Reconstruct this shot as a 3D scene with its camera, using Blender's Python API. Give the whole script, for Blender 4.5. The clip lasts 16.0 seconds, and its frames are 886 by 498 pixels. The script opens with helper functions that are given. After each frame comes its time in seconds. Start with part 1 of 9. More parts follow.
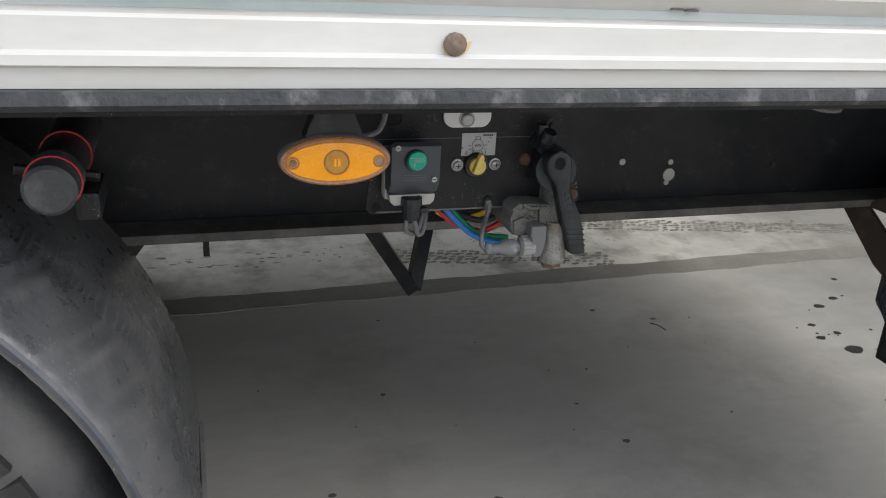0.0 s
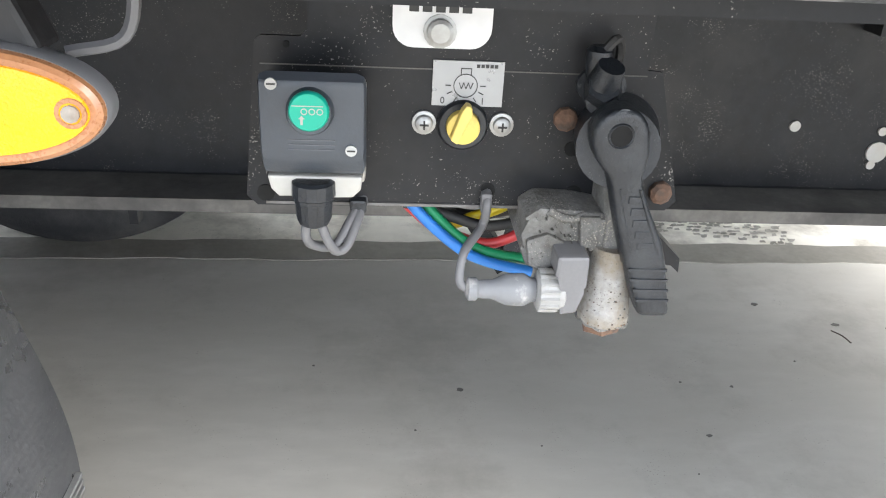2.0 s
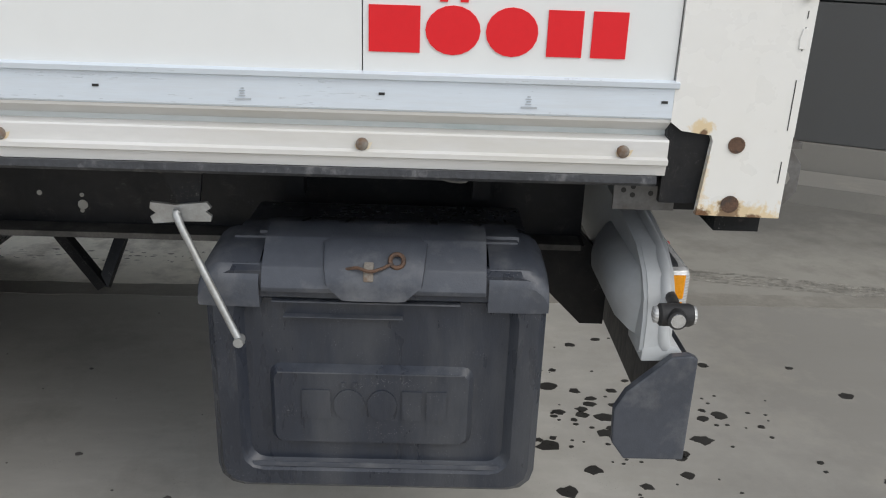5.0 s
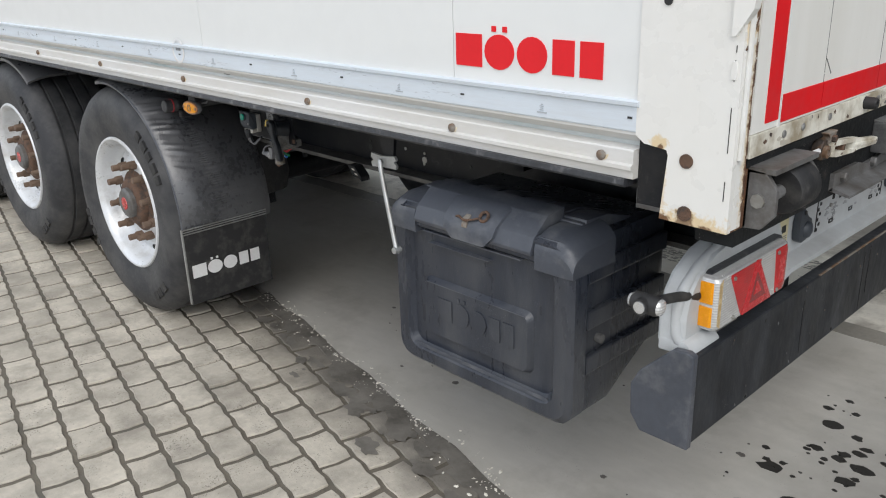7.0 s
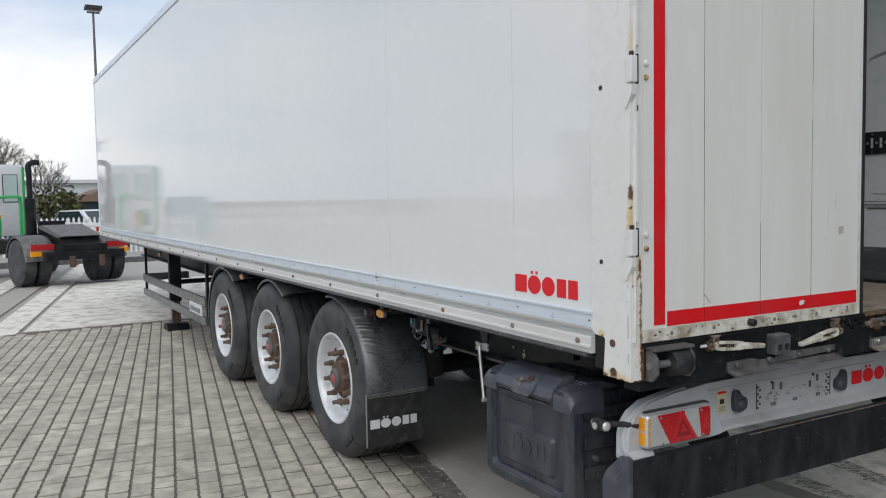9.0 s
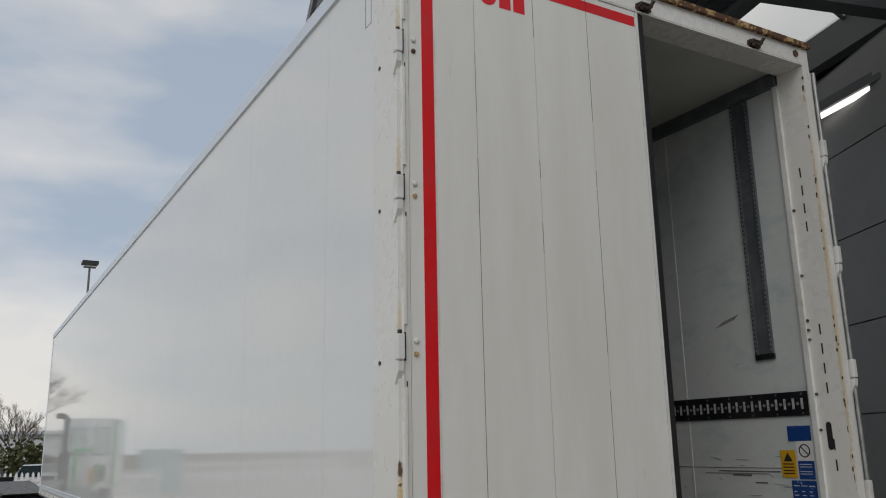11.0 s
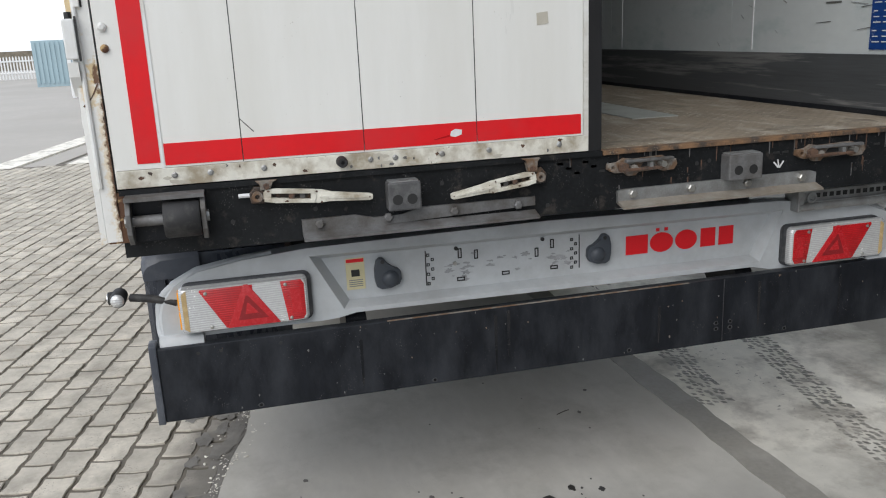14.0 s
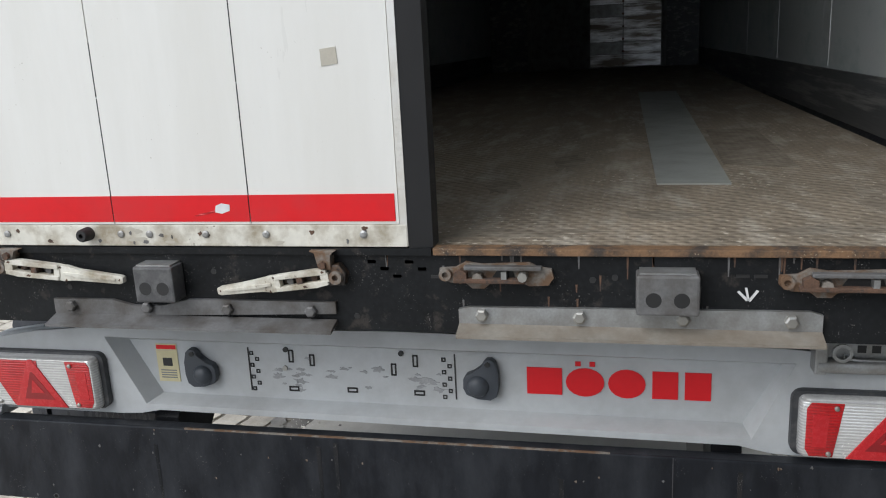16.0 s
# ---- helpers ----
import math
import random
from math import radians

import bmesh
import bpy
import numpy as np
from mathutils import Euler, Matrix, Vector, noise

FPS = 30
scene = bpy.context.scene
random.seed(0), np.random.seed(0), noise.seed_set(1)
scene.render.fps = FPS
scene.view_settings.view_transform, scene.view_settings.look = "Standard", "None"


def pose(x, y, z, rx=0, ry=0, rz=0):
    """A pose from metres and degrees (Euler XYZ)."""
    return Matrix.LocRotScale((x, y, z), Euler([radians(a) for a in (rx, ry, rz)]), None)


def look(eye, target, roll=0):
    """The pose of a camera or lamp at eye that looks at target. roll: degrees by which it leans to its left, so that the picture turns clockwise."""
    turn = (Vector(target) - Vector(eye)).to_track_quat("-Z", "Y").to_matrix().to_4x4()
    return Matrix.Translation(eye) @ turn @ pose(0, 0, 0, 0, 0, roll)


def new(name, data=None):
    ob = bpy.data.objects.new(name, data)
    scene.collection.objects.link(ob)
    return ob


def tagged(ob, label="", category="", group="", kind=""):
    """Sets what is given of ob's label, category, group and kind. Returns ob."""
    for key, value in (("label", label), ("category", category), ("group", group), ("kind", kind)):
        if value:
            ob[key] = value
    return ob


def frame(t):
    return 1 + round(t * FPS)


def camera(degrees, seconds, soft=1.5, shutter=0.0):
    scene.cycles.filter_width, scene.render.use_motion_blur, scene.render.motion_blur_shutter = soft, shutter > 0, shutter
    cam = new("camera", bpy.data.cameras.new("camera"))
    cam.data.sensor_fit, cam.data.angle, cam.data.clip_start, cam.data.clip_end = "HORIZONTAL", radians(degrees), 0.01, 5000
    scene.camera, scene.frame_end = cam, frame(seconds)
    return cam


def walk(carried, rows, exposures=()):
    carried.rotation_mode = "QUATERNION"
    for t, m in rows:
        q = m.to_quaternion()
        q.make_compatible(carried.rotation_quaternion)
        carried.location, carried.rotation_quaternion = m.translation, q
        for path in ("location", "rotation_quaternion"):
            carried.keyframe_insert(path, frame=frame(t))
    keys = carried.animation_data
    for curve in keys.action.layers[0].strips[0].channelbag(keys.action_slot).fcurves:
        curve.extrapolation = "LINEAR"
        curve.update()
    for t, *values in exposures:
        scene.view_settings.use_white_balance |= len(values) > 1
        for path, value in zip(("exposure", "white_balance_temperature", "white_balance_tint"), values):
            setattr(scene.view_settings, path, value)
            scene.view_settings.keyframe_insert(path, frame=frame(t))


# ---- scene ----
cam = camera(56.7, 16.0, 1.1)
PATH = [
    (0, (-2.272, -0.725, 1.245), (-1.696, 1.05, 0.525), 3.2),
    (0.5, (-2.115, -0.473, 1.172), (-1.718, 1.296, 0.328), 3.1),
    (1, (-2.022, -0.256, 1.118), (-1.813, 1.526, 0.235), 2.5),
    (1.5, (-1.98, -0.207, 1.11), (-1.816, 1.574, 0.216), 3.0),
    (2, (-1.972, -0.276, 1.135), (-1.82, 1.506, 0.24), 3.2),
    (2.5, (-1.968, -0.591, 1.295), (-1.819, 1.199, 0.414), 3.4),
    (3, (-1.885, -0.916, 1.436), (-1.736, 0.904, 0.621), 3.0),
    (3.2, (-1.762, -1.04, 1.455), (-1.654, 0.802, 0.702), 2.5),
    (3.5, (-1.614, -1.178, 1.475), (-1.478, 0.674, 0.733), 2.7),
    (4, (-1.288, -1.262, 1.425), (-1.168, 0.597, 0.697), 2.6),
    (4.5, (-0.909, -1.304, 1.462), (-0.8, 0.562, 0.751), 2.1),
    (4.7, (-0.782, -1.338, 1.464), (-0.675, 0.53, 0.756), 2.1),
    (6.8, (0.543, -1.261, 1.55), (-0.75, 0.1, 0.859), -1.5),
    (7, (0.673, -1.371, 1.558), (-0.686, -0.077, 0.867), -1.8),
    (7.5, (1.014, -1.628, 1.626), (-0.482, -0.444, 1.026), -1.8),
    (8, (1.433, -1.747, 1.627), (-0.188, -0.652, 1.211), -1.3),
    (8.5, (1.805, -1.87, 1.666), (0.103, -0.851, 1.415), -1.3),
    (9, (2.128, -1.964, 1.7), (0.395, -0.974, 1.572), -1.0),
    (9.5, (2.424, -1.909, 1.729), (0.696, -0.91, 1.867), -0.8),
    (10, (2.575, -1.787, 1.772), (0.89, -0.799, 2.202), -0.9),
    (10.2, (2.592, -1.707, 1.777), (0.919, -0.72, 2.254), -1.0),
    (12.3, (2.516, -0.67, 1.731), (0.748, 0.226, 1.995), -0.9),
    (12.5, (2.472, -0.576, 1.699), (0.683, 0.308, 1.829), -0.9),
    (13, (2.412, -0.27, 1.594), (0.606, 0.583, 1.479), -1.1),
    (13.5, (2.277, -0.001, 1.482), (0.469, 0.787, 1.149), -1.4),
    (14, (2.097, 0.346, 1.509), (0.217, 0.8, 0.998), -2.6),
    (14.5, (2.045, 0.687, 1.504), (0.149, 1.054, 0.981), -2.2),
    (15, (1.92, 1.003, 1.513), (0.005, 1.183, 0.966), -2.2),
    (15.5, (1.662, 1.332, 1.538), (-0.257, 1.246, 0.982), -2.5),
    (16, (1.46, 1.681, 1.544), (-0.43, 1.244, 1.06), -2.9),
]
EXPOSURES = [(0, 0.86, 6640, 10), (0.5, 1.92, 6640, 10), (1, 2.6, 6540, 10), (1.5, 2.8, 6540, 10), (2, 2.72, 6540, 10), (2.3, 2.0, 6540, 10), (2.5, 1.25, 6540, 10), (3, 0.45, 6620, 10),
             (4.5, 0.45, 6700, 10), (7, 0.62, 6600, 10), (8.5, 0.25, 6420, 10), (9, 0.15, 6420, 10), (9.5, -0.02, 6400, 10), (10, -0.42, 6600, 10), (12.3, -0.24, 6800, 10), (12.5, -0.2, 6800, 10),
             (13, 0.3, 6600, 10), (13.5, 0.58, 6520, 10), (14.5, 0.74, 6440, 10), (15, 0.84, 6420, 10), (16, 0.84, 6420, 10)]
walk(cam, [(t, look(eye, target, roll)) for t, eye, target, roll in PATH], EXPOSURES)

# ---------------------------------------------------------------- light
world = bpy.data.worlds.new("overcast_sky")
scene.world = world
world.use_nodes = True
wn, wl = world.node_tree.nodes, world.node_tree.links
wn.clear()
w_out = wn.new("ShaderNodeOutputWorld")
w_bg = wn.new("ShaderNodeBackground")
w_sky = wn.new("ShaderNodeTexSky")
w_sky.sky_type = "NISHITA"
w_sky.sun_disc = False
w_sky.sun_elevation = radians(48)
w_sky.sun_rotation = radians(200)
w_co = wn.new("ShaderNodeTexCoord")
w_map = wn.new("ShaderNodeMapping")
w_map.inputs["Scale"].default_value = (1.6, 1.6, 4.5)
w_noise = wn.new("ShaderNodeTexNoise")
w_noise.inputs["Scale"].default_value = 1.7
w_noise.inputs["Detail"].default_value = 5
w_noise.inputs["Roughness"].default_value = 0.5
w_ramp = wn.new("ShaderNodeValToRGB")
w_ramp.color_ramp.elements[0].position, w_ramp.color_ramp.elements[1].position = 0.36, 0.66
w_ramp.color_ramp.elements[0].color = (4.6, 5.6, 7.0, 1)
w_ramp.color_ramp.elements[1].color = (9.2, 9.1, 9.05, 1)
w_mix = wn.new("ShaderNodeMix")
w_mix.data_type = "RGBA"
w_mix.inputs["Factor"].default_value = 0.86
wl.new(w_co.outputs["Generated"], w_map.inputs["Vector"])
wl.new(w_map.outputs["Vector"], w_noise.inputs["Vector"])
wl.new(w_noise.outputs["Fac"], w_ramp.inputs["Fac"])
wl.new(w_sky.outputs["Color"], w_mix.inputs["A"])
wl.new(w_ramp.outputs["Color"], w_mix.inputs["B"])
w_sep = wn.new("ShaderNodeSeparateXYZ")
w_up = wn.new("ShaderNodeMapRange")
w_up.inputs["From Min"].default_value, w_up.inputs["From Max"].default_value = 0.0, 0.75
w_up.inputs["To Min"].default_value, w_up.inputs["To Max"].default_value = 1.16, 1.03
w_scale = wn.new("ShaderNodeVectorMath")
w_scale.operation = "SCALE"
wl.new(w_co.outputs["Generated"], w_sep.inputs["Vector"])
wl.new(w_sep.outputs["Z"], w_up.inputs["Value"])
wl.new(w_mix.outputs["Result"], w_scale.inputs[0])
wl.new(w_up.outputs["Result"], w_scale.inputs["Scale"])
wl.new(w_scale.outputs["Vector"], w_bg.inputs["Color"])
w_bg.inputs["Strength"].default_value = 0.098
wl.new(w_bg.outputs["Background"], w_out.inputs["Surface"])

sun = new("sun", bpy.data.lights.new("sun", "SUN"))
sun.data.energy, sun.data.angle, sun.data.color = 1.08, radians(45), (1.0, 0.97, 0.93)
sun.matrix_world = look((10, -7.5, 11.5), (0, 0, 0))


# ---------------------------------------------------------------- materials
def mat(name, col, rough=0.6, metal=0.0, var=0.15, scale=8.0, bump=0.0, bscale=80.0, dirt=None, dscale=3.0, damount=0.45, coat=0.0, rvar=0.12,
        isle=0.0, each=0.0, spec=0.5, stretch=(1, 1, 1), dsharp=0.12, speck=None, sscale=260.0, sedge=0.68):
    """A surface of base colour col that varies by a coarse and a fine noise, with stains of the colour dirt and a fine relief."""
    m = bpy.data.materials.new(name)
    m.use_nodes = True
    n, l = m.node_tree.nodes, m.node_tree.links
    b = n["Principled BSDF"]
    co = n.new("ShaderNodeTexCoord")
    mp = n.new("ShaderNodeMapping")
    mp.inputs["Scale"].default_value = stretch
    geo = n.new("ShaderNodeNewGeometry")
    l.new(geo.outputs["Position"], mp.inputs["Vector"])
    n1 = n.new("ShaderNodeTexNoise")
    n1.inputs["Scale"].default_value, n1.inputs["Detail"].default_value = scale, 6
    n2 = n.new("ShaderNodeTexNoise")
    n2.inputs["Scale"].default_value, n2.inputs["Detail"].default_value = scale * 11, 4
    for t in (n1, n2):
        l.new(mp.outputs["Vector"], t.inputs["Vector"])
    add = n.new("ShaderNodeMath")
    add.operation = "ADD"
    l.new(n1.outputs["Fac"], add.inputs[0])
    l.new(n2.outputs["Fac"], add.inputs[1])
    rng = n.new("ShaderNodeMapRange")
    rng.inputs["From Min"].default_value, rng.inputs["From Max"].default_value = 0.6, 1.4
    rng.inputs["To Min"].default_value, rng.inputs["To Max"].default_value = 1 - var, 1 + var
    l.new(add.outputs[0], rng.inputs["Value"])
    value = rng.outputs["Result"]
    for amount, source in ((isle, geo.outputs["Random Per Island"]), (each, None)):
        if amount:
            if source is None:
                source = n.new("ShaderNodeObjectInfo").outputs["Random"]
            r2 = n.new("ShaderNodeMapRange")
            r2.inputs["To Min"].default_value, r2.inputs["To Max"].default_value = 1 - amount, 1 + amount
            l.new(source, r2.inputs["Value"])
            mul = n.new("ShaderNodeMath")
            mul.operation = "MULTIPLY"
            l.new(value, mul.inputs[0])
            l.new(r2.outputs["Result"], mul.inputs[1])
            value = mul.outputs[0]
    tint = n.new("ShaderNodeMix")
    tint.data_type, tint.blend_type = "RGBA", "MULTIPLY"
    tint.inputs["Factor"].default_value = 1
    tint.inputs["A"].default_value = (*col, 1)
    l.new(value, tint.inputs["B"])
    out = tint.outputs["Result"]
    if dirt:
        n3 = n.new("ShaderNodeTexNoise")
        n3.inputs["Scale"].default_value, n3.inputs["Detail"].default_value, n3.inputs["Roughness"].default_value = dscale, 8, 0.65
        l.new(mp.outputs["Vector"], n3.inputs["Vector"])
        r3 = n.new("ShaderNodeMapRange")
        edge = 0.75 - 0.5 * damount
        r3.inputs["From Min"].default_value, r3.inputs["From Max"].default_value = edge - dsharp / 2, edge + dsharp / 2
        l.new(n3.outputs["Fac"], r3.inputs["Value"])
        mx = n.new("ShaderNodeMix")
        mx.data_type = "RGBA"
        mx.inputs["B"].default_value = (*dirt, 1)
        l.new(r3.outputs["Result"], mx.inputs["Factor"])
        l.new(out, mx.inputs["A"])
        out = mx.outputs["Result"]
    if speck:
        n4 = n.new("ShaderNodeTexNoise")
        n4.inputs["Scale"].default_value, n4.inputs["Detail"].default_value = sscale, 2
        l.new(geo.outputs["Position"], n4.inputs["Vector"])
        n5 = n.new("ShaderNodeTexNoise")
        n5.inputs["Scale"].default_value, n5.inputs["Detail"].default_value = sscale * 0.045, 3
        l.new(geo.outputs["Position"], n5.inputs["Vector"])
        a5 = n.new("ShaderNodeMath")
        a5.operation = "MULTIPLY_ADD"
        l.new(n5.outputs["Fac"], a5.inputs[0])
        a5.inputs[1].default_value = 0.45
        l.new(n4.outputs["Fac"], a5.inputs[2])
        r5 = n.new("ShaderNodeMapRange")
        r5.inputs["From Min"].default_value, r5.inputs["From Max"].default_value = sedge + 0.2, sedge + 0.27
        l.new(a5.outputs[0], r5.inputs["Value"])
        m5 = n.new("ShaderNodeMix")
        m5.data_type = "RGBA"
        m5.inputs["B"].default_value = (*speck, 1)
        l.new(r5.outputs["Result"], m5.inputs["Factor"])
        l.new(out, m5.inputs["A"])
        out = m5.outputs["Result"]
    l.new(out, b.inputs["Base Color"])
    rr = n.new("ShaderNodeMapRange")
    rr.inputs["From Min"].default_value, rr.inputs["From Max"].default_value = 0.6, 1.4
    rr.inputs["To Min"].default_value, rr.inputs["To Max"].default_value = max(0.02, rough - rvar), min(1, rough + rvar)
    l.new(add.outputs[0], rr.inputs["Value"])
    l.new(rr.outputs["Result"], b.inputs["Roughness"])
    b.inputs["Metallic"].default_value = metal
    b.inputs["Coat Weight"].default_value = coat
    b.inputs["Coat Roughness"].default_value = 0.06
    b.inputs["Specular IOR Level"].default_value = spec
    if bump:
        nb = n.new("ShaderNodeTexNoise")
        nb.inputs["Scale"].default_value, nb.inputs["Detail"].default_value = bscale, 5
        l.new(mp.outputs["Vector"], nb.inputs["Vector"])
        bp = n.new("ShaderNodeBump")
        bp.inputs["Strength"].default_value, bp.inputs["Distance"].default_value = min(1, bump), 0.002
        l.new(nb.outputs["Fac"], bp.inputs["Height"])
        l.new(bp.outputs["Normal"], b.inputs["Normal"])
    return m


M_PANEL = mat("white_gelcoat", (0.752, 0.765, 0.755), 0.04, var=0.025, scale=1.2, rvar=0.025, spec=0.62)
M_WHITE = mat("white_lacquered_steel", (0.74, 0.745, 0.73), 0.33, var=0.05, scale=4, dirt=(0.5, 0.46, 0.38), dscale=3.5, damount=0.28, dsharp=0.3)
M_DOOR = mat("white_door_skin", (0.78, 0.775, 0.74), 0.36, var=0.03, scale=1.5, dirt=(0.72, 0.71, 0.665), dscale=2.6, damount=0.42, dsharp=0.3, stretch=(1, 1.6, 0.25), speck=(0.5, 0.48, 0.43), sscale=160, sedge=0.78)
M_DIRTYWHITE = mat("soiled_white_profile", (0.7, 0.68, 0.6), 0.5, var=0.12, scale=6, speck=(0.2, 0.16, 0.12), sscale=150, sedge=0.765, dirt=(0.33, 0.28, 0.2), dscale=10, damount=0.44, dsharp=0.2, bump=0.2)
M_POST = mat("rust_streaked_white_steel", (0.76, 0.755, 0.725), 0.28, var=0.025, scale=2, rvar=0.03, dirt=(0.73, 0.71, 0.65), dscale=2, damount=0.12, dsharp=0.5)
M_RUSTEDGE = mat("flaking_rusty_paint", (0.5, 0.34, 0.16), 0.75, var=0.3, scale=18, dirt=(0.1, 0.045, 0.022), dscale=22, damount=0.6, dsharp=0.06, bump=0.8, bscale=120)
M_STREAK = mat("yellow_brown_rust_stain", (0.6, 0.45, 0.23), 0.6, var=0.15, scale=14, dirt=(0.75, 0.7, 0.58), dscale=20, damount=0.5, dsharp=0.25, stretch=(1, 1, 0.3))
M_ALU = mat("mill_aluminium_strip", (0.68, 0.745, 0.81), 0.34, metal=0.2, var=0.03, scale=3, stretch=(1, 1, 12), dirt=(0.62, 0.655, 0.69), dscale=4, damount=0.2, dsharp=0.4)
M_RAIL = mat("cream_lacquered_rail", (0.65, 0.645, 0.63), 0.4, var=0.05, scale=3, dirt=(0.58, 0.56, 0.51), dscale=2.5, damount=0.34, dsharp=0.35, stretch=(1, 1, 4))
M_BLACK = mat("black_chassis_paint", (0.0095, 0.0105, 0.013), 0.4, spec=0.26, var=0.35, scale=6, dirt=(0.03, 0.029, 0.029), dscale=4, damount=0.3, dsharp=0.3, bump=0.15, speck=(0.2, 0.195, 0.185), sscale=700, sedge=0.722)
M_SILL = mat("worn_black_sill_paint", (0.011, 0.012, 0.013), 0.5, spec=0.2, var=0.5, scale=8, dirt=(0.045, 0.04, 0.036), dscale=26, damount=0.24, dsharp=0.12, bump=0.4, speck=(0.2, 0.19, 0.18), sscale=330, sedge=0.735)
M_BUMPER = mat("dull_black_steel", (0.0095, 0.011, 0.0145), 0.4, var=0.4, scale=5, spec=0.26, dirt=(0.032, 0.035, 0.041), dscale=7, damount=0.4, dsharp=0.25, bump=0.2, stretch=(1, 1.2, 0.5), speck=(0.16, 0.155, 0.15), sscale=330, sedge=0.775)
M_RUBBER = mat("black_rubber", (0.018, 0.018, 0.019), 0.65, var=0.25, scale=15, dirt=(0.055, 0.053, 0.05), dscale=18, damount=0.34, dsharp=0.2, bump=0.3)
M_SEAL = mat("black_seal_rubber", (0.018, 0.018, 0.019), 0.6, var=0.2, scale=20)
M_TYRE = mat("dusty_tyre_rubber", (0.028, 0.029, 0.033), 0.6, var=0.25, scale=7, dirt=(0.085, 0.084, 0.083), dscale=6, damount=0.4, dsharp=0.3, bump=0.5, bscale=150)
M_FENDER = mat("scuffed_grey_black_plastic", (0.056, 0.058, 0.063), 0.31, spec=0.85, var=0.3, scale=5, dirt=(0.13, 0.13, 0.135), dscale=5, damount=0.36, dsharp=0.35, bump=0.3, bscale=120, speck=(0.26, 0.26, 0.26), sscale=300, sedge=0.73)
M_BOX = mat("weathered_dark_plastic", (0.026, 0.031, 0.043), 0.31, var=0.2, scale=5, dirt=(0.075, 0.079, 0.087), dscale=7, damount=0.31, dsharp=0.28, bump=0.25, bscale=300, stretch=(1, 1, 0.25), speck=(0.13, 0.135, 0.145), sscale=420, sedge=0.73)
M_BOXLIGHT = mat("lighter_dark_plastic", (0.06, 0.067, 0.083), 0.42, var=0.15, scale=6, dirt=(0.15, 0.155, 0.165), dscale=9, damount=0.3, dsharp=0.25, bump=0.2, bscale=300)
M_RIM = mat("silver_rim_paint", (0.68, 0.7, 0.72), 0.35, metal=0.2, var=0.06, scale=8, dirt=(0.45, 0.44, 0.42), dscale=7, damount=0.28, dsharp=0.25)
M_RUST = mat("rusty_steel", (0.115, 0.066, 0.043), 0.85, var=0.45, scale=30, bump=0.7, bscale=200, dirt=(0.06, 0.045, 0.038), dscale=40, damount=0.42)
M_NUTRUST = mat("rust_brown_wheel_nut", (0.15, 0.1, 0.07), 0.8, var=0.4, scale=40, bump=0.6, bscale=220)
M_RUSTGREY = mat("rust_eaten_grey_steel", (0.21, 0.19, 0.165), 0.7, var=0.35, scale=25, dirt=(0.15, 0.088, 0.05), dscale=24, damount=0.5, dsharp=0.15, bump=0.6, bscale=160)
M_THRESH = mat("rust_brown_threshold", (0.2, 0.115, 0.06), 0.75, var=0.4, scale=22, dirt=(0.055, 0.042, 0.034), dscale=18, damount=0.45, dsharp=0.15, bump=0.7, bscale=160, speck=(0.38, 0.3, 0.2), sscale=200, sedge=0.71)
M_STEPLIP = mat("brownish_worn_steel", (0.3, 0.275, 0.235), 0.6, metal=0.3, var=0.2, scale=9, dirt=(0.2, 0.16, 0.12), dscale=10, damount=0.4, dsharp=0.3)
M_EDGE = mat("scuffed_rubber_edging", (0.035, 0.037, 0.042), 0.4, var=0.4, scale=9, stretch=(1.0, 1, 0.8), dirt=(0.13, 0.13, 0.135), dscale=26, damount=0.3, dsharp=0.12, bump=1.0, bscale=110)
M_STRAP = mat("brown_oiled_steel", (0.05, 0.036, 0.027), 0.6, var=0.3, scale=12, dirt=(0.1, 0.07, 0.05), dscale=10, damount=0.35, bump=0.3)
M_GALV = mat("galvanised_steel", (0.42, 0.43, 0.43), 0.45, metal=0.7, var=0.2, scale=20, dirt=(0.27, 0.26, 0.24), dscale=14, damount=0.4, dsharp=0.3, bump=0.2)
M_GREYSTEEL = mat("weathered_grey_steel", (0.17, 0.17, 0.17), 0.55, metal=0.3, var=0.25, scale=14, dirt=(0.09, 0.08, 0.07), dscale=12, damount=0.4, dsharp=0.25, bump=0.35)
M_GREYWORN = mat("paint_worn_to_grey", (0.045, 0.045, 0.048), 0.5, var=0.35, scale=60, bump=0.3)
M_BEAM = mat("grey_moulded_plastic", (0.49, 0.51, 0.52), 0.5, var=0.06, scale=4, dirt=(0.36, 0.365, 0.365), dscale=5, damount=0.34, dsharp=0.35, bump=0.1, bscale=300)
M_SMUDGE = mat("grey_glue_smudge", (0.3, 0.305, 0.31), 0.6, var=0.25, scale=30)
M_RED = mat("red_reflective_tape", (0.7, 0.011, 0.016), 0.45, spec=0.3, var=0.06, scale=4, dirt=(0.6, 0.03, 0.035), dscale=5, damount=0.3, dsharp=0.3)
M_LOGO = mat("red_lettering_film", (0.72, 0.013, 0.02), 0.4, spec=0.35, var=0.04)
M_WFILM = mat("white_print", (0.7, 0.7, 0.7), 0.5, var=0.08)
M_GPRINT = mat("grey_print", (0.2, 0.21, 0.22), 0.5, var=0.08)
M_DARKPRINT = mat("black_print", (0.02, 0.02, 0.02), 0.5, var=0.1)
M_LENSR = mat("red_lamp_lens", (0.5, 0.008, 0.012), 0.16, var=0.3, scale=22, coat=0.6, bump=0.2, bscale=500)
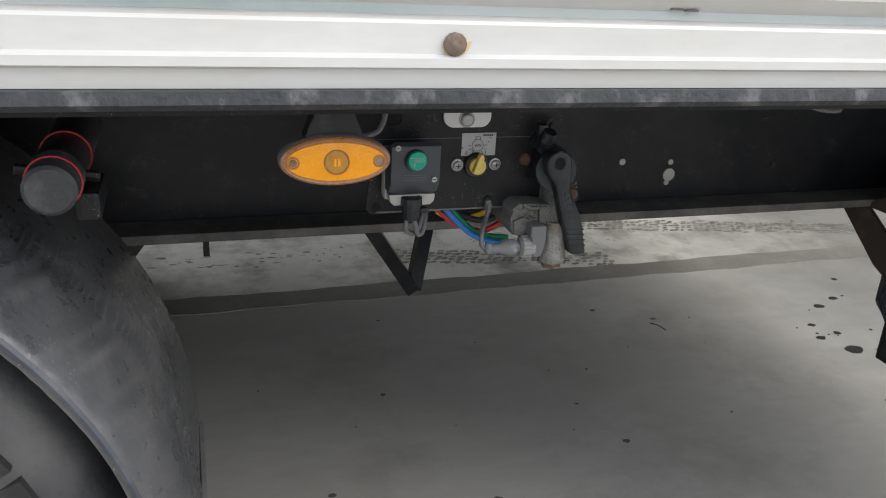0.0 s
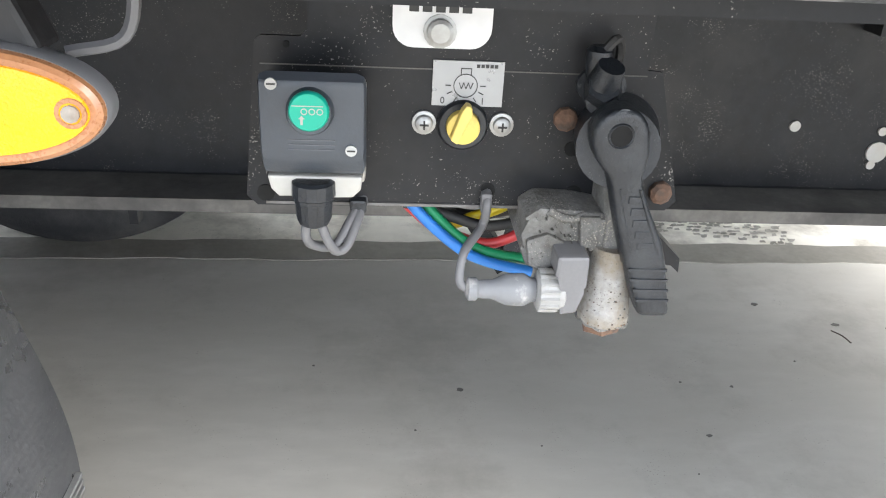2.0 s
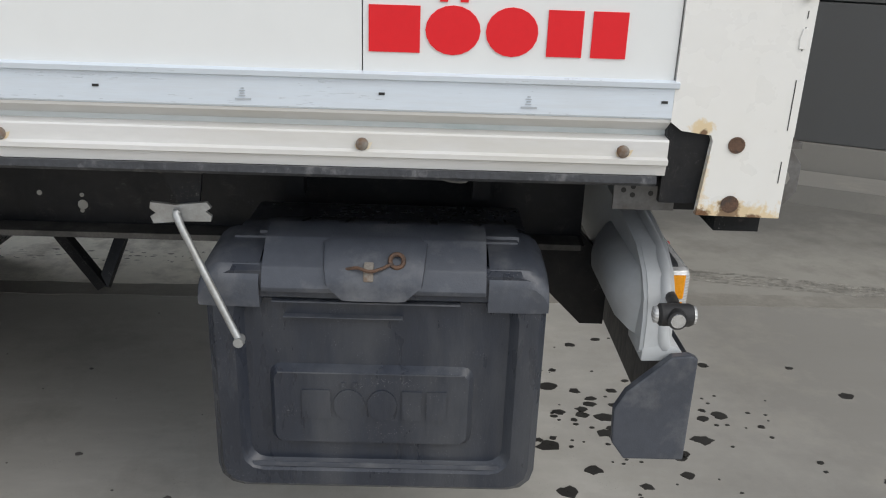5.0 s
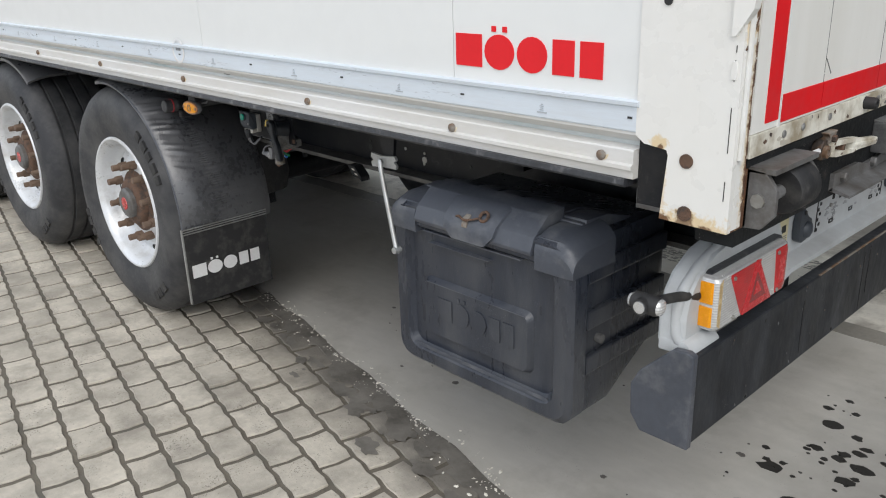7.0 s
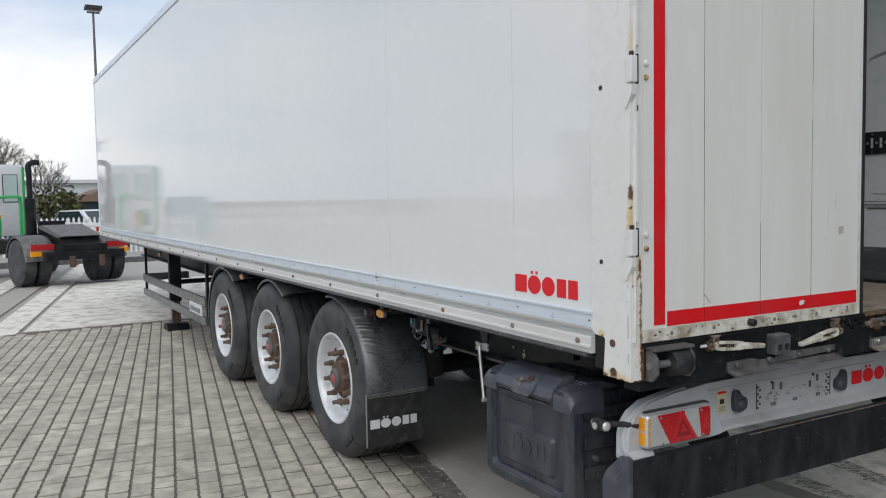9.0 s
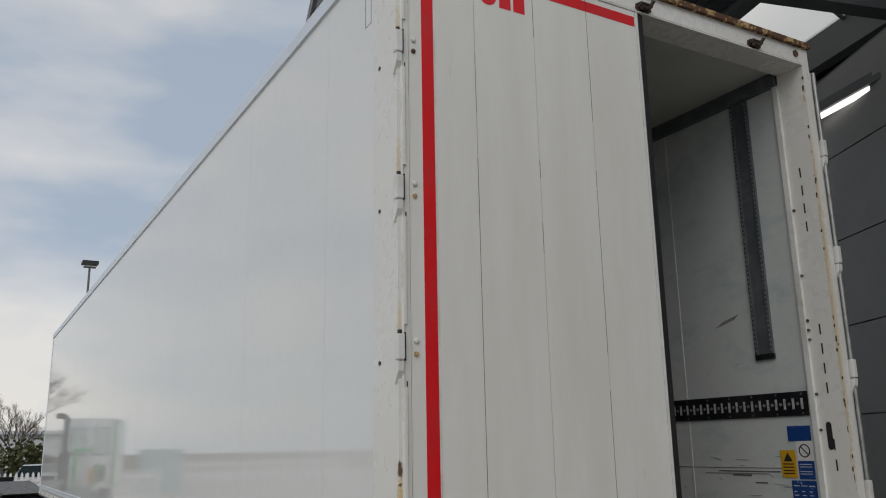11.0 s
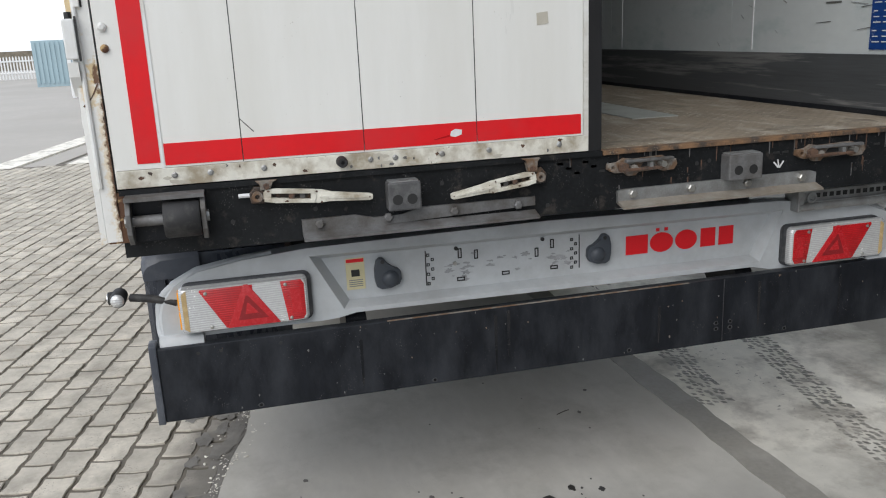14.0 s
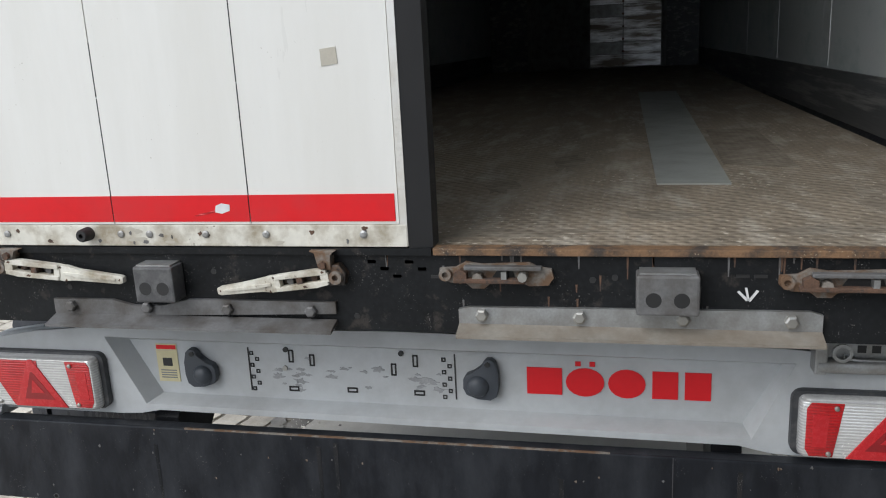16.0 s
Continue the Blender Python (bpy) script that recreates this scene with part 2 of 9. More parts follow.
M_LENSRD = mat("dark_red_reflector", (0.26, 0.006, 0.01), 0.2, var=0.2, scale=120, coat=0.6, bump=0.3, bscale=900)
M_LENSC = mat("clear_ribbed_lens", (0.66, 0.66, 0.65), 0.2, metal=0.35, var=0.14, scale=14, coat=0.7, bump=0.25, bscale=300)
M_LENSRB = mat("bright_red_reflector", (0.52, 0.012, 0.018), 0.25, var=0.12, scale=120, coat=0.5, bump=0.3, bscale=900)
M_LENSA = mat("amber_lamp_lens", (0.86, 0.33, 0.006), 0.25, var=0.1, scale=90, coat=0.25, spec=0.35, bump=0.35, bscale=700)
M_LENSAMB = mat("yellowed_lens_edge", (0.5, 0.36, 0.17), 0.25, var=0.12, scale=50, coat=0.6, bump=0.3, bscale=300)
M_AMBERLED = mat("amber_lamp_centre", (0.42, 0.2, 0.02), 0.3, var=0.2, scale=200, coat=0.3)
M_AMBERDARK = mat("amber_lamp_rim", (0.3, 0.135, 0.06), 0.3, var=0.2, scale=60, coat=0.3)
M_INNER = mat("scuffed_light_grey_lining", (0.56, 0.59, 0.585), 0.4, var=0.05, scale=2, dirt=(0.36, 0.445, 0.435), dscale=2, damount=0.26, dsharp=0.2, stretch=(1, 1, 2))
M_KICK = mat("scraped_dark_kick_plate", (0.085, 0.09, 0.095), 0.45, var=0.25, scale=5, metal=0.2, dirt=(0.22, 0.22, 0.215), dscale=11, damount=0.36, dsharp=0.1, stretch=(0.12, 1, 2.5), bump=0.2)
M_CEIL = mat("dull_grey_ceiling_lining", (0.5, 0.51, 0.49), 0.5, var=0.06, scale=1.5, dirt=(0.4, 0.4, 0.38), dscale=2, damount=0.3, dsharp=0.3)
M_COVE = mat("dark_grey_rail_steel", (0.1, 0.113, 0.125), 0.45, metal=0.2, var=0.2, scale=6, dirt=(0.16, 0.17, 0.18), dscale=9, damount=0.3, dsharp=0.25, bump=0.1)
M_GREASE = mat("greasy_black_steel", (0.03, 0.024, 0.02), 0.5, var=0.4, scale=40, dirt=(0.12, 0.07, 0.04), dscale=50, damount=0.35, dsharp=0.2, bump=0.5, bscale=200)
M_FLOOR = mat("worn_brown_plywood_floor", (0.245, 0.203, 0.152), 0.7, var=0.35, scale=5, dirt=(0.38, 0.34, 0.28), dscale=7, damount=0.33, dsharp=0.16, stretch=(0.5, 1.5, 1), bump=0.7, bscale=60, speck=(0.5, 0.45, 0.37), sscale=70, sedge=0.675)
M_FLOORPATCH = mat("grey_floor_patch", (0.33, 0.345, 0.32), 0.5, var=0.1, scale=6, dirt=(0.26, 0.26, 0.24), dscale=6, damount=0.35, dsharp=0.3)
M_FLOORDUST = mat("pale_dust_on_plywood", (0.27, 0.235, 0.185), 0.8, var=0.35, scale=9, dirt=(0.17, 0.14, 0.105), dscale=12, damount=0.5, dsharp=0.2, bump=0.4)
M_CONC = mat("stained_yard_concrete", (0.52, 0.5, 0.457), 0.72, var=0.12, scale=1.8, dirt=(0.46, 0.44, 0.395), dscale=1.6, damount=0.47, dsharp=0.2, stretch=(0.5, 1.3, 1), bump=0.12, bscale=400, speck=(0.3, 0.285, 0.255), sscale=230, sedge=0.735)
M_CONCL = mat("pale_yard_concrete", (0.8, 0.765, 0.68), 0.75, var=0.1, scale=2, dirt=(0.37, 0.34, 0.295), dscale=4, damount=0.36, dsharp=0.2, bump=0.25, speck=(0.3, 0.285, 0.255), sscale=230, sedge=0.735)
M_PAVER = mat("grey_concrete_paver", (0.52, 0.475, 0.4), 0.8, var=0.14, scale=5, each=0.12, dirt=(0.34, 0.31, 0.26), dscale=6, damount=0.42, dsharp=0.22, bump=0.5, bscale=220, speck=(0.22, 0.2, 0.17), sscale=150, sedge=0.69)
M_PAVERS = mat("grey_concrete_pavers", (0.52, 0.475, 0.4), 0.8, var=0.14, scale=5, isle=0.12, dirt=(0.34, 0.31, 0.26), dscale=6, damount=0.42, dsharp=0.22, bump=0.5, bscale=220, speck=(0.22, 0.2, 0.17), sscale=150, sedge=0.69)


def grime_band(m, col, width):
    """Dark damp dirt on the paving along the slab's edge, with an uneven border."""
    n, l = m.node_tree.nodes, m.node_tree.links
    b = n["Principled BSDF"]
    old = b.inputs["Base Color"].links[0].from_socket
    geo = n.new("ShaderNodeNewGeometry")
    dot = n.new("ShaderNodeVectorMath")
    dot.operation = "DOT_PRODUCT"
    dot.inputs[1].default_value = (0.2, 1.0, 0)
    l.new(geo.outputs["Position"], dot.inputs[0])
    noise_t = n.new("ShaderNodeTexNoise")
    noise_t.inputs["Scale"].default_value, noise_t.inputs["Detail"].default_value = 5, 6
    l.new(geo.outputs["Position"], noise_t.inputs["Vector"])
    mad = n.new("ShaderNodeMath")
    mad.operation = "MULTIPLY_ADD"
    mad.inputs[1].default_value = width * 1.6
    l.new(noise_t.outputs["Fac"], mad.inputs[0])
    l.new(dot.outputs["Value"], mad.inputs[2])
    rg = n.new("ShaderNodeMapRange")
    rg.inputs["From Min"].default_value, rg.inputs["From Max"].default_value = width * 0.8 - width, width * 0.8 - width * 0.3
    rg.inputs["To Max"].default_value = 0.75
    l.new(mad.outputs[0], rg.inputs["Value"])
    mx = n.new("ShaderNodeMix")
    mx.data_type = "RGBA"
    mx.inputs["B"].default_value = (*col, 1)
    l.new(rg.outputs["Result"], mx.inputs["Factor"])
    l.new(old, mx.inputs["A"])
    l.new(mx.outputs["Result"], b.inputs["Base Color"])


def blotches(m, col, scale, low, high, amount):
    """Broad, uneven damp and dirty places over a ground surface."""
    n, l = m.node_tree.nodes, m.node_tree.links
    b = n["Principled BSDF"]
    old = b.inputs["Base Color"].links[0].from_socket
    geo = n.new("ShaderNodeNewGeometry")
    noise_t = n.new("ShaderNodeTexNoise")
    noise_t.inputs["Scale"].default_value, noise_t.inputs["Detail"].default_value, noise_t.inputs["Roughness"].default_value = scale, 9, 0.7
    l.new(geo.outputs["Position"], noise_t.inputs["Vector"])
    rg = n.new("ShaderNodeMapRange")
    rg.inputs["From Min"].default_value, rg.inputs["From Max"].default_value = low, high
    rg.inputs["To Max"].default_value = amount
    l.new(noise_t.outputs["Fac"], rg.inputs["Value"])
    mx = n.new("ShaderNodeMix")
    mx.data_type = "RGBA"
    mx.inputs["B"].default_value = (*col, 1)
    l.new(rg.outputs["Result"], mx.inputs["Factor"])
    l.new(old, mx.inputs["A"])
    l.new(mx.outputs["Result"], b.inputs["Base Color"])


def tread_relief(m, size, depth):
    """The woven anti-slip relief of a pressed plywood floor."""
    n, l = m.node_tree.nodes, m.node_tree.links
    b = n["Principled BSDF"]
    old = b.inputs["Normal"].links[0].from_node
    geo = n.new("ShaderNodeNewGeometry")
    waves = []
    for a in (45, -45):
        mp = n.new("ShaderNodeMapping")
        mp.inputs["Rotation"].default_value = (0, 0, radians(a))
        l.new(geo.outputs["Position"], mp.inputs["Vector"])
        w = n.new("ShaderNodeTexWave")
        w.inputs["Scale"].default_value, w.inputs["Distortion"].default_value, w.inputs["Detail"].default_value = 0.314 / size, 1.5, 2
        l.new(mp.outputs["Vector"], w.inputs["Vector"])
        waves.append(w.outputs["Fac"])
    mul = n.new("ShaderNodeMath")
    mul.operation = "MULTIPLY"
    l.new(waves[0], mul.inputs[0])
    l.new(waves[1], mul.inputs[1])
    bp = n.new("ShaderNodeBump")
    bp.inputs["Strength"].default_value, bp.inputs["Distance"].default_value = 1.0, depth
    l.new(mul.outputs[0], bp.inputs["Height"])
    l.new(bp.outputs["Normal"], old.inputs["Normal"])


def rust_zones(m, zones):
    """Rust that has broken through the paint: each zone is a middle, three radii, a colour and a strength."""
    n, l = m.node_tree.nodes, m.node_tree.links
    b = n["Principled BSDF"]
    geo = n.new("ShaderNodeNewGeometry")
    nz = n.new("ShaderNodeTexNoise")
    nz.inputs["Scale"].default_value, nz.inputs["Detail"].default_value, nz.inputs["Roughness"].default_value = 70, 6, 0.65
    l.new(geo.outputs["Position"], nz.inputs["Vector"])
    wob = n.new("ShaderNodeMath")
    wob.operation = "MULTIPLY_ADD"
    wob.inputs[1].default_value, wob.inputs[2].default_value = 2.6, -0.35
    l.new(nz.outputs["Fac"], wob.inputs[0])
    for c, r, col, amount in zones:
        sub, div, ln = n.new("ShaderNodeVectorMath"), n.new("ShaderNodeVectorMath"), n.new("ShaderNodeVectorMath")
        sub.operation, div.operation, ln.operation = "SUBTRACT", "DIVIDE", "LENGTH"
        sub.inputs[1].default_value, div.inputs[1].default_value = c, r
        l.new(geo.outputs["Position"], sub.inputs[0])
        l.new(sub.outputs["Vector"], div.inputs[0])
        l.new(div.outputs["Vector"], ln.inputs[0])
        d = n.new("ShaderNodeMath")
        d.operation = "SUBTRACT"
        l.new(wob.outputs[0], d.inputs[0])
        l.new(ln.outputs["Value"], d.inputs[1])
        rg = n.new("ShaderNodeMapRange")
        rg.inputs["From Min"].default_value, rg.inputs["From Max"].default_value, rg.inputs["To Max"].default_value = -0.15, 0.35, amount
        l.new(d.outputs[0], rg.inputs["Value"])
        mx = n.new("ShaderNodeMix")
        mx.data_type = "RGBA"
        mx.inputs["B"].default_value = (*col, 1)
        l.new(rg.outputs["Result"], mx.inputs["Factor"])
        l.new(b.inputs["Base Color"].links[0].from_socket, mx.inputs["A"])
        l.new(mx.outputs["Result"], b.inputs["Base Color"])


R_YEL, R_BRN = (0.66, 0.47, 0.2), (0.13, 0.058, 0.027)
rust_zones(M_POST, [
    ((0, 0.046, 1.24), (0.03, 0.02, 0.24), R_YEL, 0.5), ((0, 0.048, 1.24), (0.03, 0.012, 0.24), R_BRN, 0.95),
    ((0, 0.02, 1.41), (0.02, 0.022, 0.035), R_YEL, 0.6), ((0, 0.034, 1.455), (0.02, 0.014, 0.03), R_YEL, 0.8), ((0, 0.038, 1.44), (0.02, 0.007, 0.035), R_BRN, 0.95),
    ((-0.006, 0, 1.6), (0.014, 0.02, 0.1), R_YEL, 0.8), ((-0.002, -0.002, 1.7), (0.013, 0.014, 0.03), R_BRN, 0.95), ((-0.003, 0, 1.65), (0.007, 0.007, 0.007), R_BRN, 0.9),
    ((-0.155, -0.006, 1.192), (0.022, 0.02, 0.016), R_YEL, 0.7), ((-0.15, -0.006, 1.186), (0.007, 0.02, 0.006), R_BRN, 0.9),
    ((-0.14, -0.006, 1.11), (0.008, 0.02, 0.06), R_YEL, 0.5), ((-0.08, -0.006, 1.04), (0.1, 0.02, 0.032), R_YEL, 0.7),
    ((-0.135, -0.006, 1.045), (0.018, 0.02, 0.012), R_BRN, 0.95), ((-0.045, -0.006, 1.04), (0.015, 0.02, 0.008), R_BRN, 0.9), ((-0.09, -0.006, 1.052), (0.02, 0.02, 0.02), R_BRN, 0.75),
    ((-0.004, 0, 2.16), (0.012, 0.02, 0.13), R_YEL, 0.45), ((-0.004, 0, 2.8), (0.012, 0.02, 0.1), R_YEL, 0.4), ((-0.004, 0, 3.36), (0.012, 0.02, 0.1), R_YEL, 0.4),
    ((0, 2.482, 1.3), (0.03, 0.02, 0.12), R_YEL, 0.7), ((0, 2.482, 1.29), (0.014, 0.014, 0.1), R_BRN, 0.9), ((0, 2.484, 2.5), (0.014, 0.02, 1.0), R_YEL, 0.5)])


def lens_ribs(m, pitch, depth):
    """Fine level prisms moulded into a lamp lens, their light and dark sides also tinted in."""
    n, l = m.node_tree.nodes, m.node_tree.links
    b = n["Principled BSDF"]
    geo = n.new("ShaderNodeNewGeometry")
    w = n.new("ShaderNodeTexWave")
    w.bands_direction = "Z"
    w.inputs["Scale"].default_value = 0.314 / pitch
    l.new(geo.outputs["Position"], w.inputs["Vector"])
    # lit and shaded flanks of the prisms, put into the base colour
    shade = n.new("ShaderNodeMapRange")
    shade.inputs["To Min"].default_value, shade.inputs["To Max"].default_value = 0.8, 1.05
    l.new(w.outputs["Fac"], shade.inputs["Value"])
    tint = n.new("ShaderNodeVectorMath")
    tint.operation = "SCALE"
    l.new(b.inputs["Base Color"].links[0].from_socket, tint.inputs[0])
    l.new(shade.outputs["Result"], tint.inputs["Scale"])
    l.new(tint.outputs["Vector"], b.inputs["Base Color"])
    bp = n.new("ShaderNodeBump")
    bp.inputs["Strength"].default_value, bp.inputs["Distance"].default_value = 0.9, depth
    l.new(w.outputs["Fac"], bp.inputs["Height"])
    old = b.inputs["Normal"].links[0].from_node
    l.new(bp.outputs["Normal"], old.inputs["Normal"])


lens_ribs(M_LENSC, 0.0062, 0.0005)
lens_ribs(M_LENSR, 0.0062, 0.0007)
for m in (M_PAVER, M_PAVERS):
    blotches(m, (0.2, 0.175, 0.14), 1.3, 0.5, 0.68, 0.45)
    grime_band(m, (0.1, 0.092, 0.08), 0.24)
blotches(M_CONCL, (0.45, 0.42, 0.36), 1.6, 0.5, 0.8, 0.35)


def painted_shade(m, col, x0, x1, axis="X"):
    """Shade put into the concrete's colour, from x0 on and full at x1 (or y0, y1), with an uneven border."""
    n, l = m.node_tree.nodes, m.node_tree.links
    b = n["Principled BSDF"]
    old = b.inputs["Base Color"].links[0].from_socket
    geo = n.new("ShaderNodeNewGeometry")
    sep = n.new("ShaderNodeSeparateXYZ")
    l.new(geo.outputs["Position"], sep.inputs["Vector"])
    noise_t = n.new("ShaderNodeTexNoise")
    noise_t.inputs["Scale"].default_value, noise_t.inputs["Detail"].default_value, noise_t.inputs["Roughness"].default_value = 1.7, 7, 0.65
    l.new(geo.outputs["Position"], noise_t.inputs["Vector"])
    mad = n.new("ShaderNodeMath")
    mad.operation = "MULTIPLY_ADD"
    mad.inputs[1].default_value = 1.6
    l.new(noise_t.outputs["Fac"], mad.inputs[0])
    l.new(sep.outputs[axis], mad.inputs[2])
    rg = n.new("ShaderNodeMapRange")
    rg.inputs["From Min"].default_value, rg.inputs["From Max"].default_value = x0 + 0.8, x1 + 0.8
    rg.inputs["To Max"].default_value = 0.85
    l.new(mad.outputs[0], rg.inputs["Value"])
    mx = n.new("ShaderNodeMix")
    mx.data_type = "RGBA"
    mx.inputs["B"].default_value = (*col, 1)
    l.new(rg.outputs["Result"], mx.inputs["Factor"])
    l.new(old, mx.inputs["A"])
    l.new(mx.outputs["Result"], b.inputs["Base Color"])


# the slabs' shade behind the trailer and by the building, painted into their colour
painted_shade(M_CONCL, (0.22, 0.21, 0.185), -0.6, 0.5)
painted_shade(M_CONCL, (0.135, 0.13, 0.118), 2.6, 3.2, "Y")
painted_shade(M_CONC, (0.215, 0.205, 0.185), -0.5, 0.6)
blotches(M_CONC, (0.34, 0.32, 0.28), 2.3, 0.5, 0.66, 0.6)
tread_relief(M_FLOOR, 0.03, 0.004)
tread_relief(M_FLOORDUST, 0.03, 0.003)
M_JOINT = mat("dark_joint_sand", (0.135, 0.118, 0.094), 0.95, var=0.3, scale=12, bump=0.8, dirt=(0.12, 0.11, 0.09), dscale=6, damount=0.35)
M_YARD = mat("distant_yard_surface", (0.4, 0.375, 0.34), 0.85, var=0.12, scale=0.5, dirt=(0.36, 0.335, 0.30), dscale=0.3, damount=0.45, dsharp=0.3)
M_WET = mat("dark_damp_grime", (0.12, 0.11, 0.095), 0.6, var=0.3, scale=9, dirt=(0.22, 0.205, 0.18), dscale=7, damount=0.42, dsharp=0.3, bump=0.4)
M_GRIME = mat("tyre_print_grime", (0.2, 0.19, 0.167), 0.6, var=0.3, scale=12, dirt=(0.36, 0.34, 0.3), dscale=14, damount=0.5, dsharp=0.15)
M_DAMP = mat("damp_joint_strip", (0.25, 0.235, 0.205), 0.6, var=0.2, scale=5, dirt=(0.32, 0.3, 0.265), dscale=6, damount=0.32, dsharp=0.2, bump=0.3)
M_BULK = mat("bright_scratched_plate", (0.85, 0.86, 0.87), 0.34, metal=0.8, var=0.25, scale=3, stretch=(1, 0.35, 2.5), dirt=(0.16, 0.135, 0.11), dscale=5, damount=0.52, dsharp=0.2, bump=0.3)
M_OIL = mat("oil_spot", (0.035, 0.033, 0.03), 0.35, var=0.3, scale=30)
M_SPOT = mat("faded_oil_spot", (0.13, 0.12, 0.11), 0.6, var=0.3, scale=30)
M_CLAD = mat("grey_wall_cladding", (0.1, 0.103, 0.104), 0.5, var=0.06, scale=1.2, dirt=(0.098, 0.098, 0.096), dscale=1.2, damount=0.35, dsharp=0.4)
M_DSTEEL = mat("dark_painted_steelwork", (0.05, 0.055, 0.06), 0.55, var=0.15, scale=3)
M_ROOFLIGHT = mat("translucent_rooflight", (0.75, 0.74, 0.68), 0.5, var=0.06, scale=2)
rn, rlk = M_ROOFLIGHT.node_tree.nodes, M_ROOFLIGHT.node_tree.links
rtr = rn.new("ShaderNodeBsdfTranslucent")
rtr.inputs["Color"].default_value = (0.93, 0.91, 0.85, 1)
rmx = rn.new("ShaderNodeMixShader")
rmx.inputs["Fac"].default_value = 0.95
rlk.new(rn["Principled BSDF"].outputs["BSDF"], rmx.inputs[1])
rlk.new(rtr.outputs["BSDF"], rmx.inputs[2])
rlk.new(rmx.outputs["Shader"], rn["Material Output"].inputs["Surface"])
M_YELLOW = mat("yellow_sticker", (0.58, 0.32, 0.015), 0.4, var=0.06)
M_BLUE = mat("blue_sticker", (0.01, 0.05, 0.21), 0.4, var=0.12, scale=30, dirt=(0.4, 0.45, 0.52), dscale=35, damount=0.22, dsharp=0.06)
M_PALEY = mat("pale_yellow_label", (0.6, 0.54, 0.33), 0.5, var=0.1, scale=60)
M_BEIGE = mat("old_adhesive_tape", (0.47, 0.44, 0.37), 0.6, var=0.1, scale=30)
M_SILVER = mat("silver_sticker", (0.34, 0.35, 0.36), 0.3, metal=0.4, var=0.05, scale=10)
M_GREENB = mat("green_push_button", (0.0, 0.36, 0.25), 0.35, var=0.04)
M_YKNOB = mat("yellow_rotary_knob", (0.74, 0.57, 0.14), 0.5, var=0.12, scale=60, dirt=(0.5, 0.38, 0.12), dscale=70, damount=0.3, dsharp=0.2)
M_ABS = mat("dark_slate_plastic", (0.05, 0.058, 0.07), 0.45, var=0.08, scale=20, bump=0.1, bscale=500)
M_LGREY = mat("light_grey_plastic", (0.4, 0.393, 0.368), 0.5, var=0.06, scale=20, dirt=(0.4, 0.38, 0.34), dscale=30, damount=0.3)
M_MGREY = mat("mid_grey_rubber", (0.16, 0.165, 0.175), 0.6, var=0.08, scale=30, dirt=(0.35, 0.34, 0.33), dscale=40, damount=0.3)
M_CAST = mat("corroded_cast_aluminium", (0.27, 0.265, 0.255), 0.8, metal=0.15, var=0.35, scale=25, bump=0.9, bscale=160, dirt=(0.2, 0.17, 0.13), dscale=30, damount=0.42, dsharp=0.2, speck=(0.1, 0.09, 0.075), sscale=800, sedge=0.655)
M_CHROME = mat("small_mirror_lens", (0.7, 0.72, 0.74), 0.12, metal=0.8, var=0.2, scale=80)
M_BLOCK = mat("dull_dark_casting", (0.085, 0.085, 0.087), 0.55, metal=0.2, var=0.3, scale=20, dirt=(0.15, 0.15, 0.15), dscale=25, damount=0.35, dsharp=0.2, bump=0.4, bscale=300)
M_BRIGHT = mat("bright_pressed_steel", (0.8, 0.81, 0.82), 0.3, metal=0.6, var=0.12, scale=30)
M_STEEL = mat("bright_zinc_screw", (0.42, 0.41, 0.38), 0.4, metal=0.8, var=0.1, scale=60)
M_CABLE = mat("grey_cable_jacket", (0.13, 0.13, 0.135), 0.5, var=0.1, scale=40)
M_BLKPLASTIC = mat("black_moulded_plastic", (0.035, 0.037, 0.041), 0.45, var=0.25, scale=25, dirt=(0.085, 0.085, 0.085), dscale=30, damount=0.33, dsharp=0.2, bump=0.3, speck=(0.11, 0.11, 0.105), sscale=900, sedge=0.72)
M_HBLUE = mat("blue_air_hose", (0.02, 0.16, 0.5), 0.4, var=0.05)
M_HGREEN = mat("green_air_hose", (0.01, 0.24, 0.1), 0.4, var=0.05)
M_HRED = mat("red_air_hose", (0.5, 0.04, 0.045), 0.4, var=0.05)
M_HYEL = mat("yellow_air_hose", (0.72, 0.55, 0.02), 0.4, var=0.05)
M_HOLE = mat("unlit_hole", (0.003, 0.003, 0.003), 0.9, var=0.1)
M_LEDGE = mat("dusty_black_paint", (0.11, 0.105, 0.097), 0.7, var=0.35, scale=14, dirt=(0.05, 0.048, 0.046), dscale=9, damount=0.4, dsharp=0.2, bump=0.3)
M_CASTD = mat("dark_corroded_casting", (0.15, 0.148, 0.142), 0.8, metal=0.1, var=0.35, scale=30, bump=0.9, bscale=200, dirt=(0.085, 0.08, 0.07), dscale=40, damount=0.42, dsharp=0.2, speck=(0.3, 0.28, 0.24), sscale=800, sedge=0.66)
M_NUT = mat("ribbed_grey_plastic", (0.27, 0.27, 0.265), 0.5, var=0.1, scale=40, dirt=(0.2, 0.19, 0.17), dscale=60, damount=0.35)
M_LEVER = mat("slate_black_moulding", (0.0125, 0.015, 0.019), 0.4, var=0.2, scale=30, dirt=(0.03, 0.034, 0.039), dscale=40, damount=0.3, dsharp=0.25, bump=0.3, bscale=400, speck=(0.1, 0.1, 0.1), sscale=900, sedge=0.74)
M_LEAF = mat("dull_evergreen_leaves", (0.08, 0.085, 0.032), 0.7, isle=0.45, var=0.2)
M_BARK = mat("dark_bare_twigs", (0.07, 0.055, 0.045), 0.9, var=0.2)
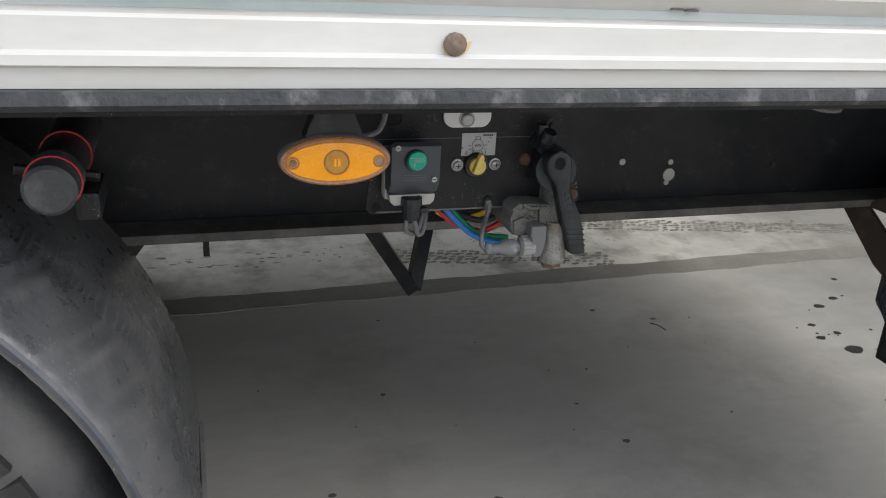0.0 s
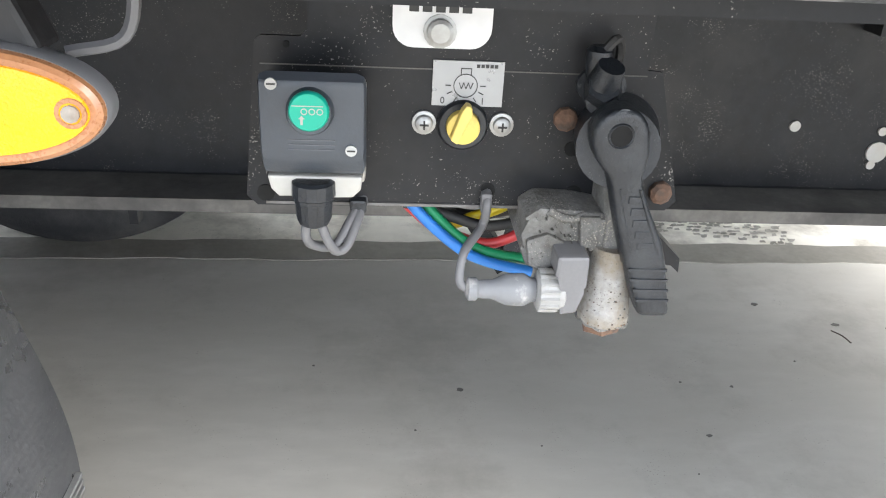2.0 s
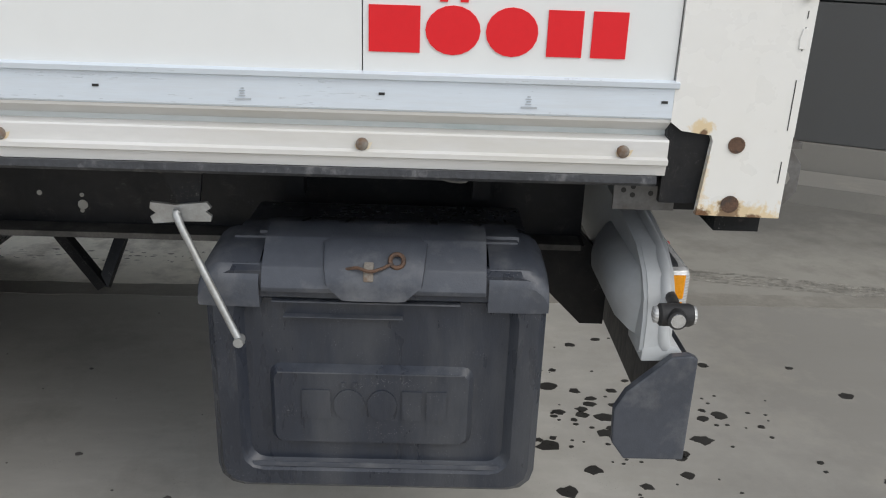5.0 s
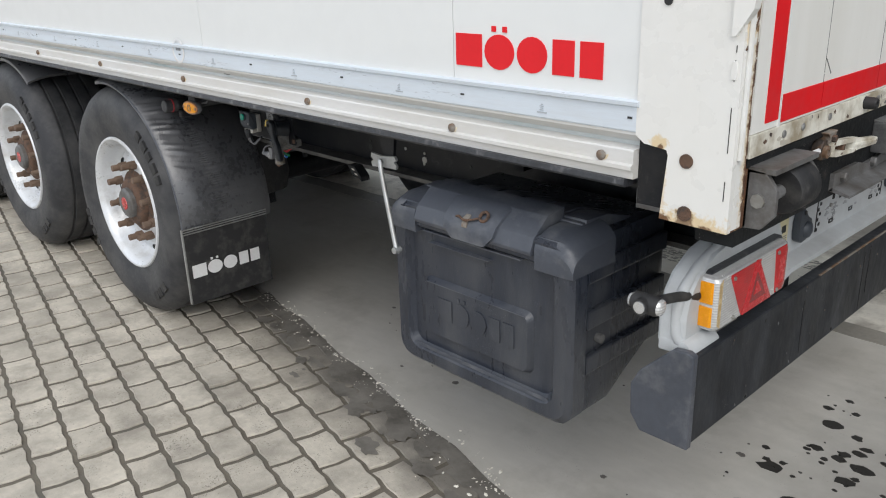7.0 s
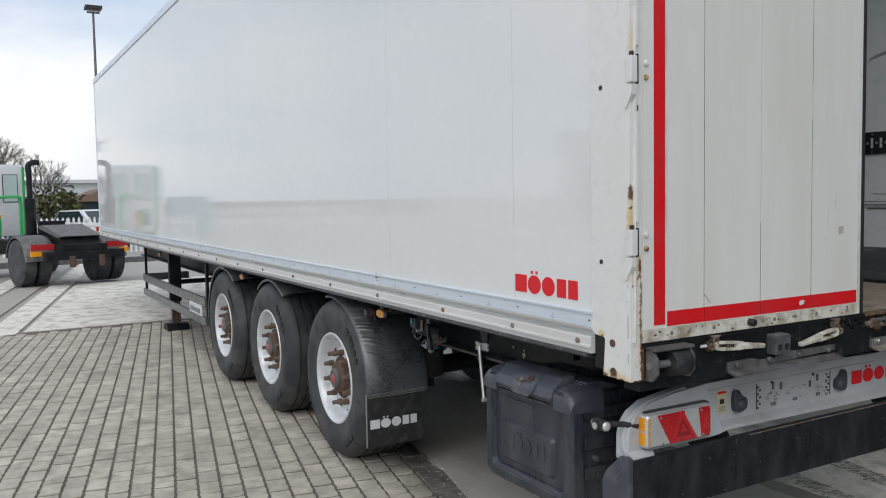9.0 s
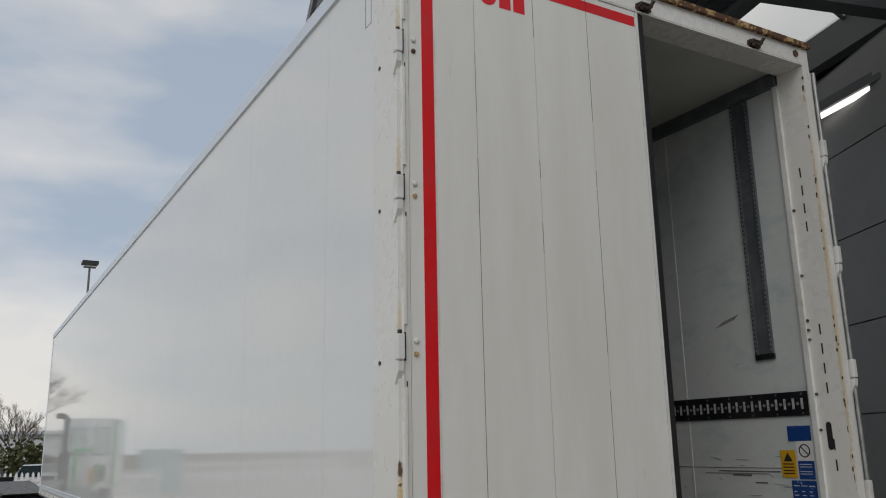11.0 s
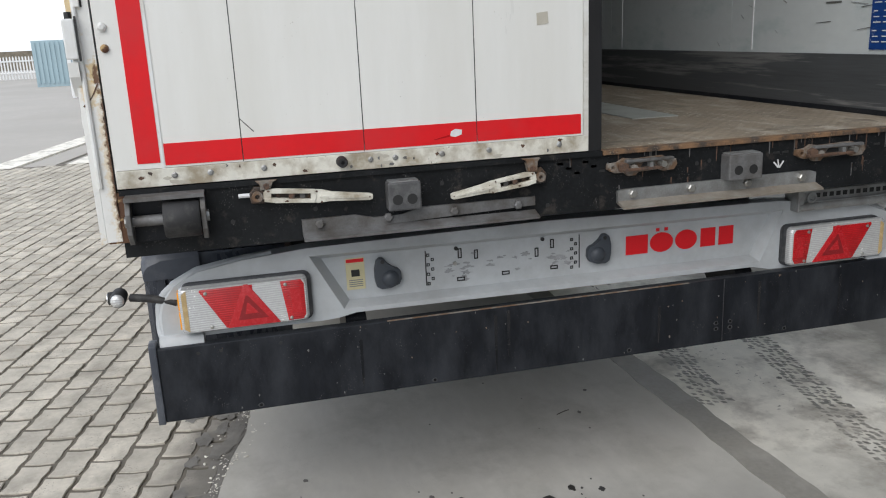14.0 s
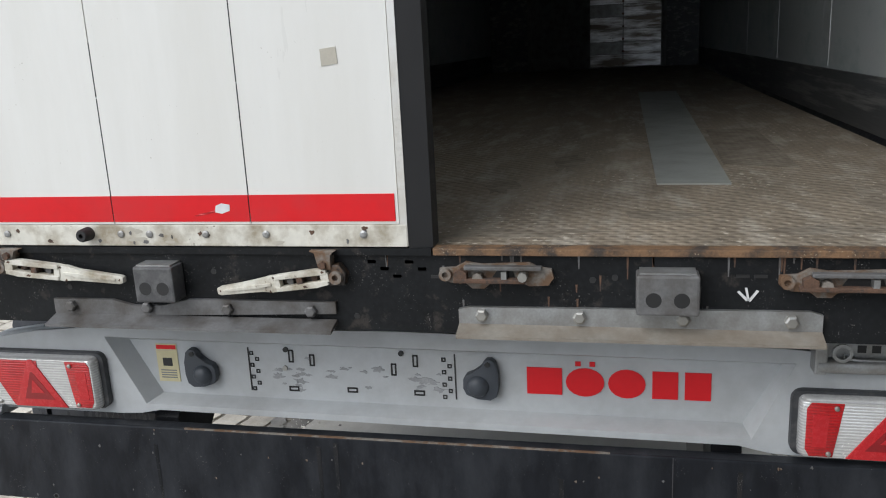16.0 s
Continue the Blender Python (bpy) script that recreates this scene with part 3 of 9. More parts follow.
M_HEDGE = mat("pale_winter_hedge", (0.2, 0.17, 0.13), 0.9, var=0.3, scale=1.5, dirt=(0.13, 0.12, 0.09), dscale=2, damount=0.4)
M_CABGLASS = mat("pale_teal_cab_glass", (0.5, 0.6, 0.58), 0.08, var=0.1, scale=1.5, spec=0.8)
M_STAMP = mat("faint_stamped_print", (0.42, 0.45, 0.48), 0.5, var=0.08)
M_PALEBLUE = mat("pale_blue_container_paint", (0.33, 0.44, 0.48), 0.5, var=0.08, scale=2)
M_CARWHITE = mat("white_car_paint", (0.7, 0.71, 0.72), 0.2, var=0.03)
M_CARDARK = mat("dark_car_paint", (0.03, 0.035, 0.05), 0.2, var=0.05)
M_GLASS = mat("dark_window_glass", (0.03, 0.045, 0.05), 0.06, var=0.1)
M_GREENP = mat("green_machine_paint", (0.02, 0.36, 0.09), 0.4, var=0.08)
M_BRICK = mat("brown_brickwork", (0.19, 0.125, 0.085), 0.85, var=0.2, scale=6)
M_HALL = mat("pale_hall_cladding", (0.55, 0.57, 0.58), 0.6, var=0.06, scale=0.5)
M_FENCE = mat("white_fence_paint", (0.74, 0.74, 0.73), 0.5, var=0.06)


# ---------------------------------------------------------------- mesh helpers
def box(bm, x0, x1, y0, y1, z0, z1, bev=0.0, seg=2):
    got = bmesh.ops.create_cube(bm, size=1)
    vs = got["verts"]
    for v in vs:
        v.co = Vector(((x0 + x1) / 2 + v.co.x * (x1 - x0), (y0 + y1) / 2 + v.co.y * (y1 - y0), (z0 + z1) / 2 + v.co.z * (z1 - z0)))
    if bev:
        es = list({e for v in vs for e in v.link_edges})
        bmesh.ops.bevel(bm, geom=es, offset=bev, segments=seg, affect="EDGES", profile=0.6)
    return bm


def cyl(bm, p0, p1, r, r2=None, n=16):
    p0, p1 = Vector(p0), Vector(p1)
    m = Matrix.Translation((p0 + p1) / 2) @ (p1 - p0).to_track_quat("Z", "Y").to_matrix().to_4x4()
    bmesh.ops.create_cone(bm, cap_ends=True, segments=n, radius1=r, radius2=r if r2 is None else r2, depth=(p1 - p0).length, matrix=m)
    return bm


def put(axis, a, u, v):
    return {"x": (a, u, v), "y": (u, a, v), "z": (u, v, a)}[axis]


def prism(bm, pts, axis, a, b, bev=0.0):
    lo = [bm.verts.new(put(axis, a, *p)) for p in pts]
    hi = [bm.verts.new(put(axis, b, *p)) for p in pts]
    n = len(pts)
    fs = [bm.faces.new(lo), bm.faces.new(hi[::-1])]
    fs += [bm.faces.new((lo[i], hi[i], hi[(i + 1) % n], lo[(i + 1) % n])) for i in range(n)]
    if bev:
        es = list({e for f in fs for e in f.edges})
        bmesh.ops.bevel(bm, geom=es, offset=bev, segments=2, affect="EDGES", profile=0.6)
    return bm


def smooth_line(pts, steps=6):
    p = [Vector(q) for q in pts]
    p = [2 * p[0] - p[1]] + p + [2 * p[-1] - p[-2]]
    out = []
    for i in range(1, len(p) - 2):
        for s in range(steps):
            t = s / steps
            a, b, c, d = p[i - 1], p[i], p[i + 1], p[i + 2]
            out.append(0.5 * ((2 * b) + (c - a) * t + (2 * a - 5 * b + 4 * c - d) * t * t + (3 * b - a - 3 * c + d) * t ** 3))
    return out + [p[-2]]


def tube(bm, pts, r, n=8, steps=6):
    line = smooth_line(pts, steps) if steps else [Vector(q) for q in pts]
    rings, side = [], None
    for i, p in enumerate(line):
        way = (line[min(i + 1, len(line) - 1)] - line[max(i - 1, 0)]).normalized()
        if side is None:
            side = way.orthogonal().normalized()
        side = (side - way * side.dot(way)).normalized()
        up = way.cross(side)
        rings.append([bm.verts.new(p + r * (math.cos(k * math.tau / n) * side + math.sin(k * math.tau / n) * up)) for k in range(n)])
    for a, b in zip(rings, rings[1:]):
        for k in range(n):
            bm.faces.new((a[k], a[(k + 1) % n], b[(k + 1) % n], b[k]))
    bm.faces.new(rings[0][::-1]), bm.faces.new(rings[-1])
    return bm


def lathe(bm, prof, c, axis="y", n=40, closed=False):
    """Turns the profile of (along, radius) about an axis through c."""
    rings = []
    for a, r in prof:
        ring = []
        for k in range(n):
            u, v = r * math.cos(k * math.tau / n), r * math.sin(k * math.tau / n)
            ring.append(bm.verts.new(Vector(c) + Vector(put(axis, a, u, v))))
        rings.append(ring)
    pairs = list(zip(rings, rings[1:])) + ([(rings[-1], rings[0])] if closed else [])
    for a, b in pairs:
        for k in range(n):
            bm.faces.new((a[k], a[(k + 1) % n], b[(k + 1) % n], b[k]))
    if not closed:
        for ring in (rings[0], rings[-1]):
            bm.faces.new(ring)
    return bm


def thing(name, at, label, category, group="", kind=""):
    ob = new(name)
    ob.location = at
    ob.empty_display_size = 0.1
    return tagged(ob, label, category, group, kind)


def root_place(ob):
    while ob.parent:
        ob = ob.parent
    return ob.location.copy()


def part(name, bm, material, parent=None, label="", smooth=0):
    """Links a bmesh, given in world coordinates, as one mesh under a thing or under a part, two levels deep at most."""
    while parent and parent.parent and parent.parent.parent:
        parent = parent.parent
    bmesh.ops.recalc_face_normals(bm, faces=bm.faces)
    if parent:
        bmesh.ops.translate(bm, verts=bm.verts, vec=-root_place(parent))
    me = bpy.data.meshes.new(name)
    bm.to_mesh(me)
    bm.free()
    me.materials.append(material)
    if smooth:
        me.polygons.foreach_set("use_smooth", [True] * len(me.polygons))
        me.set_sharp_from_angle(angle=radians(smooth))
    ob = new(name, me)
    ob.parent = parent
    if label:
        ob["label"] = label
    return ob


def B():
    return bmesh.new()


def bx(name, x0, x1, y0, y1, z0, z1, material, parent=None, label="", bev=0.0):
    return part(name, box(B(), x0, x1, y0, y1, z0, z1, bev), material, parent, label)


def setting(name, bm, material, label, category):
    return tagged(part(name, bm, material), label, category, kind="structure")


def logo_bars(parent, axis, a, b, u0, u1, z0, z1, material, name="logo_shape", flip=False):
    """A block, two discs, two blocks and two dots: the plain shapes of the maker's mark."""
    w, h = u1 - u0, z1 - z0
    zc = (z0 + z1) / 2
    spans = ((0.0, 0.195), (0.215, 0.425), (0.445, 0.645), (0.68, 0.815), (0.85, 0.985))
    for k, (p, q) in enumerate(spans):
        lo, hi = (1 - q, 1 - p) if flip else (p, q)
        lo, hi = u0 + lo * w, u0 + hi * w
        if k in (1, 2):
            c, r = (lo + hi) / 2, (hi - lo) / 2
            pts = [(c + r * math.cos(t * math.tau / 20), zc + 0.53 * h * math.sin(t * math.tau / 20)) for t in range(20)]
        else:
            pts = [(lo, z0), (hi, z0), (hi, z1), (lo, z1)]
        part(name, prism(B(), pts, axis, a, b), material, parent)
    for d in (0.268, 0.345):
        c = u0 + w * ((1 - d - 0.03) if flip else d)
        part(name, prism(B(), [(c, z1 + 0.1 * h), (c + 0.03 * w, z1 + 0.1 * h), (c + 0.03 * w, z1 + 0.27 * h), (c, z1 + 0.27 * h)], axis, a, b), material, parent)


# ---------------------------------------------------------------- ground
GS = -0.2                       # the slab's edge and the paver rows run at this slope
GU = Vector((1, GS, 0)).normalized()
GV = Vector((-GU.y, GU.x, 0))


def edge_y(x):
    return 0.02 + GS * (x + 0.05)


setting("ground", box(B(), -900, 900, -900, 900, -0.4, -0.03), M_YARD, "grey-brown worn yard surface reaching to the horizon", "ground")
bed = [(-10.0, -9.0), (9.0, -9.0), (9.0, edge_y(9)), (-10.0, edge_y(-10))]
setting("paver_bed", prism(B(), bed, "z", -0.028, -0.0065), M_JOINT, "dark damp sand in the joints of the pavers", "ground")
slab = [(-9.4, edge_y(-9.4) + 0.02), (9.0, edge_y(9) + 0.02), (9.0, 2.18), (-9.4, 1.815)]
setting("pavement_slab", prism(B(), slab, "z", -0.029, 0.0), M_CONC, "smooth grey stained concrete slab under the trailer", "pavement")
ja = [(x, 1.752 + 0.02 * (x + 9.4) + 0.004 * math.sin(9.1 * x) + 0.004 * math.sin(23.7 * x + 1)) for x in [-9.4 + 0.08 * k for k in range(231)]]
jb = [(x, 1.878 + 0.02 * (x + 9.4) + 0.005 * math.sin(8.3 * x + 2) + 0.004 * math.sin(27.1 * x)) for x in [-9.4 + 0.08 * k for k in range(231)]]
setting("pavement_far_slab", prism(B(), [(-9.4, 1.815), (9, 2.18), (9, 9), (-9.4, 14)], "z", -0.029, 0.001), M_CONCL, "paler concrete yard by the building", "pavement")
setting("slab_joint", prism(B(), ja + jb[::-1], "z", -0.002, 0.0025), M_DAMP, "dark damp joint strip in the concrete", "pavement")
setting("pavement_front_slab", prism(B(), [(-16.6, -0.15), (-10.02, -1.45), (-10.02, 4), (-16.6, 4)], "z", -0.029, 0.0), M_CONCL, "pale concrete slab beyond the block paving", "pavement")
for k in range(3):
    o = 0.55 * k
    setting("pavement_strip", prism(B(), [(-26, 1.6 - o), (-9.9, -1.55 - o), (-9.9, -1.95 - o), (-26, 1.2 - o)], "z", -0.029, -0.002 - 0.001 * k),
            M_CONCL if k % 2 == 0 else M_YARD, "pale concrete edging strip across the yard", "pavement")

# ---------------------------------------------------------------- the trailer
T = thing("box_trailer", (-6.8, 1.25, 0), "white three-axle box trailer with one rear door open", "trailer")
W, L0 = 2.54, -13.65


def carcass():
    # outer side panels, with fine joints between them
    xs = [-0.207, -0.71, -1.895, -5.0, L0 + 0.05]
    for a, b in zip(xs, xs[1:]):
        bx("side_panel", b + 0.001, a - 0.001, 0.0, 0.02, 1.255, 3.80, M_PANEL, T)
    bx("side_wall", L0, -0.03, W - 0.02, W, 1.1, 3.82, M_PANEL, T)
    bx("front_wall", L0, L0 + 0.05, 0.0, W, 1.1, 3.86, M_PANEL, T, "white front bulkhead")
    bx("roof", L0, -0.01, 0.0, W, 3.83, 3.87, M_PANEL, T)
    bx("floor", L0 + 0.05, -0.015, 0.022, W - 0.022, 1.115, 1.168, M_FLOOR, T, "worn brown plywood load floor")
    bx("floor_underside", L0 + 0.05, -0.09, 0.055, W - 0.055, 1.0755, 1.112, M_BLACK, T)
    part("roof_rail", prism(B(), [(-0.012, 3.79), (-0.012, 3.862), (0.0, 3.885), (0.06, 3.89), (0.06, 3.80), (0.0, 3.785)], "x", L0 - 0.005, -0.205), M_ALU, T, "pale aluminium roof edge profile")
    part("roof_rail", prism(B(), [(W + 0.012, 3.79), (W + 0.012, 3.862), (W, 3.885), (W - 0.06, 3.89), (W - 0.06, 3.80), (W, 3.785)], "x", L0 - 0.005, -0.205), M_ALU, T)
    bx("corner_strip", L0 - 0.006, L0 + 0.03, -0.006, 0.05, 1.1, 3.79, M_ALU, T)
    # lining
    bx("inner_wall", L0 + 0.06, -0.16, 0.024, 0.06, 1.172, 3.79, M_INNER, T)
    xs = [-0.16, -1.2, -2.4] + [-2.4 - 1.2 * k for k in range(1, 10)] + [L0 + 0.06]
    for a, b in zip(xs, xs[1:]):
        bx("inner_panel", b + 0.0015, a - 0.0015, 2.485, W - 0.022, 1.172, 3.79, M_INNER, T, "scuffed light grey lining panel")
    bx("ceiling_lining", L0 + 0.06, -0.06, 0.022, W - 0.022, 3.795, 3.825, M_CEIL, T)
    bx("ceiling_cove", L0 + 0.1, -0.165, 2.452, 2.4845, 3.712, 3.794, M_COVE, T, "dark grey profile under the ceiling")
    bx("front_lining", L0 + 0.052, L0 + 0.09, 0.062, 2.483, 1.172, 3.79, M_KICK, T)
    pt = bx("partition", -8.66, -8.6, 0.074, 2.471, 1.1725, 3.78, M_KICK, T, "dark scraped partition across the hold")
    bp = bx("bulkhead_plate", -8.598, -8.59, 0.55, 2.07, 1.18, 3.5, M_GREYSTEEL, T, "shiny scratched metal plates on the partition")
    for k in range(16):
        bx("plank", -8.59, -8.584, 1.25, 1.62, 1.19 + 0.14 * k, 1.325 + 0.14 * k, M_GALV if k % 3 == 1 else M_BULK, bp)
        bx("plank", -8.59, -8.584, 1.63, 2.05, 1.19 + 0.14 * k, 1.325 + 0.14 * k, M_BULK, bp)
        part("rivet", cyl(B(), (-8.59, 1.625, 1.22 + 0.14 * k), (-8.575, 1.625, 1.22 + 0.14 * k), 0.014, n=8), M_RUST, bp)
    for y in (0.54, 2.09):
        bx("partition_post", -8.6, -8.56, y - 0.02, y + 0.02, 1.175, 3.7, M_GREYSTEEL, pt)
    for y0, y1 in ((2.473, 2.484), (0.062, 0.072)):
        bx("kick_plate", L0 + 0.1, -0.17, y0, y1, 1.17, 1.37, M_KICK, T, "dark scraped kick plate along the floor")
    part("kick_bead", prism(B(), [(2.46, 1.169), (2.472, 1.169), (2.472, 1.185)], "x", L0 + 0.1, -0.17), M_BLACK, T)
    part("floor_patch", prism(B(), [(-0.68, 1.755), (-0.67, 1.935), (-4.2, 1.99), (-4.2, 1.75)], "z", 1.165, 1.172), M_FLOORPATCH, T, "grey patch let into the floor")
    part("floor_patch", prism(B(), [(-1.0, 1.95), (-0.9, 2.14), (-1.9, 2.16), (-1.9, 1.98)], "z", 1.165, 1.1705), M_FLOORDUST, T)
    # worn and dusty places on the floor
    rnd = random.Random(12)
    for cx, cy, rx, ry in ((-0.42, 2.2, 0.09, 0.05), (-0.55, 2.22, 0.12, 0.035), (-0.16, 2.05, 0.05, 0.16), (-0.14, 1.45, 0.05, 0.2), (-0.3, 1.75, 0.07, 0.1), (-0.7, 1.35, 0.14, 0.06), (-0.13, 1.1, 0.04, 0.12), (-1.1, 1.5, 0.2, 0.05), (-0.2, 2.32, 0.08, 0.07)):
        pts = [(cx + rx * rnd.uniform(0.45, 1.1) * math.cos(q * math.tau / 22), cy + ry * rnd.uniform(0.45, 1.1) * math.sin(q * math.tau / 22)) for q in range(22)]
        part("dust_patch", prism(B(), pts, "z", 1.166, 1.1686 + 0.0001 * rnd.random()), M_FLOORDUST, T)
    # lashing rails
    rail = bx("lashing_rail", L0 + 0.4, -0.213, 2.476, 2.4835, 1.896, 2.021, M_BLACK, T, "black perforated lashing rail")
    for k in range(64):
        x = -0.245 - 0.053 * k
        bx("lashing_slot", x - 0.007, x + 0.006, 2.4728, 2.4755, 1.93, 1.986, M_BRIGHT, rail)
        part("rivet", cyl(B(), (x - 0.026, 2.476, 1.958), (x - 0.026, 2.4725, 1.958), 0.0085, n=8), M_GALV, rail)
        if k % 3 == 0:
            for z in (1.908, 2.008):
                part("pin_hole", cyl(B(), (x, 2.4745, z), (x, 2.4758, z), 0.006, n=6), M_GREYSTEEL, rail)
    for x in (-1.044, -2.26, -3.48, -4.7):
        bx("joint_strip", x - 0.004, x + 0.004, 2.4822, 2.4848, 1.38, 3.78, M_WFILM, T)
    for xc in (-0.442, -1.66, -2.88):
        v = bx("upright_rail", xc - 0.06, xc + 0.06, 2.476, 2.4835, 2.21, 3.71, M_COVE, T, "grey upright lashing rail")
        for e in (-1, 1):
            part("rail_lip", box(B(), xc + e * 0.05 - 0.009, xc + e * 0.05 + 0.009, 2.468, 2.476, 2.235, 3.71), M_COVE, v)
            for k in range(56):
                z = 2.25 + 0.026 * k
                bx("rail_hole", xc + e * 0.05 - 0.0042, xc + e * 0.05 + 0.0042, 2.4668, 2.4681, z, z + 0.014, M_GALV, v)
        bx("rail_foot", xc - 0.062, xc + 0.062, 2.471, 2.484, 2.205, 2.235, M_BLACK, v)


carcass()


def stickers():
    def sheet(name, x0, x1, z0, z1, m, label=""):
        return bx(name, x0 - 0.015, x1 - 0.015, 2.4810, 2.4842, z0, z1, m, T, label)
    sheet("blue_notice", -0.345, -0.206, 1.768, 1.845, M_BLUE, "faded blue notice sticker")
    s = sheet("no_entry_notice", -0.30, -0.206, 1.668, 1.766, M_WFILM, "white prohibition sticker with a barred ring")
    part("ring", lathe(B(), [(2.4795, 0.028), (2.4795, 0.034), (2.4809, 0.034), (2.4809, 0.028)], (-0.268, 0, 1.718), n=24, closed=True), M_DARKPRINT, s)
    part("bar", prism(B(), [(-0.289, 1.735), (-0.285, 1.739), (-0.247, 1.701), (-0.251, 1.697)], "y", 2.4795, 2.4809), M_DARKPRINT, s)
    sheet("blue_notice", -0.30, -0.206, 1.575, 1.666, M_BLUE, "faded blue notice sticker")
    y = sheet("yellow_notice", -0.404, -0.312, 1.582, 1.722, M_YELLOW, "yellow warning sticker")
    part("triangle", prism(B(), [(-0.4, 1.665), (-0.346, 1.665), (-0.373, 1.71)], "y", 2.4795, 2.4809), M_DARKPRINT, y)
    for z in (1.60, 1.615, 1.632, 1.648):
        bx("print_bar", -0.407, -0.339, 2.4798, 2.4809, z, z + 0.006, M_DARKPRINT, y)
    b = sheet("blue_notice", -0.352, -0.206, 1.386, 1.568, M_BLUE, "large scratched blue notice sticker")
    for k, z in enumerate((1.41, 1.428, 1.447, 1.475, 1.493, 1.512, 1.54)):
        for q in range(3):
            bx("print_bar", -0.355 + 0.045 * q, -0.322 + 0.045 * q - 0.008 * (k % 3), 2.4798, 2.4809, z, z + 0.0035, M_WFILM, b)
    for z in (1.6, 1.612, 1.635, 1.648):
        bx("print_bar", -0.305, -0.235, 2.4798, 2.4809, z, z + 0.003, M_WFILM, b)
    # scratches on the lining
    for x0, x1, z, w in ((-1.2, -0.42, 1.628, 0.0025), (-0.85, -0.43, 1.607, 0.006), (-0.95, -0.5, 1.596, 0.003), (-0.75, -0.62, 1.585, 0.008), (-0.6, -0.52, 1.548, 0.006)):
        bx("scuff_mark", x0, x1, 2.4825, 2.4844, z, z + w, M_GREYSTEEL, T)
    for k in range(3):
        part("scuff_mark", prism(B(), [(-0.77 + 0.02 * k, 2.42 + 0.012 * k), (-0.63 + 0.012 * k, 2.455 + 0.01 * k), (-0.63 + 0.012 * k, 2.4575 + 0.01 * k), (-0.77 + 0.02 * k, 2.422 + 0.012 * k)], "y", 2.4825, 2.4844), M_GREYSTEEL, T)
    rnd = random.Random(21)
    for k in range(26):
        x, z = rnd.uniform(-1.4, -0.35), rnd.choice((rnd.uniform(1.4, 1.7), rnd.uniform(1.4, 3.0)))
        w, h = rnd.uniform(0.01, 0.09), rnd.uniform(-0.02, 0.02)
        part("scuff_mark", prism(B(), [(x, z), (x + w, z + h), (x + w, z + h + 0.0025), (x, z + 0.0015)], "y", 2.4825, 2.4843), M_GREYSTEEL if k % 3 else M_SMUDGE, T)


stickers()


def side_rail(y, s):
    """The sill profile along one side; s is +1 on the side where outwards is -y."""
    f = lambda pts: [(y + s * (p - 0.0), z) for p, z in pts]
    up = part("upper_strip", prism(B(), f([(0.02, 1.206), (-0.004, 1.206), (-0.006, 1.209), (-0.005, 1.255), (-0.012, 1.258), (-0.013, 1.266), (-0.003, 1.269), (0.02, 1.269)]), "x", L0, -0.20), M_ALU, T, "bluish aluminium strip")
    low = part("lower_rail", prism(B(), f([(0.02, 1.2055), (-0.003, 1.2055), (-0.002, 1.200), (0.026, 1.181), (0.026, 1.174), (-0.008, 1.172), (-0.010, 1.169), (-0.010, 1.143), (-0.018, 1.140), (-0.018, 1.132), (-0.010, 1.129), (-0.008, 1.112), (0.04, 1.112), (0.04, 1.2)]), "x", L0, -0.205), M_RAIL, T, "cream lacquered lower side rail")
    part("rubber_edge", prism(B(), f([(-0.016, 1.1115), (-0.018, 1.1), (-0.012, 1.094), (0.05, 1.094), (0.05, 1.1115)]), "x", L0, -0.22), M_EDGE, T, "scuffed black rubber edging")
    return up, low


UP, LOW = side_rail(0.0, 1)
side_rail(W, -1)


def rail_details():
    xs = [-0.28, -0.71, -1.30, -2.04] + [-2.04 - 0.7 * k for k in range(1, 17)]
    for x in xs:
        part("bolt", lathe(B(), [(-0.009, 0.0105), (-0.015, 0.0105), (-0.018, 0.0075), (-0.019, 0.003)], (x, 0, 1.152), n=12), M_RUSTGREY, LOW, smooth=40)
    for x in xs[:7]:
        part("rust_stain", prism(B(), [(x - 0.012, 1.150), (x + 0.017, 1.155), (x + 0.013, 1.146), (x + 0.006, 1.1405), (x - 0.002, 1.1405), (x - 0.008, 1.1405)], "y", -0.0106, -0.0095), M_STREAK, LOW)
    for k in range(28):
        x = -0.22 - 0.4585 * k
        bx("vent_slit", x - 0.005, x + 0.005, -0.0075, -0.0052, 1.232, 1.236, M_DARKPRINT, UP)
    for k in range(20):
        x = -0.44 - 0.462 * k
        bx("stamp_bar", x - 0.013, x + 0.013, -0.0075, -0.0055, 1.2175, 1.2205, M_STAMP, UP)
        for z, w in ((1.2235, 0.006), (1.2275, 0.0045), (1.2315, 0.006), (1.2355, 0.003)):
            bx("stamp_bar", x - w, x + w * 0.6, -0.0075, -0.0055, z, z + 0.0016, M_STAMP, UP)
    part("glue_ring", lathe(B(), [(-0.0075, 0.034), (-0.0075, 0.042), (-0.0055, 0.042), (-0.0055, 0.034)], (-2.06, 0, 1.246), n=32, closed=True), M_WFILM, UP)
    bx("label_scrap", -2.075, -2.045, -0.0078, -0.0055, 1.247, 1.257, M_GPRINT, UP)
    for x, z in ((-1.80, 1.185), (-1.783, 1.184)):
        bx("paint_chip", x - 0.007, x + 0.007, 0.0165, 0.0235, z - 0.0008, z + 0.0008, M_GREYSTEEL, LOW)
    logo_bars(T, "y", -0.0022, 0.001, -0.70, -0.285, 1.300, 1.372, M_LOGO)


rail_details()


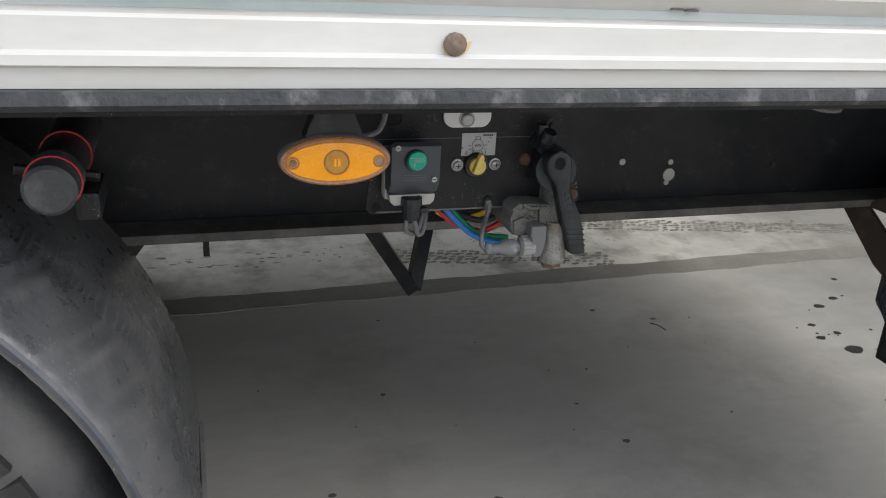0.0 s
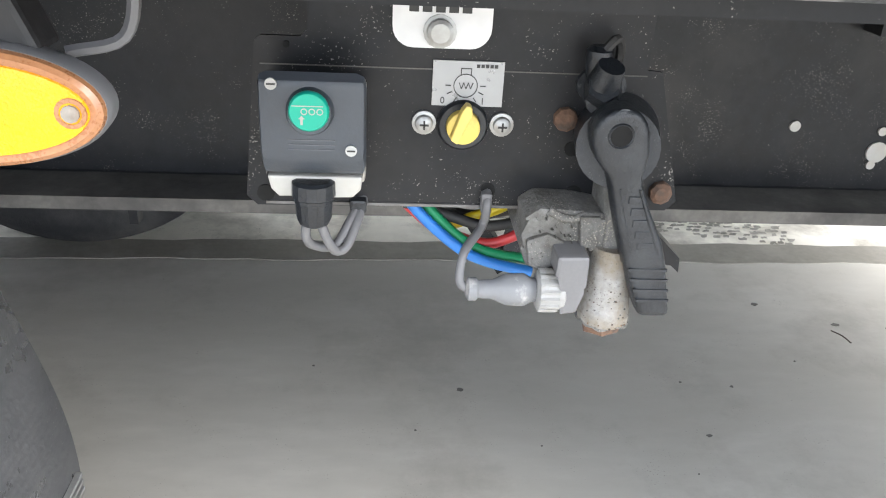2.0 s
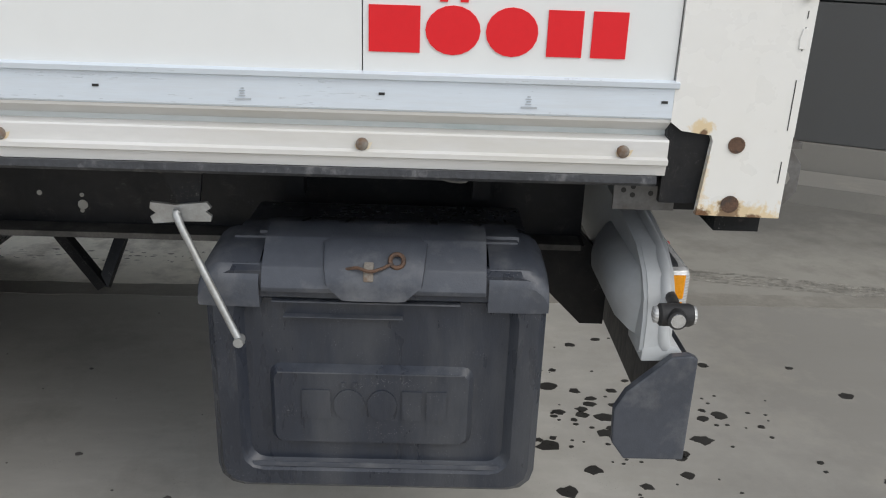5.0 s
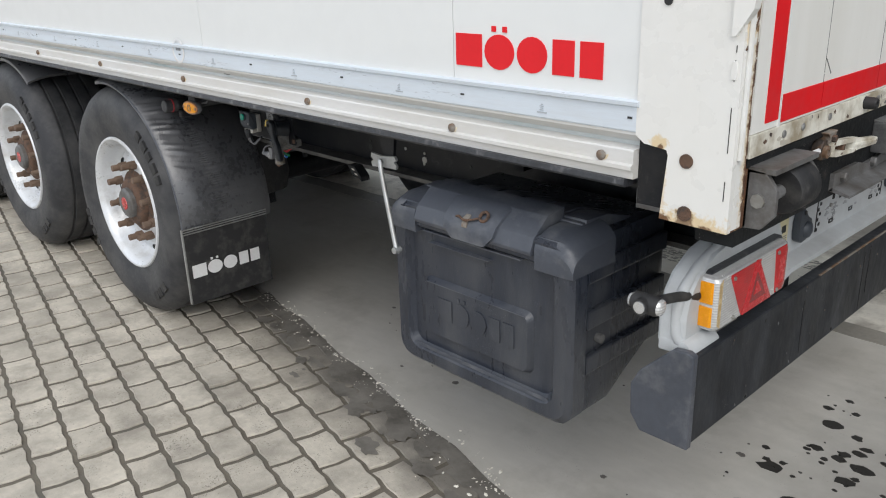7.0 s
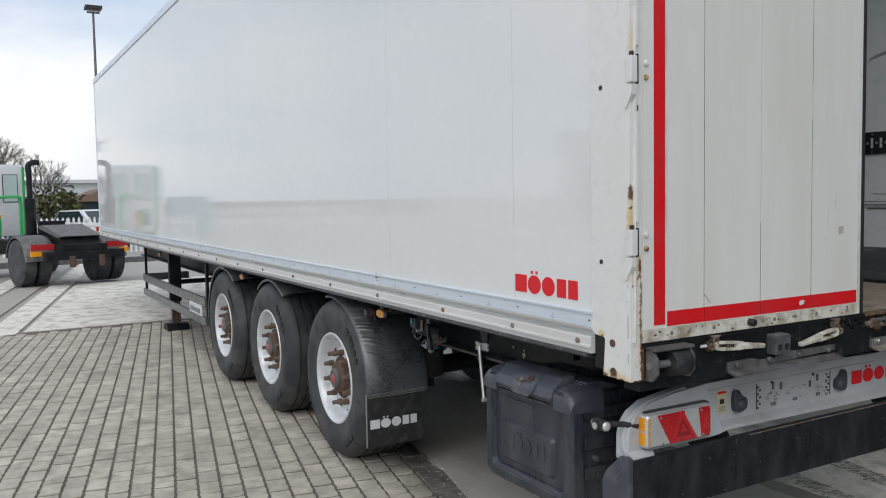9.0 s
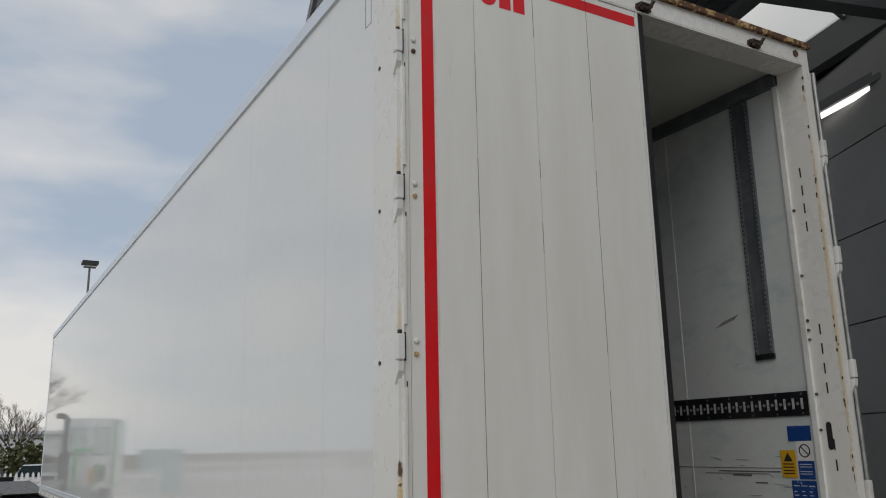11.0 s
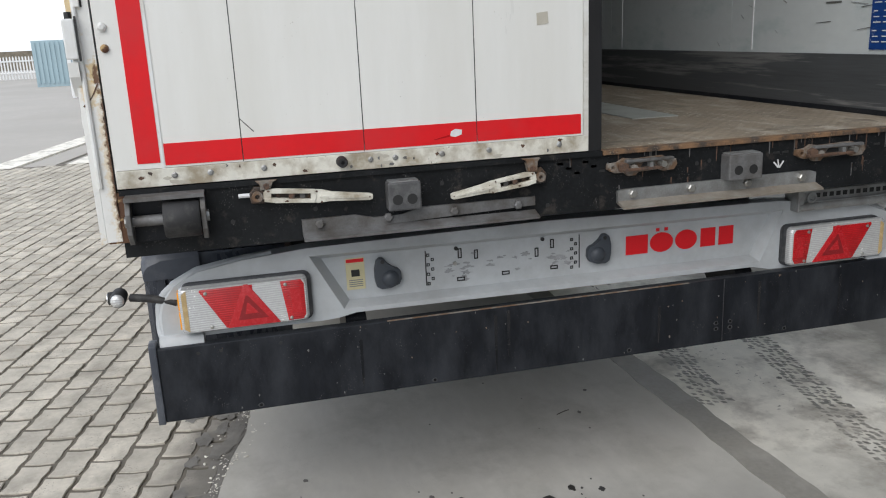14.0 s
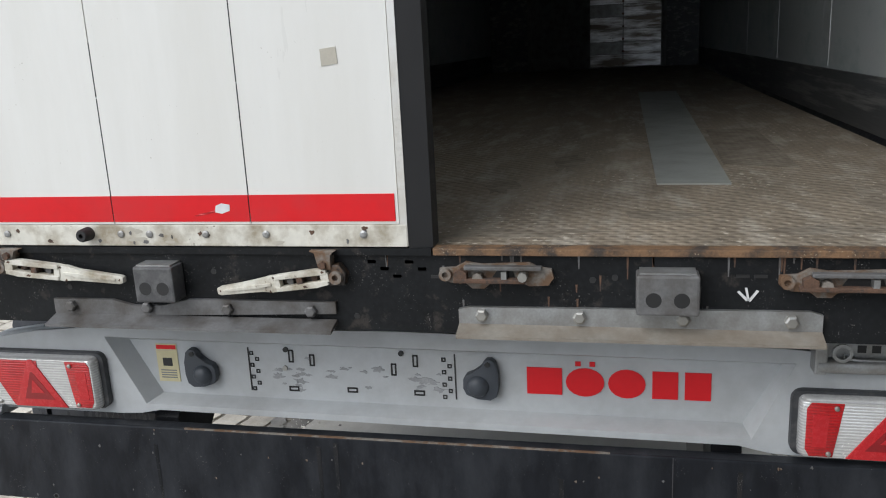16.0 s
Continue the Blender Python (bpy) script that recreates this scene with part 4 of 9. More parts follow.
def rear_frame():
    # left corner post, side face
    post = part("corner_post", prism(B(), [(-0.2055, 1.202), (-0.2055, 3.885), (0.0, 3.885), (0.0, 1.042), (-0.143, 1.044), (-0.132, 1.172), (-0.136, 1.182), (-0.186, 1.188)], "y", -0.006, 0.008), M_POST, T, "rust-streaked white corner post")
    bx("post_return", -0.045, 0.0, 0.0085, 0.044, 1.045, 3.88, M_POST, post)
    rnd = random.Random(4)
    # crack below the lowest hinge, and the hinge bars above it with a dark slit beside them
    part("paint_crack", prism(B(), [(0.0, 1.376), (0.008, 1.384), (0.022, 1.398), (0.036, 1.424), (0.042, 1.43), (0.03, 1.405), (0.016, 1.386), (0.004, 1.374)], "x", -0.002, 0.0012), M_RUST, post, "rusty crack in the paint")
    for z0, z1 in ((1.60, 1.98), (2.2, 2.6), (2.8, 3.2), (3.4, 3.75)):
        bx("hinge_bar", 0.0, 0.010, 0.012, 0.026, z0, z1, M_POST, post, "white hinge bar", 0.002)
        bx("hinge_slit", -0.001, 0.002, 0.026, 0.030, z0, z1 + 0.02, M_DARKPRINT, post)
    for k in range(9):
        z, w = rnd.uniform(1.06, 1.4), rnd.uniform(0.002, 0.005)
        part("rust_strip", prism(B(), [(0.0445, z - 0.012), (0.0445, z + 0.014), (0.044 - w, z + 0.006), (0.0435 - 0.5 * w, z - 0.004)], "x", -0.004, 0.0012), M_RUST, post)
    for x, z, r in ((-0.092, 1.167, 0.014), (-0.088, 1.065, 0.015)):
        part("bolt_hole", lathe(B(), [(-0.0085, r), (-0.0085, r * 0.75), (0.002, r * 0.7), (0.002, r)], (x, 0, z), n=16, closed=True), M_RUST, post)
        part("bolt", cyl(B(), (x, -0.0082, z), (x, 0.001, z), r * 0.74, n=12), M_RUST, post)
    for z in (1.455, 2.075, 2.655, 3.25):
        part("plug", cyl(B(), (-0.15, -0.0085, z), (-0.15, 0.001, z), 0.0085, n=12), M_DARKPRINT, post, "small black plug")
    for z0, z1 in ((1.104, 1.141), (1.194, 1.276), (1.322, 1.359), (1.372, 1.384)):
        bx("slit", -0.013, -0.0115, -0.0068, -0.005, z0, z1, M_DARKPRINT, post)
    part("seam_flap", prism(B(), [(-0.018, 1.325), (-0.008, 1.325), (-0.006, 1.34), (-0.009, 1.357), (-0.016, 1.357), (-0.019, 1.34)], "y", -0.0085, -0.005, 0.001), M_POST, post)
    # shallow rectangle pressed into the panel edge near the roof
    for a, b, q, r in ((-0.30, -0.298, 3.5, 3.68), (-0.245, -0.243, 3.5, 3.68), (-0.298, -0.245, 3.5, 3.502), (-0.298, -0.245, 3.678, 3.68)):
        bx("pressed_line", a, b, -0.0012, 0.001, q, r, M_GREYSTEEL, T)
    bx("corner_gusset", -0.2045, -0.1202, 0.009, 0.025, 1.06, 1.2, M_BLACK, post, "black steel gusset")
    # right post
    rp = bx("corner_post", -0.175, 0.0, 2.482, W, 1.17, 3.88, M_POST, T, "rust-streaked white corner post")
    bx("post_lip", -0.195, -0.165, 2.468, 2.486, 1.17, 3.78, M_WHITE, rp)
    for z0 in (1.30, 1.62, 1.72, 2.0, 2.1, 2.2, 2.3, 2.85, 2.95, 3.05, 3.15):
        bx("slot", -0.096, -0.088, 2.4808, 2.4825, z0, z0 + 0.055, M_DARKPRINT, rp)
    part("oval_slot", prism(B(), [(-0.111 + 0.016 * math.cos(a), 1.79 + 0.02 * math.sin(a) + (0.05 if math.sin(a) > 0 else -0.05)) for a in [k * math.tau / 20 for k in range(20)]], "y", 2.4806, 2.4825), M_DARKPRINT, rp)
    for k in range(70):
        z = rnd.choice((rnd.uniform(1.18, 1.42), rnd.uniform(1.18, 3.8)))
        w, h = rnd.uniform(0.002, 0.008) * (1.8 if z < 1.42 else 1), rnd.uniform(0.006, 0.03)
        x = -rnd.uniform(0.0, 0.012) - (0.012 if z < 1.42 else 0)
        pts = [(x + w * rnd.uniform(0.5, 1) * math.cos(q * math.tau / 8), z + h * rnd.uniform(0.5, 1) * math.sin(q * math.tau / 8)) for q in range(8)]
        part("rust_spot", prism(B(), pts, "y", 2.4808 - 0.00001 * k, 2.4825), M_RUST if k % 3 else M_STREAK, rp)
    for z in (1.33, 1.44, 1.82, 2.0, 2.28, 2.33, 2.38, 2.62, 2.98):
        part("rivet", cyl(B(), (-0.155, 2.4825, z), (-0.155, 2.474, z), 0.008, n=8), M_GREYSTEEL, rp)
    part("bolt", cyl(B(), (-0.03, 2.483, 1.34), (-0.03, 2.474, 1.34), 0.015, n=10), M_GREYSTEEL, rp)
    # header
    hd = bx("header", -0.16, -0.002, 0.045, W, 3.77, 3.885, M_POST, T, "rusty white header above the doors", 0.004)
    bx("gutter", -0.05, 0.02, 0.0, W + 0.01, 3.875, 3.905, M_RUSTEDGE, hd)
    bx("header_lip", -0.03, 0.004, 0.045, W - 0.06, 3.768, 3.7755, M_WHITE, hd, "white bottom lip")
    bx("header_groove", -0.01, 0.0004, 0.05, W - 0.06, 3.777, 3.7795, M_DARKPRINT, hd)
    for y in (0.93, 1.32, 2.1):
        k = part("keeper", prism(B(), [(0.0, 3.795), (0.03, 3.797), (0.036, 3.806), (0.03, 3.816), (0.0, 3.818)], "y", y - 0.036, y + 0.036, 0.003), M_GREASE, hd, "greasy blackened bolt keeper")
        part("keeper_roller", cyl(B(), (0.022, y - 0.03, 3.79), (0.022, y + 0.012, 3.79), 0.011, n=12), M_GREASE, k)
        part("keeper_nut", cyl(B(), (0.02, y + 0.018, 3.79), (0.045, y + 0.03, 3.826), 0.010, n=6), M_GREASE, k)
        part("keeper_plate", prism(B(), [(y - 0.05, 3.79), (y - 0.035, 3.782), (y + 0.04, 3.784), (y + 0.055, 3.796), (y + 0.04, 3.826), (y - 0.02, 3.83), (y - 0.045, 3.815)], "x", -0.003, 0.0015), M_GREASE, hd)
        part("grease_run", prism(B(), [(y - 0.03, 3.79), (y - 0.022, 3.776), (y - 0.015, 3.787), (y, 3.772), (y + 0.012, 3.788), (y + 0.03, 3.78), (y + 0.036, 3.79)], "x", -0.003, 0.0008), M_RUSTEDGE, hd)
    part("lamp_hole", cyl(B(), (-0.003, 2.44, 3.83), (0.004, 2.44, 3.83), 0.02, n=14), M_RUST, hd)


rear_frame()


def hinge(z, y, s, parent):
    """A lift-off door hinge on the corner post."""
    h = part("hinge", box(B(), -0.012, 0.02, y - 0.014, y + 0.014, z - 0.045, z + 0.045, 0.004), M_WHITE, parent, "white steel hinge")
    part("hinge_pin", cyl(B(), (0.004, y, z + 0.045), (0.004, y, z + 0.06), 0.008, n=10), M_DARKPRINT, h)
    part("hinge_leaf", prism(B(), [(-0.02, z - 0.052), (0.02, z - 0.052), (0.016, z - 0.085), (-0.012, z - 0.13), (-0.02, z - 0.13)], "y", y - 0.012, y + 0.010), M_POST, h)
    part("hinge_slit", box(B(), -0.01, 0.0205, y + 0.0145, y + 0.0175, z - 0.05, z + 0.05), M_DARKPRINT, h)


def left_door():
    d = part("door", box(B(), -0.036, -0.004, 0.048, 1.277, 1.174, 3.768), M_DOOR, T, "closed white rear door with red edge tape")
    ys = [0.05, 0.352, 0.657, 0.959, 1.262]
    for a, b in zip(ys, ys[1:]):
        bx("door_plank", -0.0045, 0.0, a + 0.0012, b - 0.0012, 1.219, 3.765, M_DOOR, d, "white door skin panel")
    srnd = random.Random(31)
    for y in ys[1:-1]:
        bx("seam", -0.0044, -0.0032, y - 0.0011, y + 0.0011, 1.22, 3.764, M_GREYSTEEL, d)
        z, share = 1.24, {0.352: 0.9, 0.657: 0.35, 0.959: 0.65}[y]
        while z < 3.7:
            h = srnd.uniform(0.05, 0.3)
            if srnd.random() < share:
                bx("seam_dirt", -0.0036, 0.0002, y - 0.0013, y + srnd.uniform(0.0006, 0.0014), z, min(3.76, z + h), M_DARKPRINT, d)
            z += h + 0.003
    bx("edge_trim", -0.03, 0.002, 1.263, 1.277, 1.176, 3.766, M_WHITE, d)
    bx("hinge_trim", -0.0035, 0.002, 0.158, 0.165, 1.176, 3.766, M_WHITE, d)
    rail = bx("bottom_rail", -0.03, 0.003, 0.05, 1.276, 1.174, 1.2175, M_DIRTYWHITE, d, "soiled dented bottom rail", 0.002)
    for y in (0.185, 0.27, 0.4, 0.735, 0.86, 0.99, 0.67, 1.19):
        part("screw", lathe(B(), [(0.003, 0.0075), (0.0055, 0.0075), (0.007, 0.004)], (0, y, 1.199), "x", 10), M_GALV, rail)
    rnd = random.Random(9)
    for k in range(30):
        y, w, z = rnd.uniform(0.1, 1.22), rnd.uniform(0.004, 0.016) * (2.2 if k % 3 == 2 else 0.6), rnd.uniform(1.18, 1.214)
        n = 11
        pts = [(y + w * rnd.uniform(0.5, 1) * math.cos(q * math.tau / n), z + 0.006 * rnd.uniform(0.4, 1) * math.sin(q * math.tau / n)) for q in range(n)]
        part("paint_chip", prism(B(), pts, "x", 0.0025, 0.0034 + 0.00001 * k), (M_GREYSTEEL, M_RUST, M_BEIGE)[k % 3], rail)
    part("stopper", lathe(B(), [(0.0, 0.0145), (0.026, 0.0135), (0.030, 0.011), (0.030, 0.005), (0.022, 0.004)], (0, 0.595, 1.2), "x", 18), M_RUBBER, d, "black rubber door stop", 40)
    bx("edge_tape", -0.001, 0.0015, 0.103, 0.156, 1.232, 3.752, M_RED, d, "red edge tape")
    for a, b in ((0.167, 0.3508), (0.3532, 0.6558), (0.6582, 0.9578), (0.9602, 1.255)):
        bx("edge_tape", -0.001, 0.0015, a, b, 1.224, 1.277, M_RED, d, "red edge tape")
        bx("edge_tape", -0.001, 0.0015, a, b, 3.687, 3.737, M_RED, d, "red edge tape")
    part("tape_tear", prism(B(), [(0.885, 1.243), (0.9, 1.24), (0.917, 1.246), (0.918, 1.258), (0.9, 1.261), (0.888, 1.256)], "x", 0.0012, 0.0022), M_WFILM, d)
    part("tape_tear", prism(B(), [(0.885, 1.247), (0.84, 1.237), (0.845, 1.236), (0.887, 1.243)], "x", 0.0012, 0.0022), M_LENSR, d)
    part("old_tape", prism(B(), [(1.132, 1.515), (1.164, 1.519), (1.162, 1.549), (1.131, 1.546)], "x", -0.0005, 0.0012), M_BEIGE, d, "piece of old beige tape")
    part("skin_dent", prism(B(), [(0.351, 1.325), (0.353, 1.326), (0.385, 1.292), (0.383, 1.29)], "x", -0.0003, 0.0006), M_GREYSTEEL, d)
    logo_bars(d, "x", -0.0005, 0.0016, 0.19, 0.62, 3.578, 3.658, M_LOGO)
    part("door_seal", prism(B(), [(-0.06, 1.2775), (0.0, 1.2775), (-0.006, 1.30), (-0.012, 1.322), (-0.06, 1.322)], "z", 1.17, 3.768), M_SEAL, d, "black rubber door seal")
    for z in (1.53, 2.12, 2.71, 3.30):
        hinge(z, -0.003, 1, d)
        part("hinge_bolt", lathe(B(), [(0.0, 0.011), (0.006, 0.010), (0.009, 0.005)], (0, 0.066, z + 0.024), "x", 12), M_WHITE, d)
        part("hinge_bolt", lathe(B(), [(0.0, 0.010), (0.006, 0.009), (0.008, 0.004)], (0, 0.066, z - 0.024), "x", 12), M_RUSTEDGE, d)
    part("hinge_rod", cyl(B(), (0.003, 0.012, 1.18), (0.003, 0.012, 3.77), 0.006, n=8), M_WHITE, d)
    part("door_gap", box(B(), -0.03, -0.008, 0.0445, 0.0485, 1.175, 3.77), M_DARKPRINT, d)


left_door()


def right_door():
    # swung right round, flat against the far side
    d = bx("open_door", -1.27, -0.04, W + 0.045, W + 0.078, 1.174, 3.768, M_DOOR, T, "open white rear door folded back along the side")
    for z in (1.53, 2.12, 2.71, 3.30):
        h = part("hinge", box(B(), -0.012, 0.02, W + 0.012, W + 0.04, z - 0.045, z + 0.045, 0.004), M_WHITE, d, "white steel hinge")
        part("hinge_leaf", prism(B(), [(-0.02, z - 0.052), (0.02, z - 0.052), (0.016, z - 0.085), (-0.012, z - 0.13), (-0.02, z - 0.13)], "y", W + 0.008, W + 0.034), M_POST, h)
    part("lock_rod", cyl(B(), (0.0, W + 0.03, 1.36), (0.0, W + 0.03, 3.74), 0.012, n=12), M_GALV, d)
    bx("lock_cover", -0.03, 0.012, W + 0.004, W + 0.045, 1.10, 1.38, M_WHITE, d, "", 0.006)


right_door()


# ---------------------------------------------------------------- rear sill and its fittings
def roller(y0, y1, sign):
    r = part("buffer_roller", box(B(), -0.045, 0.0, y0, y1, 1.04, 1.15), M_BLACK, T, "rubber buffer roller in a steel housing")
    for y in (y0, y1 - 0.012):
        part("cheek", prism(B(), [(-0.045, 1.035), (0.03, 1.04), (0.055, 1.07), (0.055, 1.12), (0.03, 1.152), (-0.045, 1.158)], "y", y, y + 0.012, 0.002), M_GREYSTEEL, r)
        part("axle_bolt", cyl(B(), (0.022, y - 0.006, 1.096), (0.022, y + 0.018, 1.096), 0.014, n=8), M_GALV, r)
    bx("top_plate", -0.045, 0.05, y0, y1, 1.148, 1.158, M_GREYSTEEL, r)
    part("shaft", cyl(B(), (0.022, y0 + 0.012, 1.096), (0.022, y1 - 0.012, 1.096), 0.014, n=12), M_GREYSTEEL, r, smooth=40)
    a, b = (y0 + (y1 - y0) * 0.46, y1 - 0.014) if sign > 0 else (y0 + 0.014, y1 - 0.014)
    part("rubber", lathe(B(), [(a, 0.018), (a, 0.044), (a + 0.005, 0.048), (b - 0.005, 0.048), (b, 0.044), (b, 0.018)], (0.022, 0, 1.096), n=28), M_RUBBER, r, "worn black rubber roller", 40)


def latch(ya, za, yb, zb):
    """A door-bolt handle: an open block with two windows at its pivot (ya, za), tapering to a tongue at (yb, zb)."""
    w, h = yb - ya, zb - za
    n = math.hypot(w, h)
    sg = 1 if w > 0 else -1
    at = lambda u, v: (ya + w * u - h / n * v * sg, za + h * u + abs(w) / n * v)
    pl = lambda pts: [at(u, v) for u, v in pts]
    s = part("door_latch", prism(B(), pl([(0.44, -0.0165), (0.5, -0.0175), (0.6, -0.0125), (0.97, -0.0095), (1.0, -0.006), (1.0, 0.006), (0.97, 0.0085), (0.62, 0.011), (0.52, 0.0165), (0.44, 0.0165)]), "x", 0.004, 0.0175, 0.002), M_DIRTYWHITE, T, "white lever of a door bolt, paint chipped", 30)
    part("lever_ridge", prism(B(), pl([(0.5, -0.003), (0.62, -0.0045), (0.94, -0.003), (0.94, 0.002), (0.62, 0.0035), (0.5, 0.003)]), "x", 0.0165, 0.0205, 0.0015), M_DIRTYWHITE, s)
    part("lever_rail", prism(B(), pl([(0.0, 0.0075), (0.02, 0.0055), (0.46, 0.0075), (0.46, 0.017), (0.1, 0.0175), (0.0, 0.0155)]), "x", 0.003, 0.021, 0.0018), M_DIRTYWHITE, s)
    part("lever_rail", prism(B(), pl([(0.0, -0.0155), (0.1, -0.018), (0.46, -0.0165), (0.46, -0.0075), (0.02, -0.0055), (0.0, -0.0075)]), "x", 0.003, 0.021, 0.0018), M_DIRTYWHITE, s)
    for a, b, m in ((-0.01, 0.06, M_DIRTYWHITE), (0.22, 0.27, M_RUST), (0.42, 0.47, M_DIRTYWHITE)):
        part("lever_bar", prism(B(), pl([(a, -0.009), (b, -0.009), (b, 0.009), (a, 0.009)]), "x", 0.003, 0.0195, 0.001), m, s)
    part("window_rust", prism(B(), pl([(0.05, -0.008), (0.43, -0.008), (0.43, 0.008), (0.05, 0.008)]), "x", -0.0095, 0.001), M_GREASE, s, "greasy rusted lever bed")
    for u, r in ((0.13, 0.0065), (0.345, 0.007)):
        part("lever_pin", cyl(B(), (-0.009, *at(u, -0.001)), (0.009, *at(u, -0.001)), r, n=10), M_RUST if u < 0.2 else M_GREYSTEEL, s)
    for u, v, ww in ((0.03, 0.012, 0.016), (0.2, -0.0125, 0.022), (0.47, 0.0125, 0.014), (0.52, -0.014, 0.01), (0.97, 0.0, 0.008)):
        part("paint_chip", prism(B(), pl([(u - ww, v - 0.002), (u + 0.6 * ww, v - 0.0028), (u + ww, v + 0.001), (u, v + 0.0028)]), "x", 0.0, 0.0212 if u < 0.46 else 0.0178), M_RUST, s)
    # pivot lug, hook and spring pin at the pivot end
    y, z = at(-0.05, 0.0)
    part("rust_lug", prism(B(), [(y - sg * 0.02, z - 0.02), (y + sg * 0.012, z - 0.022), (y + sg * 0.016, z + 0.004), (y + sg * 0.008, z + 0.02), (y - sg * 0.01, z + 0.022), (y - sg * 0.024, z + 0.004)], "x", -0.01, 0.012, 0.003), M_GREASE, s)
    part("lug_eye", lathe(B(), [(0.0, 0.0145), (0.02, 0.0135), (0.02, 0.006), (0.008, 0.005)], (0, y - sg * 0.004, z - 0.003), "x", 14), M_RUSTGREY, s, "", 40)
    part("hook", prism(B(), [(y + sg * 0.004, z + 0.012), (y + sg * 0.03, z + 0.014), (y + sg * 0.034, 1.163), (y + sg * 0.048, 1.168), (y - sg * 0.006, 1.168), (y + sg * 0.006, 1.16)], "x", -0.008, 0.016, 0.002), M_RUSTGREY, s, "rusty hook")
    part("hook_nut", cyl(B(), (0.01, y + sg * 0.02, z + 0.022), (0.024, y + sg * 0.02, z + 0.022), 0.008, n=6), M_RUST, s)
    if sg > 0:
        part("clip", cyl(B(), (0.006, y - 0.05, z + 0.001), (0.006, y - 0.02, z + 0.001), 0.0055, n=8), M_WFILM, s)
    return s


def keeper(y0, y1, z):
    s = part("door_latch", prism(B(), [(y0, z - 0.006), (y0 + 0.02, z - 0.017), (y0 + 0.05, z - 0.018), (y0 + 0.062, z - 0.028), (y0 + 0.085, z - 0.028), (y0 + 0.095, z - 0.019), (y1 - 0.06, z - 0.016), (y1 - 0.045, z - 0.022), (y1 - 0.01, z - 0.02), (y1, z - 0.006), (y1 - 0.004, z + 0.01), (y1 - 0.03, z + 0.014), (y1 - 0.045, z + 0.022), (y0 + 0.08, z + 0.018), (y0 + 0.05, z + 0.023), (y0 + 0.03, z + 0.012), (y0, z + 0.01)], "x", -0.01, 0.002), M_RUSTGREY, T, "rusted bolt keeper on the sill")
    part("lip", box(B(), 0.006, 0.024, y0 + 0.03, y1 - 0.05, z - 0.012, z - 0.004, 0.002), M_RUST, s)
    part("lip", box(B(), 0.006, 0.02, y0 + 0.05, y1 - 0.02, z + 0.012, z + 0.02, 0.002), M_GREYSTEEL, s)
    part("nut", cyl(B(), (0.004, y0 + 0.2 * (y1 - y0), z), (0.022, y0 + 0.2 * (y1 - y0), z), 0.014, n=6), M_RUST, s)
    part("stud", cyl(B(), (0.004, y1 - 0.055, z + 0.002), (0.03, y1 - 0.055, z + 0.002), 0.009, n=8), M_STEEL, s)
    part("eye", lathe(B(), [(0.0, 0.013), (0.012, 0.012), (0.012, 0.006), (0.004, 0.005)], (0, y0 + 0.012, z), "x", 12), M_RUSTGREY, s)
    part("jaw", prism(B(), [(y0 + 0.1, z - 0.006), (y1 - 0.07, z - 0.008), (y1 - 0.075, z + 0.006), (y0 + 0.11, z + 0.008)], "x", 0.0015, 0.004), M_DARKPRINT, s)
    part("stud", cyl(B(), (0.004, y0 + 0.075, z - 0.004), (0.02, y0 + 0.075, z - 0.004), 0.01, n=8), M_RUSTGREY, s)
    bx("tooth", 0.0, 0.022, y1 - 0.095, y1 - 0.085, z - 0.012, z + 0.01, M_GALV, s)


def buffer_block(y0, y1, z0, z1, m):
    b = part("lamp_block", box(B(), -0.01, 0.036, y0, y1, z0, z1, 0.005), m, T, "grey block with two round sockets")
    bx("block_top", -0.01, 0.03, y0 + 0.006, y1 - 0.006, z1 - 0.004, z1 + 0.003, M_GALV, b)
    for k in (0.28, 0.72):
        y = y0 + k * (y1 - y0)
        part("socket", lathe(B(), [(0.0365, 0.0165), (0.0365, 0.014), (0.03, 0.013), (0.03, 0.0165)], (0, y, (z0 + z1) / 2 - 0.008), "x", 18, True), m, b)
        part("socket_floor", cyl(B(), (0.0355, y, (z0 + z1) / 2 - 0.008), (0.0363, y, (z0 + z1) / 2 - 0.008), 0.0138, n=18), M_DARKPRINT, b)


def step_plate(y0, y1, z, m, label, notch):
    pts = [(y0, z - 0.024), (y1, z - 0.020), (y1, z + 0.012), (y1 - 0.02, z + 0.018), (y0 + 0.02, z + 0.014), (y0, z + 0.010)]
    if notch:
        pts = [(y0, z - 0.026), (y1, z - 0.006), (y1, z + 0.018), (y0 + 0.32, z + 0.018), (y0 + 0.26, z + 0.004), (y0 + 0.19, z + 0.002), (y0 + 0.14, z + 0.014), (y0, z + 0.014)]
    s = part("step_plate", prism(B(), pts, "x", -0.0095, 0.0), m, T, label)
    part("lip", prism(B(), [(-0.008, z - 0.026), (0.038, z - 0.036), (0.038, z - 0.03), (-0.002, z - 0.018)], "y", y0, y1), M_STEPLIP if not notch else m, s)
    for k in (0.07, 0.353, 0.637, 0.92):
        y = y0 + k * (y1 - y0)
        part("bolt", lathe(B(), [(-0.001, 0.0125), (0.009, 0.0125), (0.012, 0.009)], (0, y, z), "x", 6), M_STEEL if not notch else M_GREYSTEEL, s)


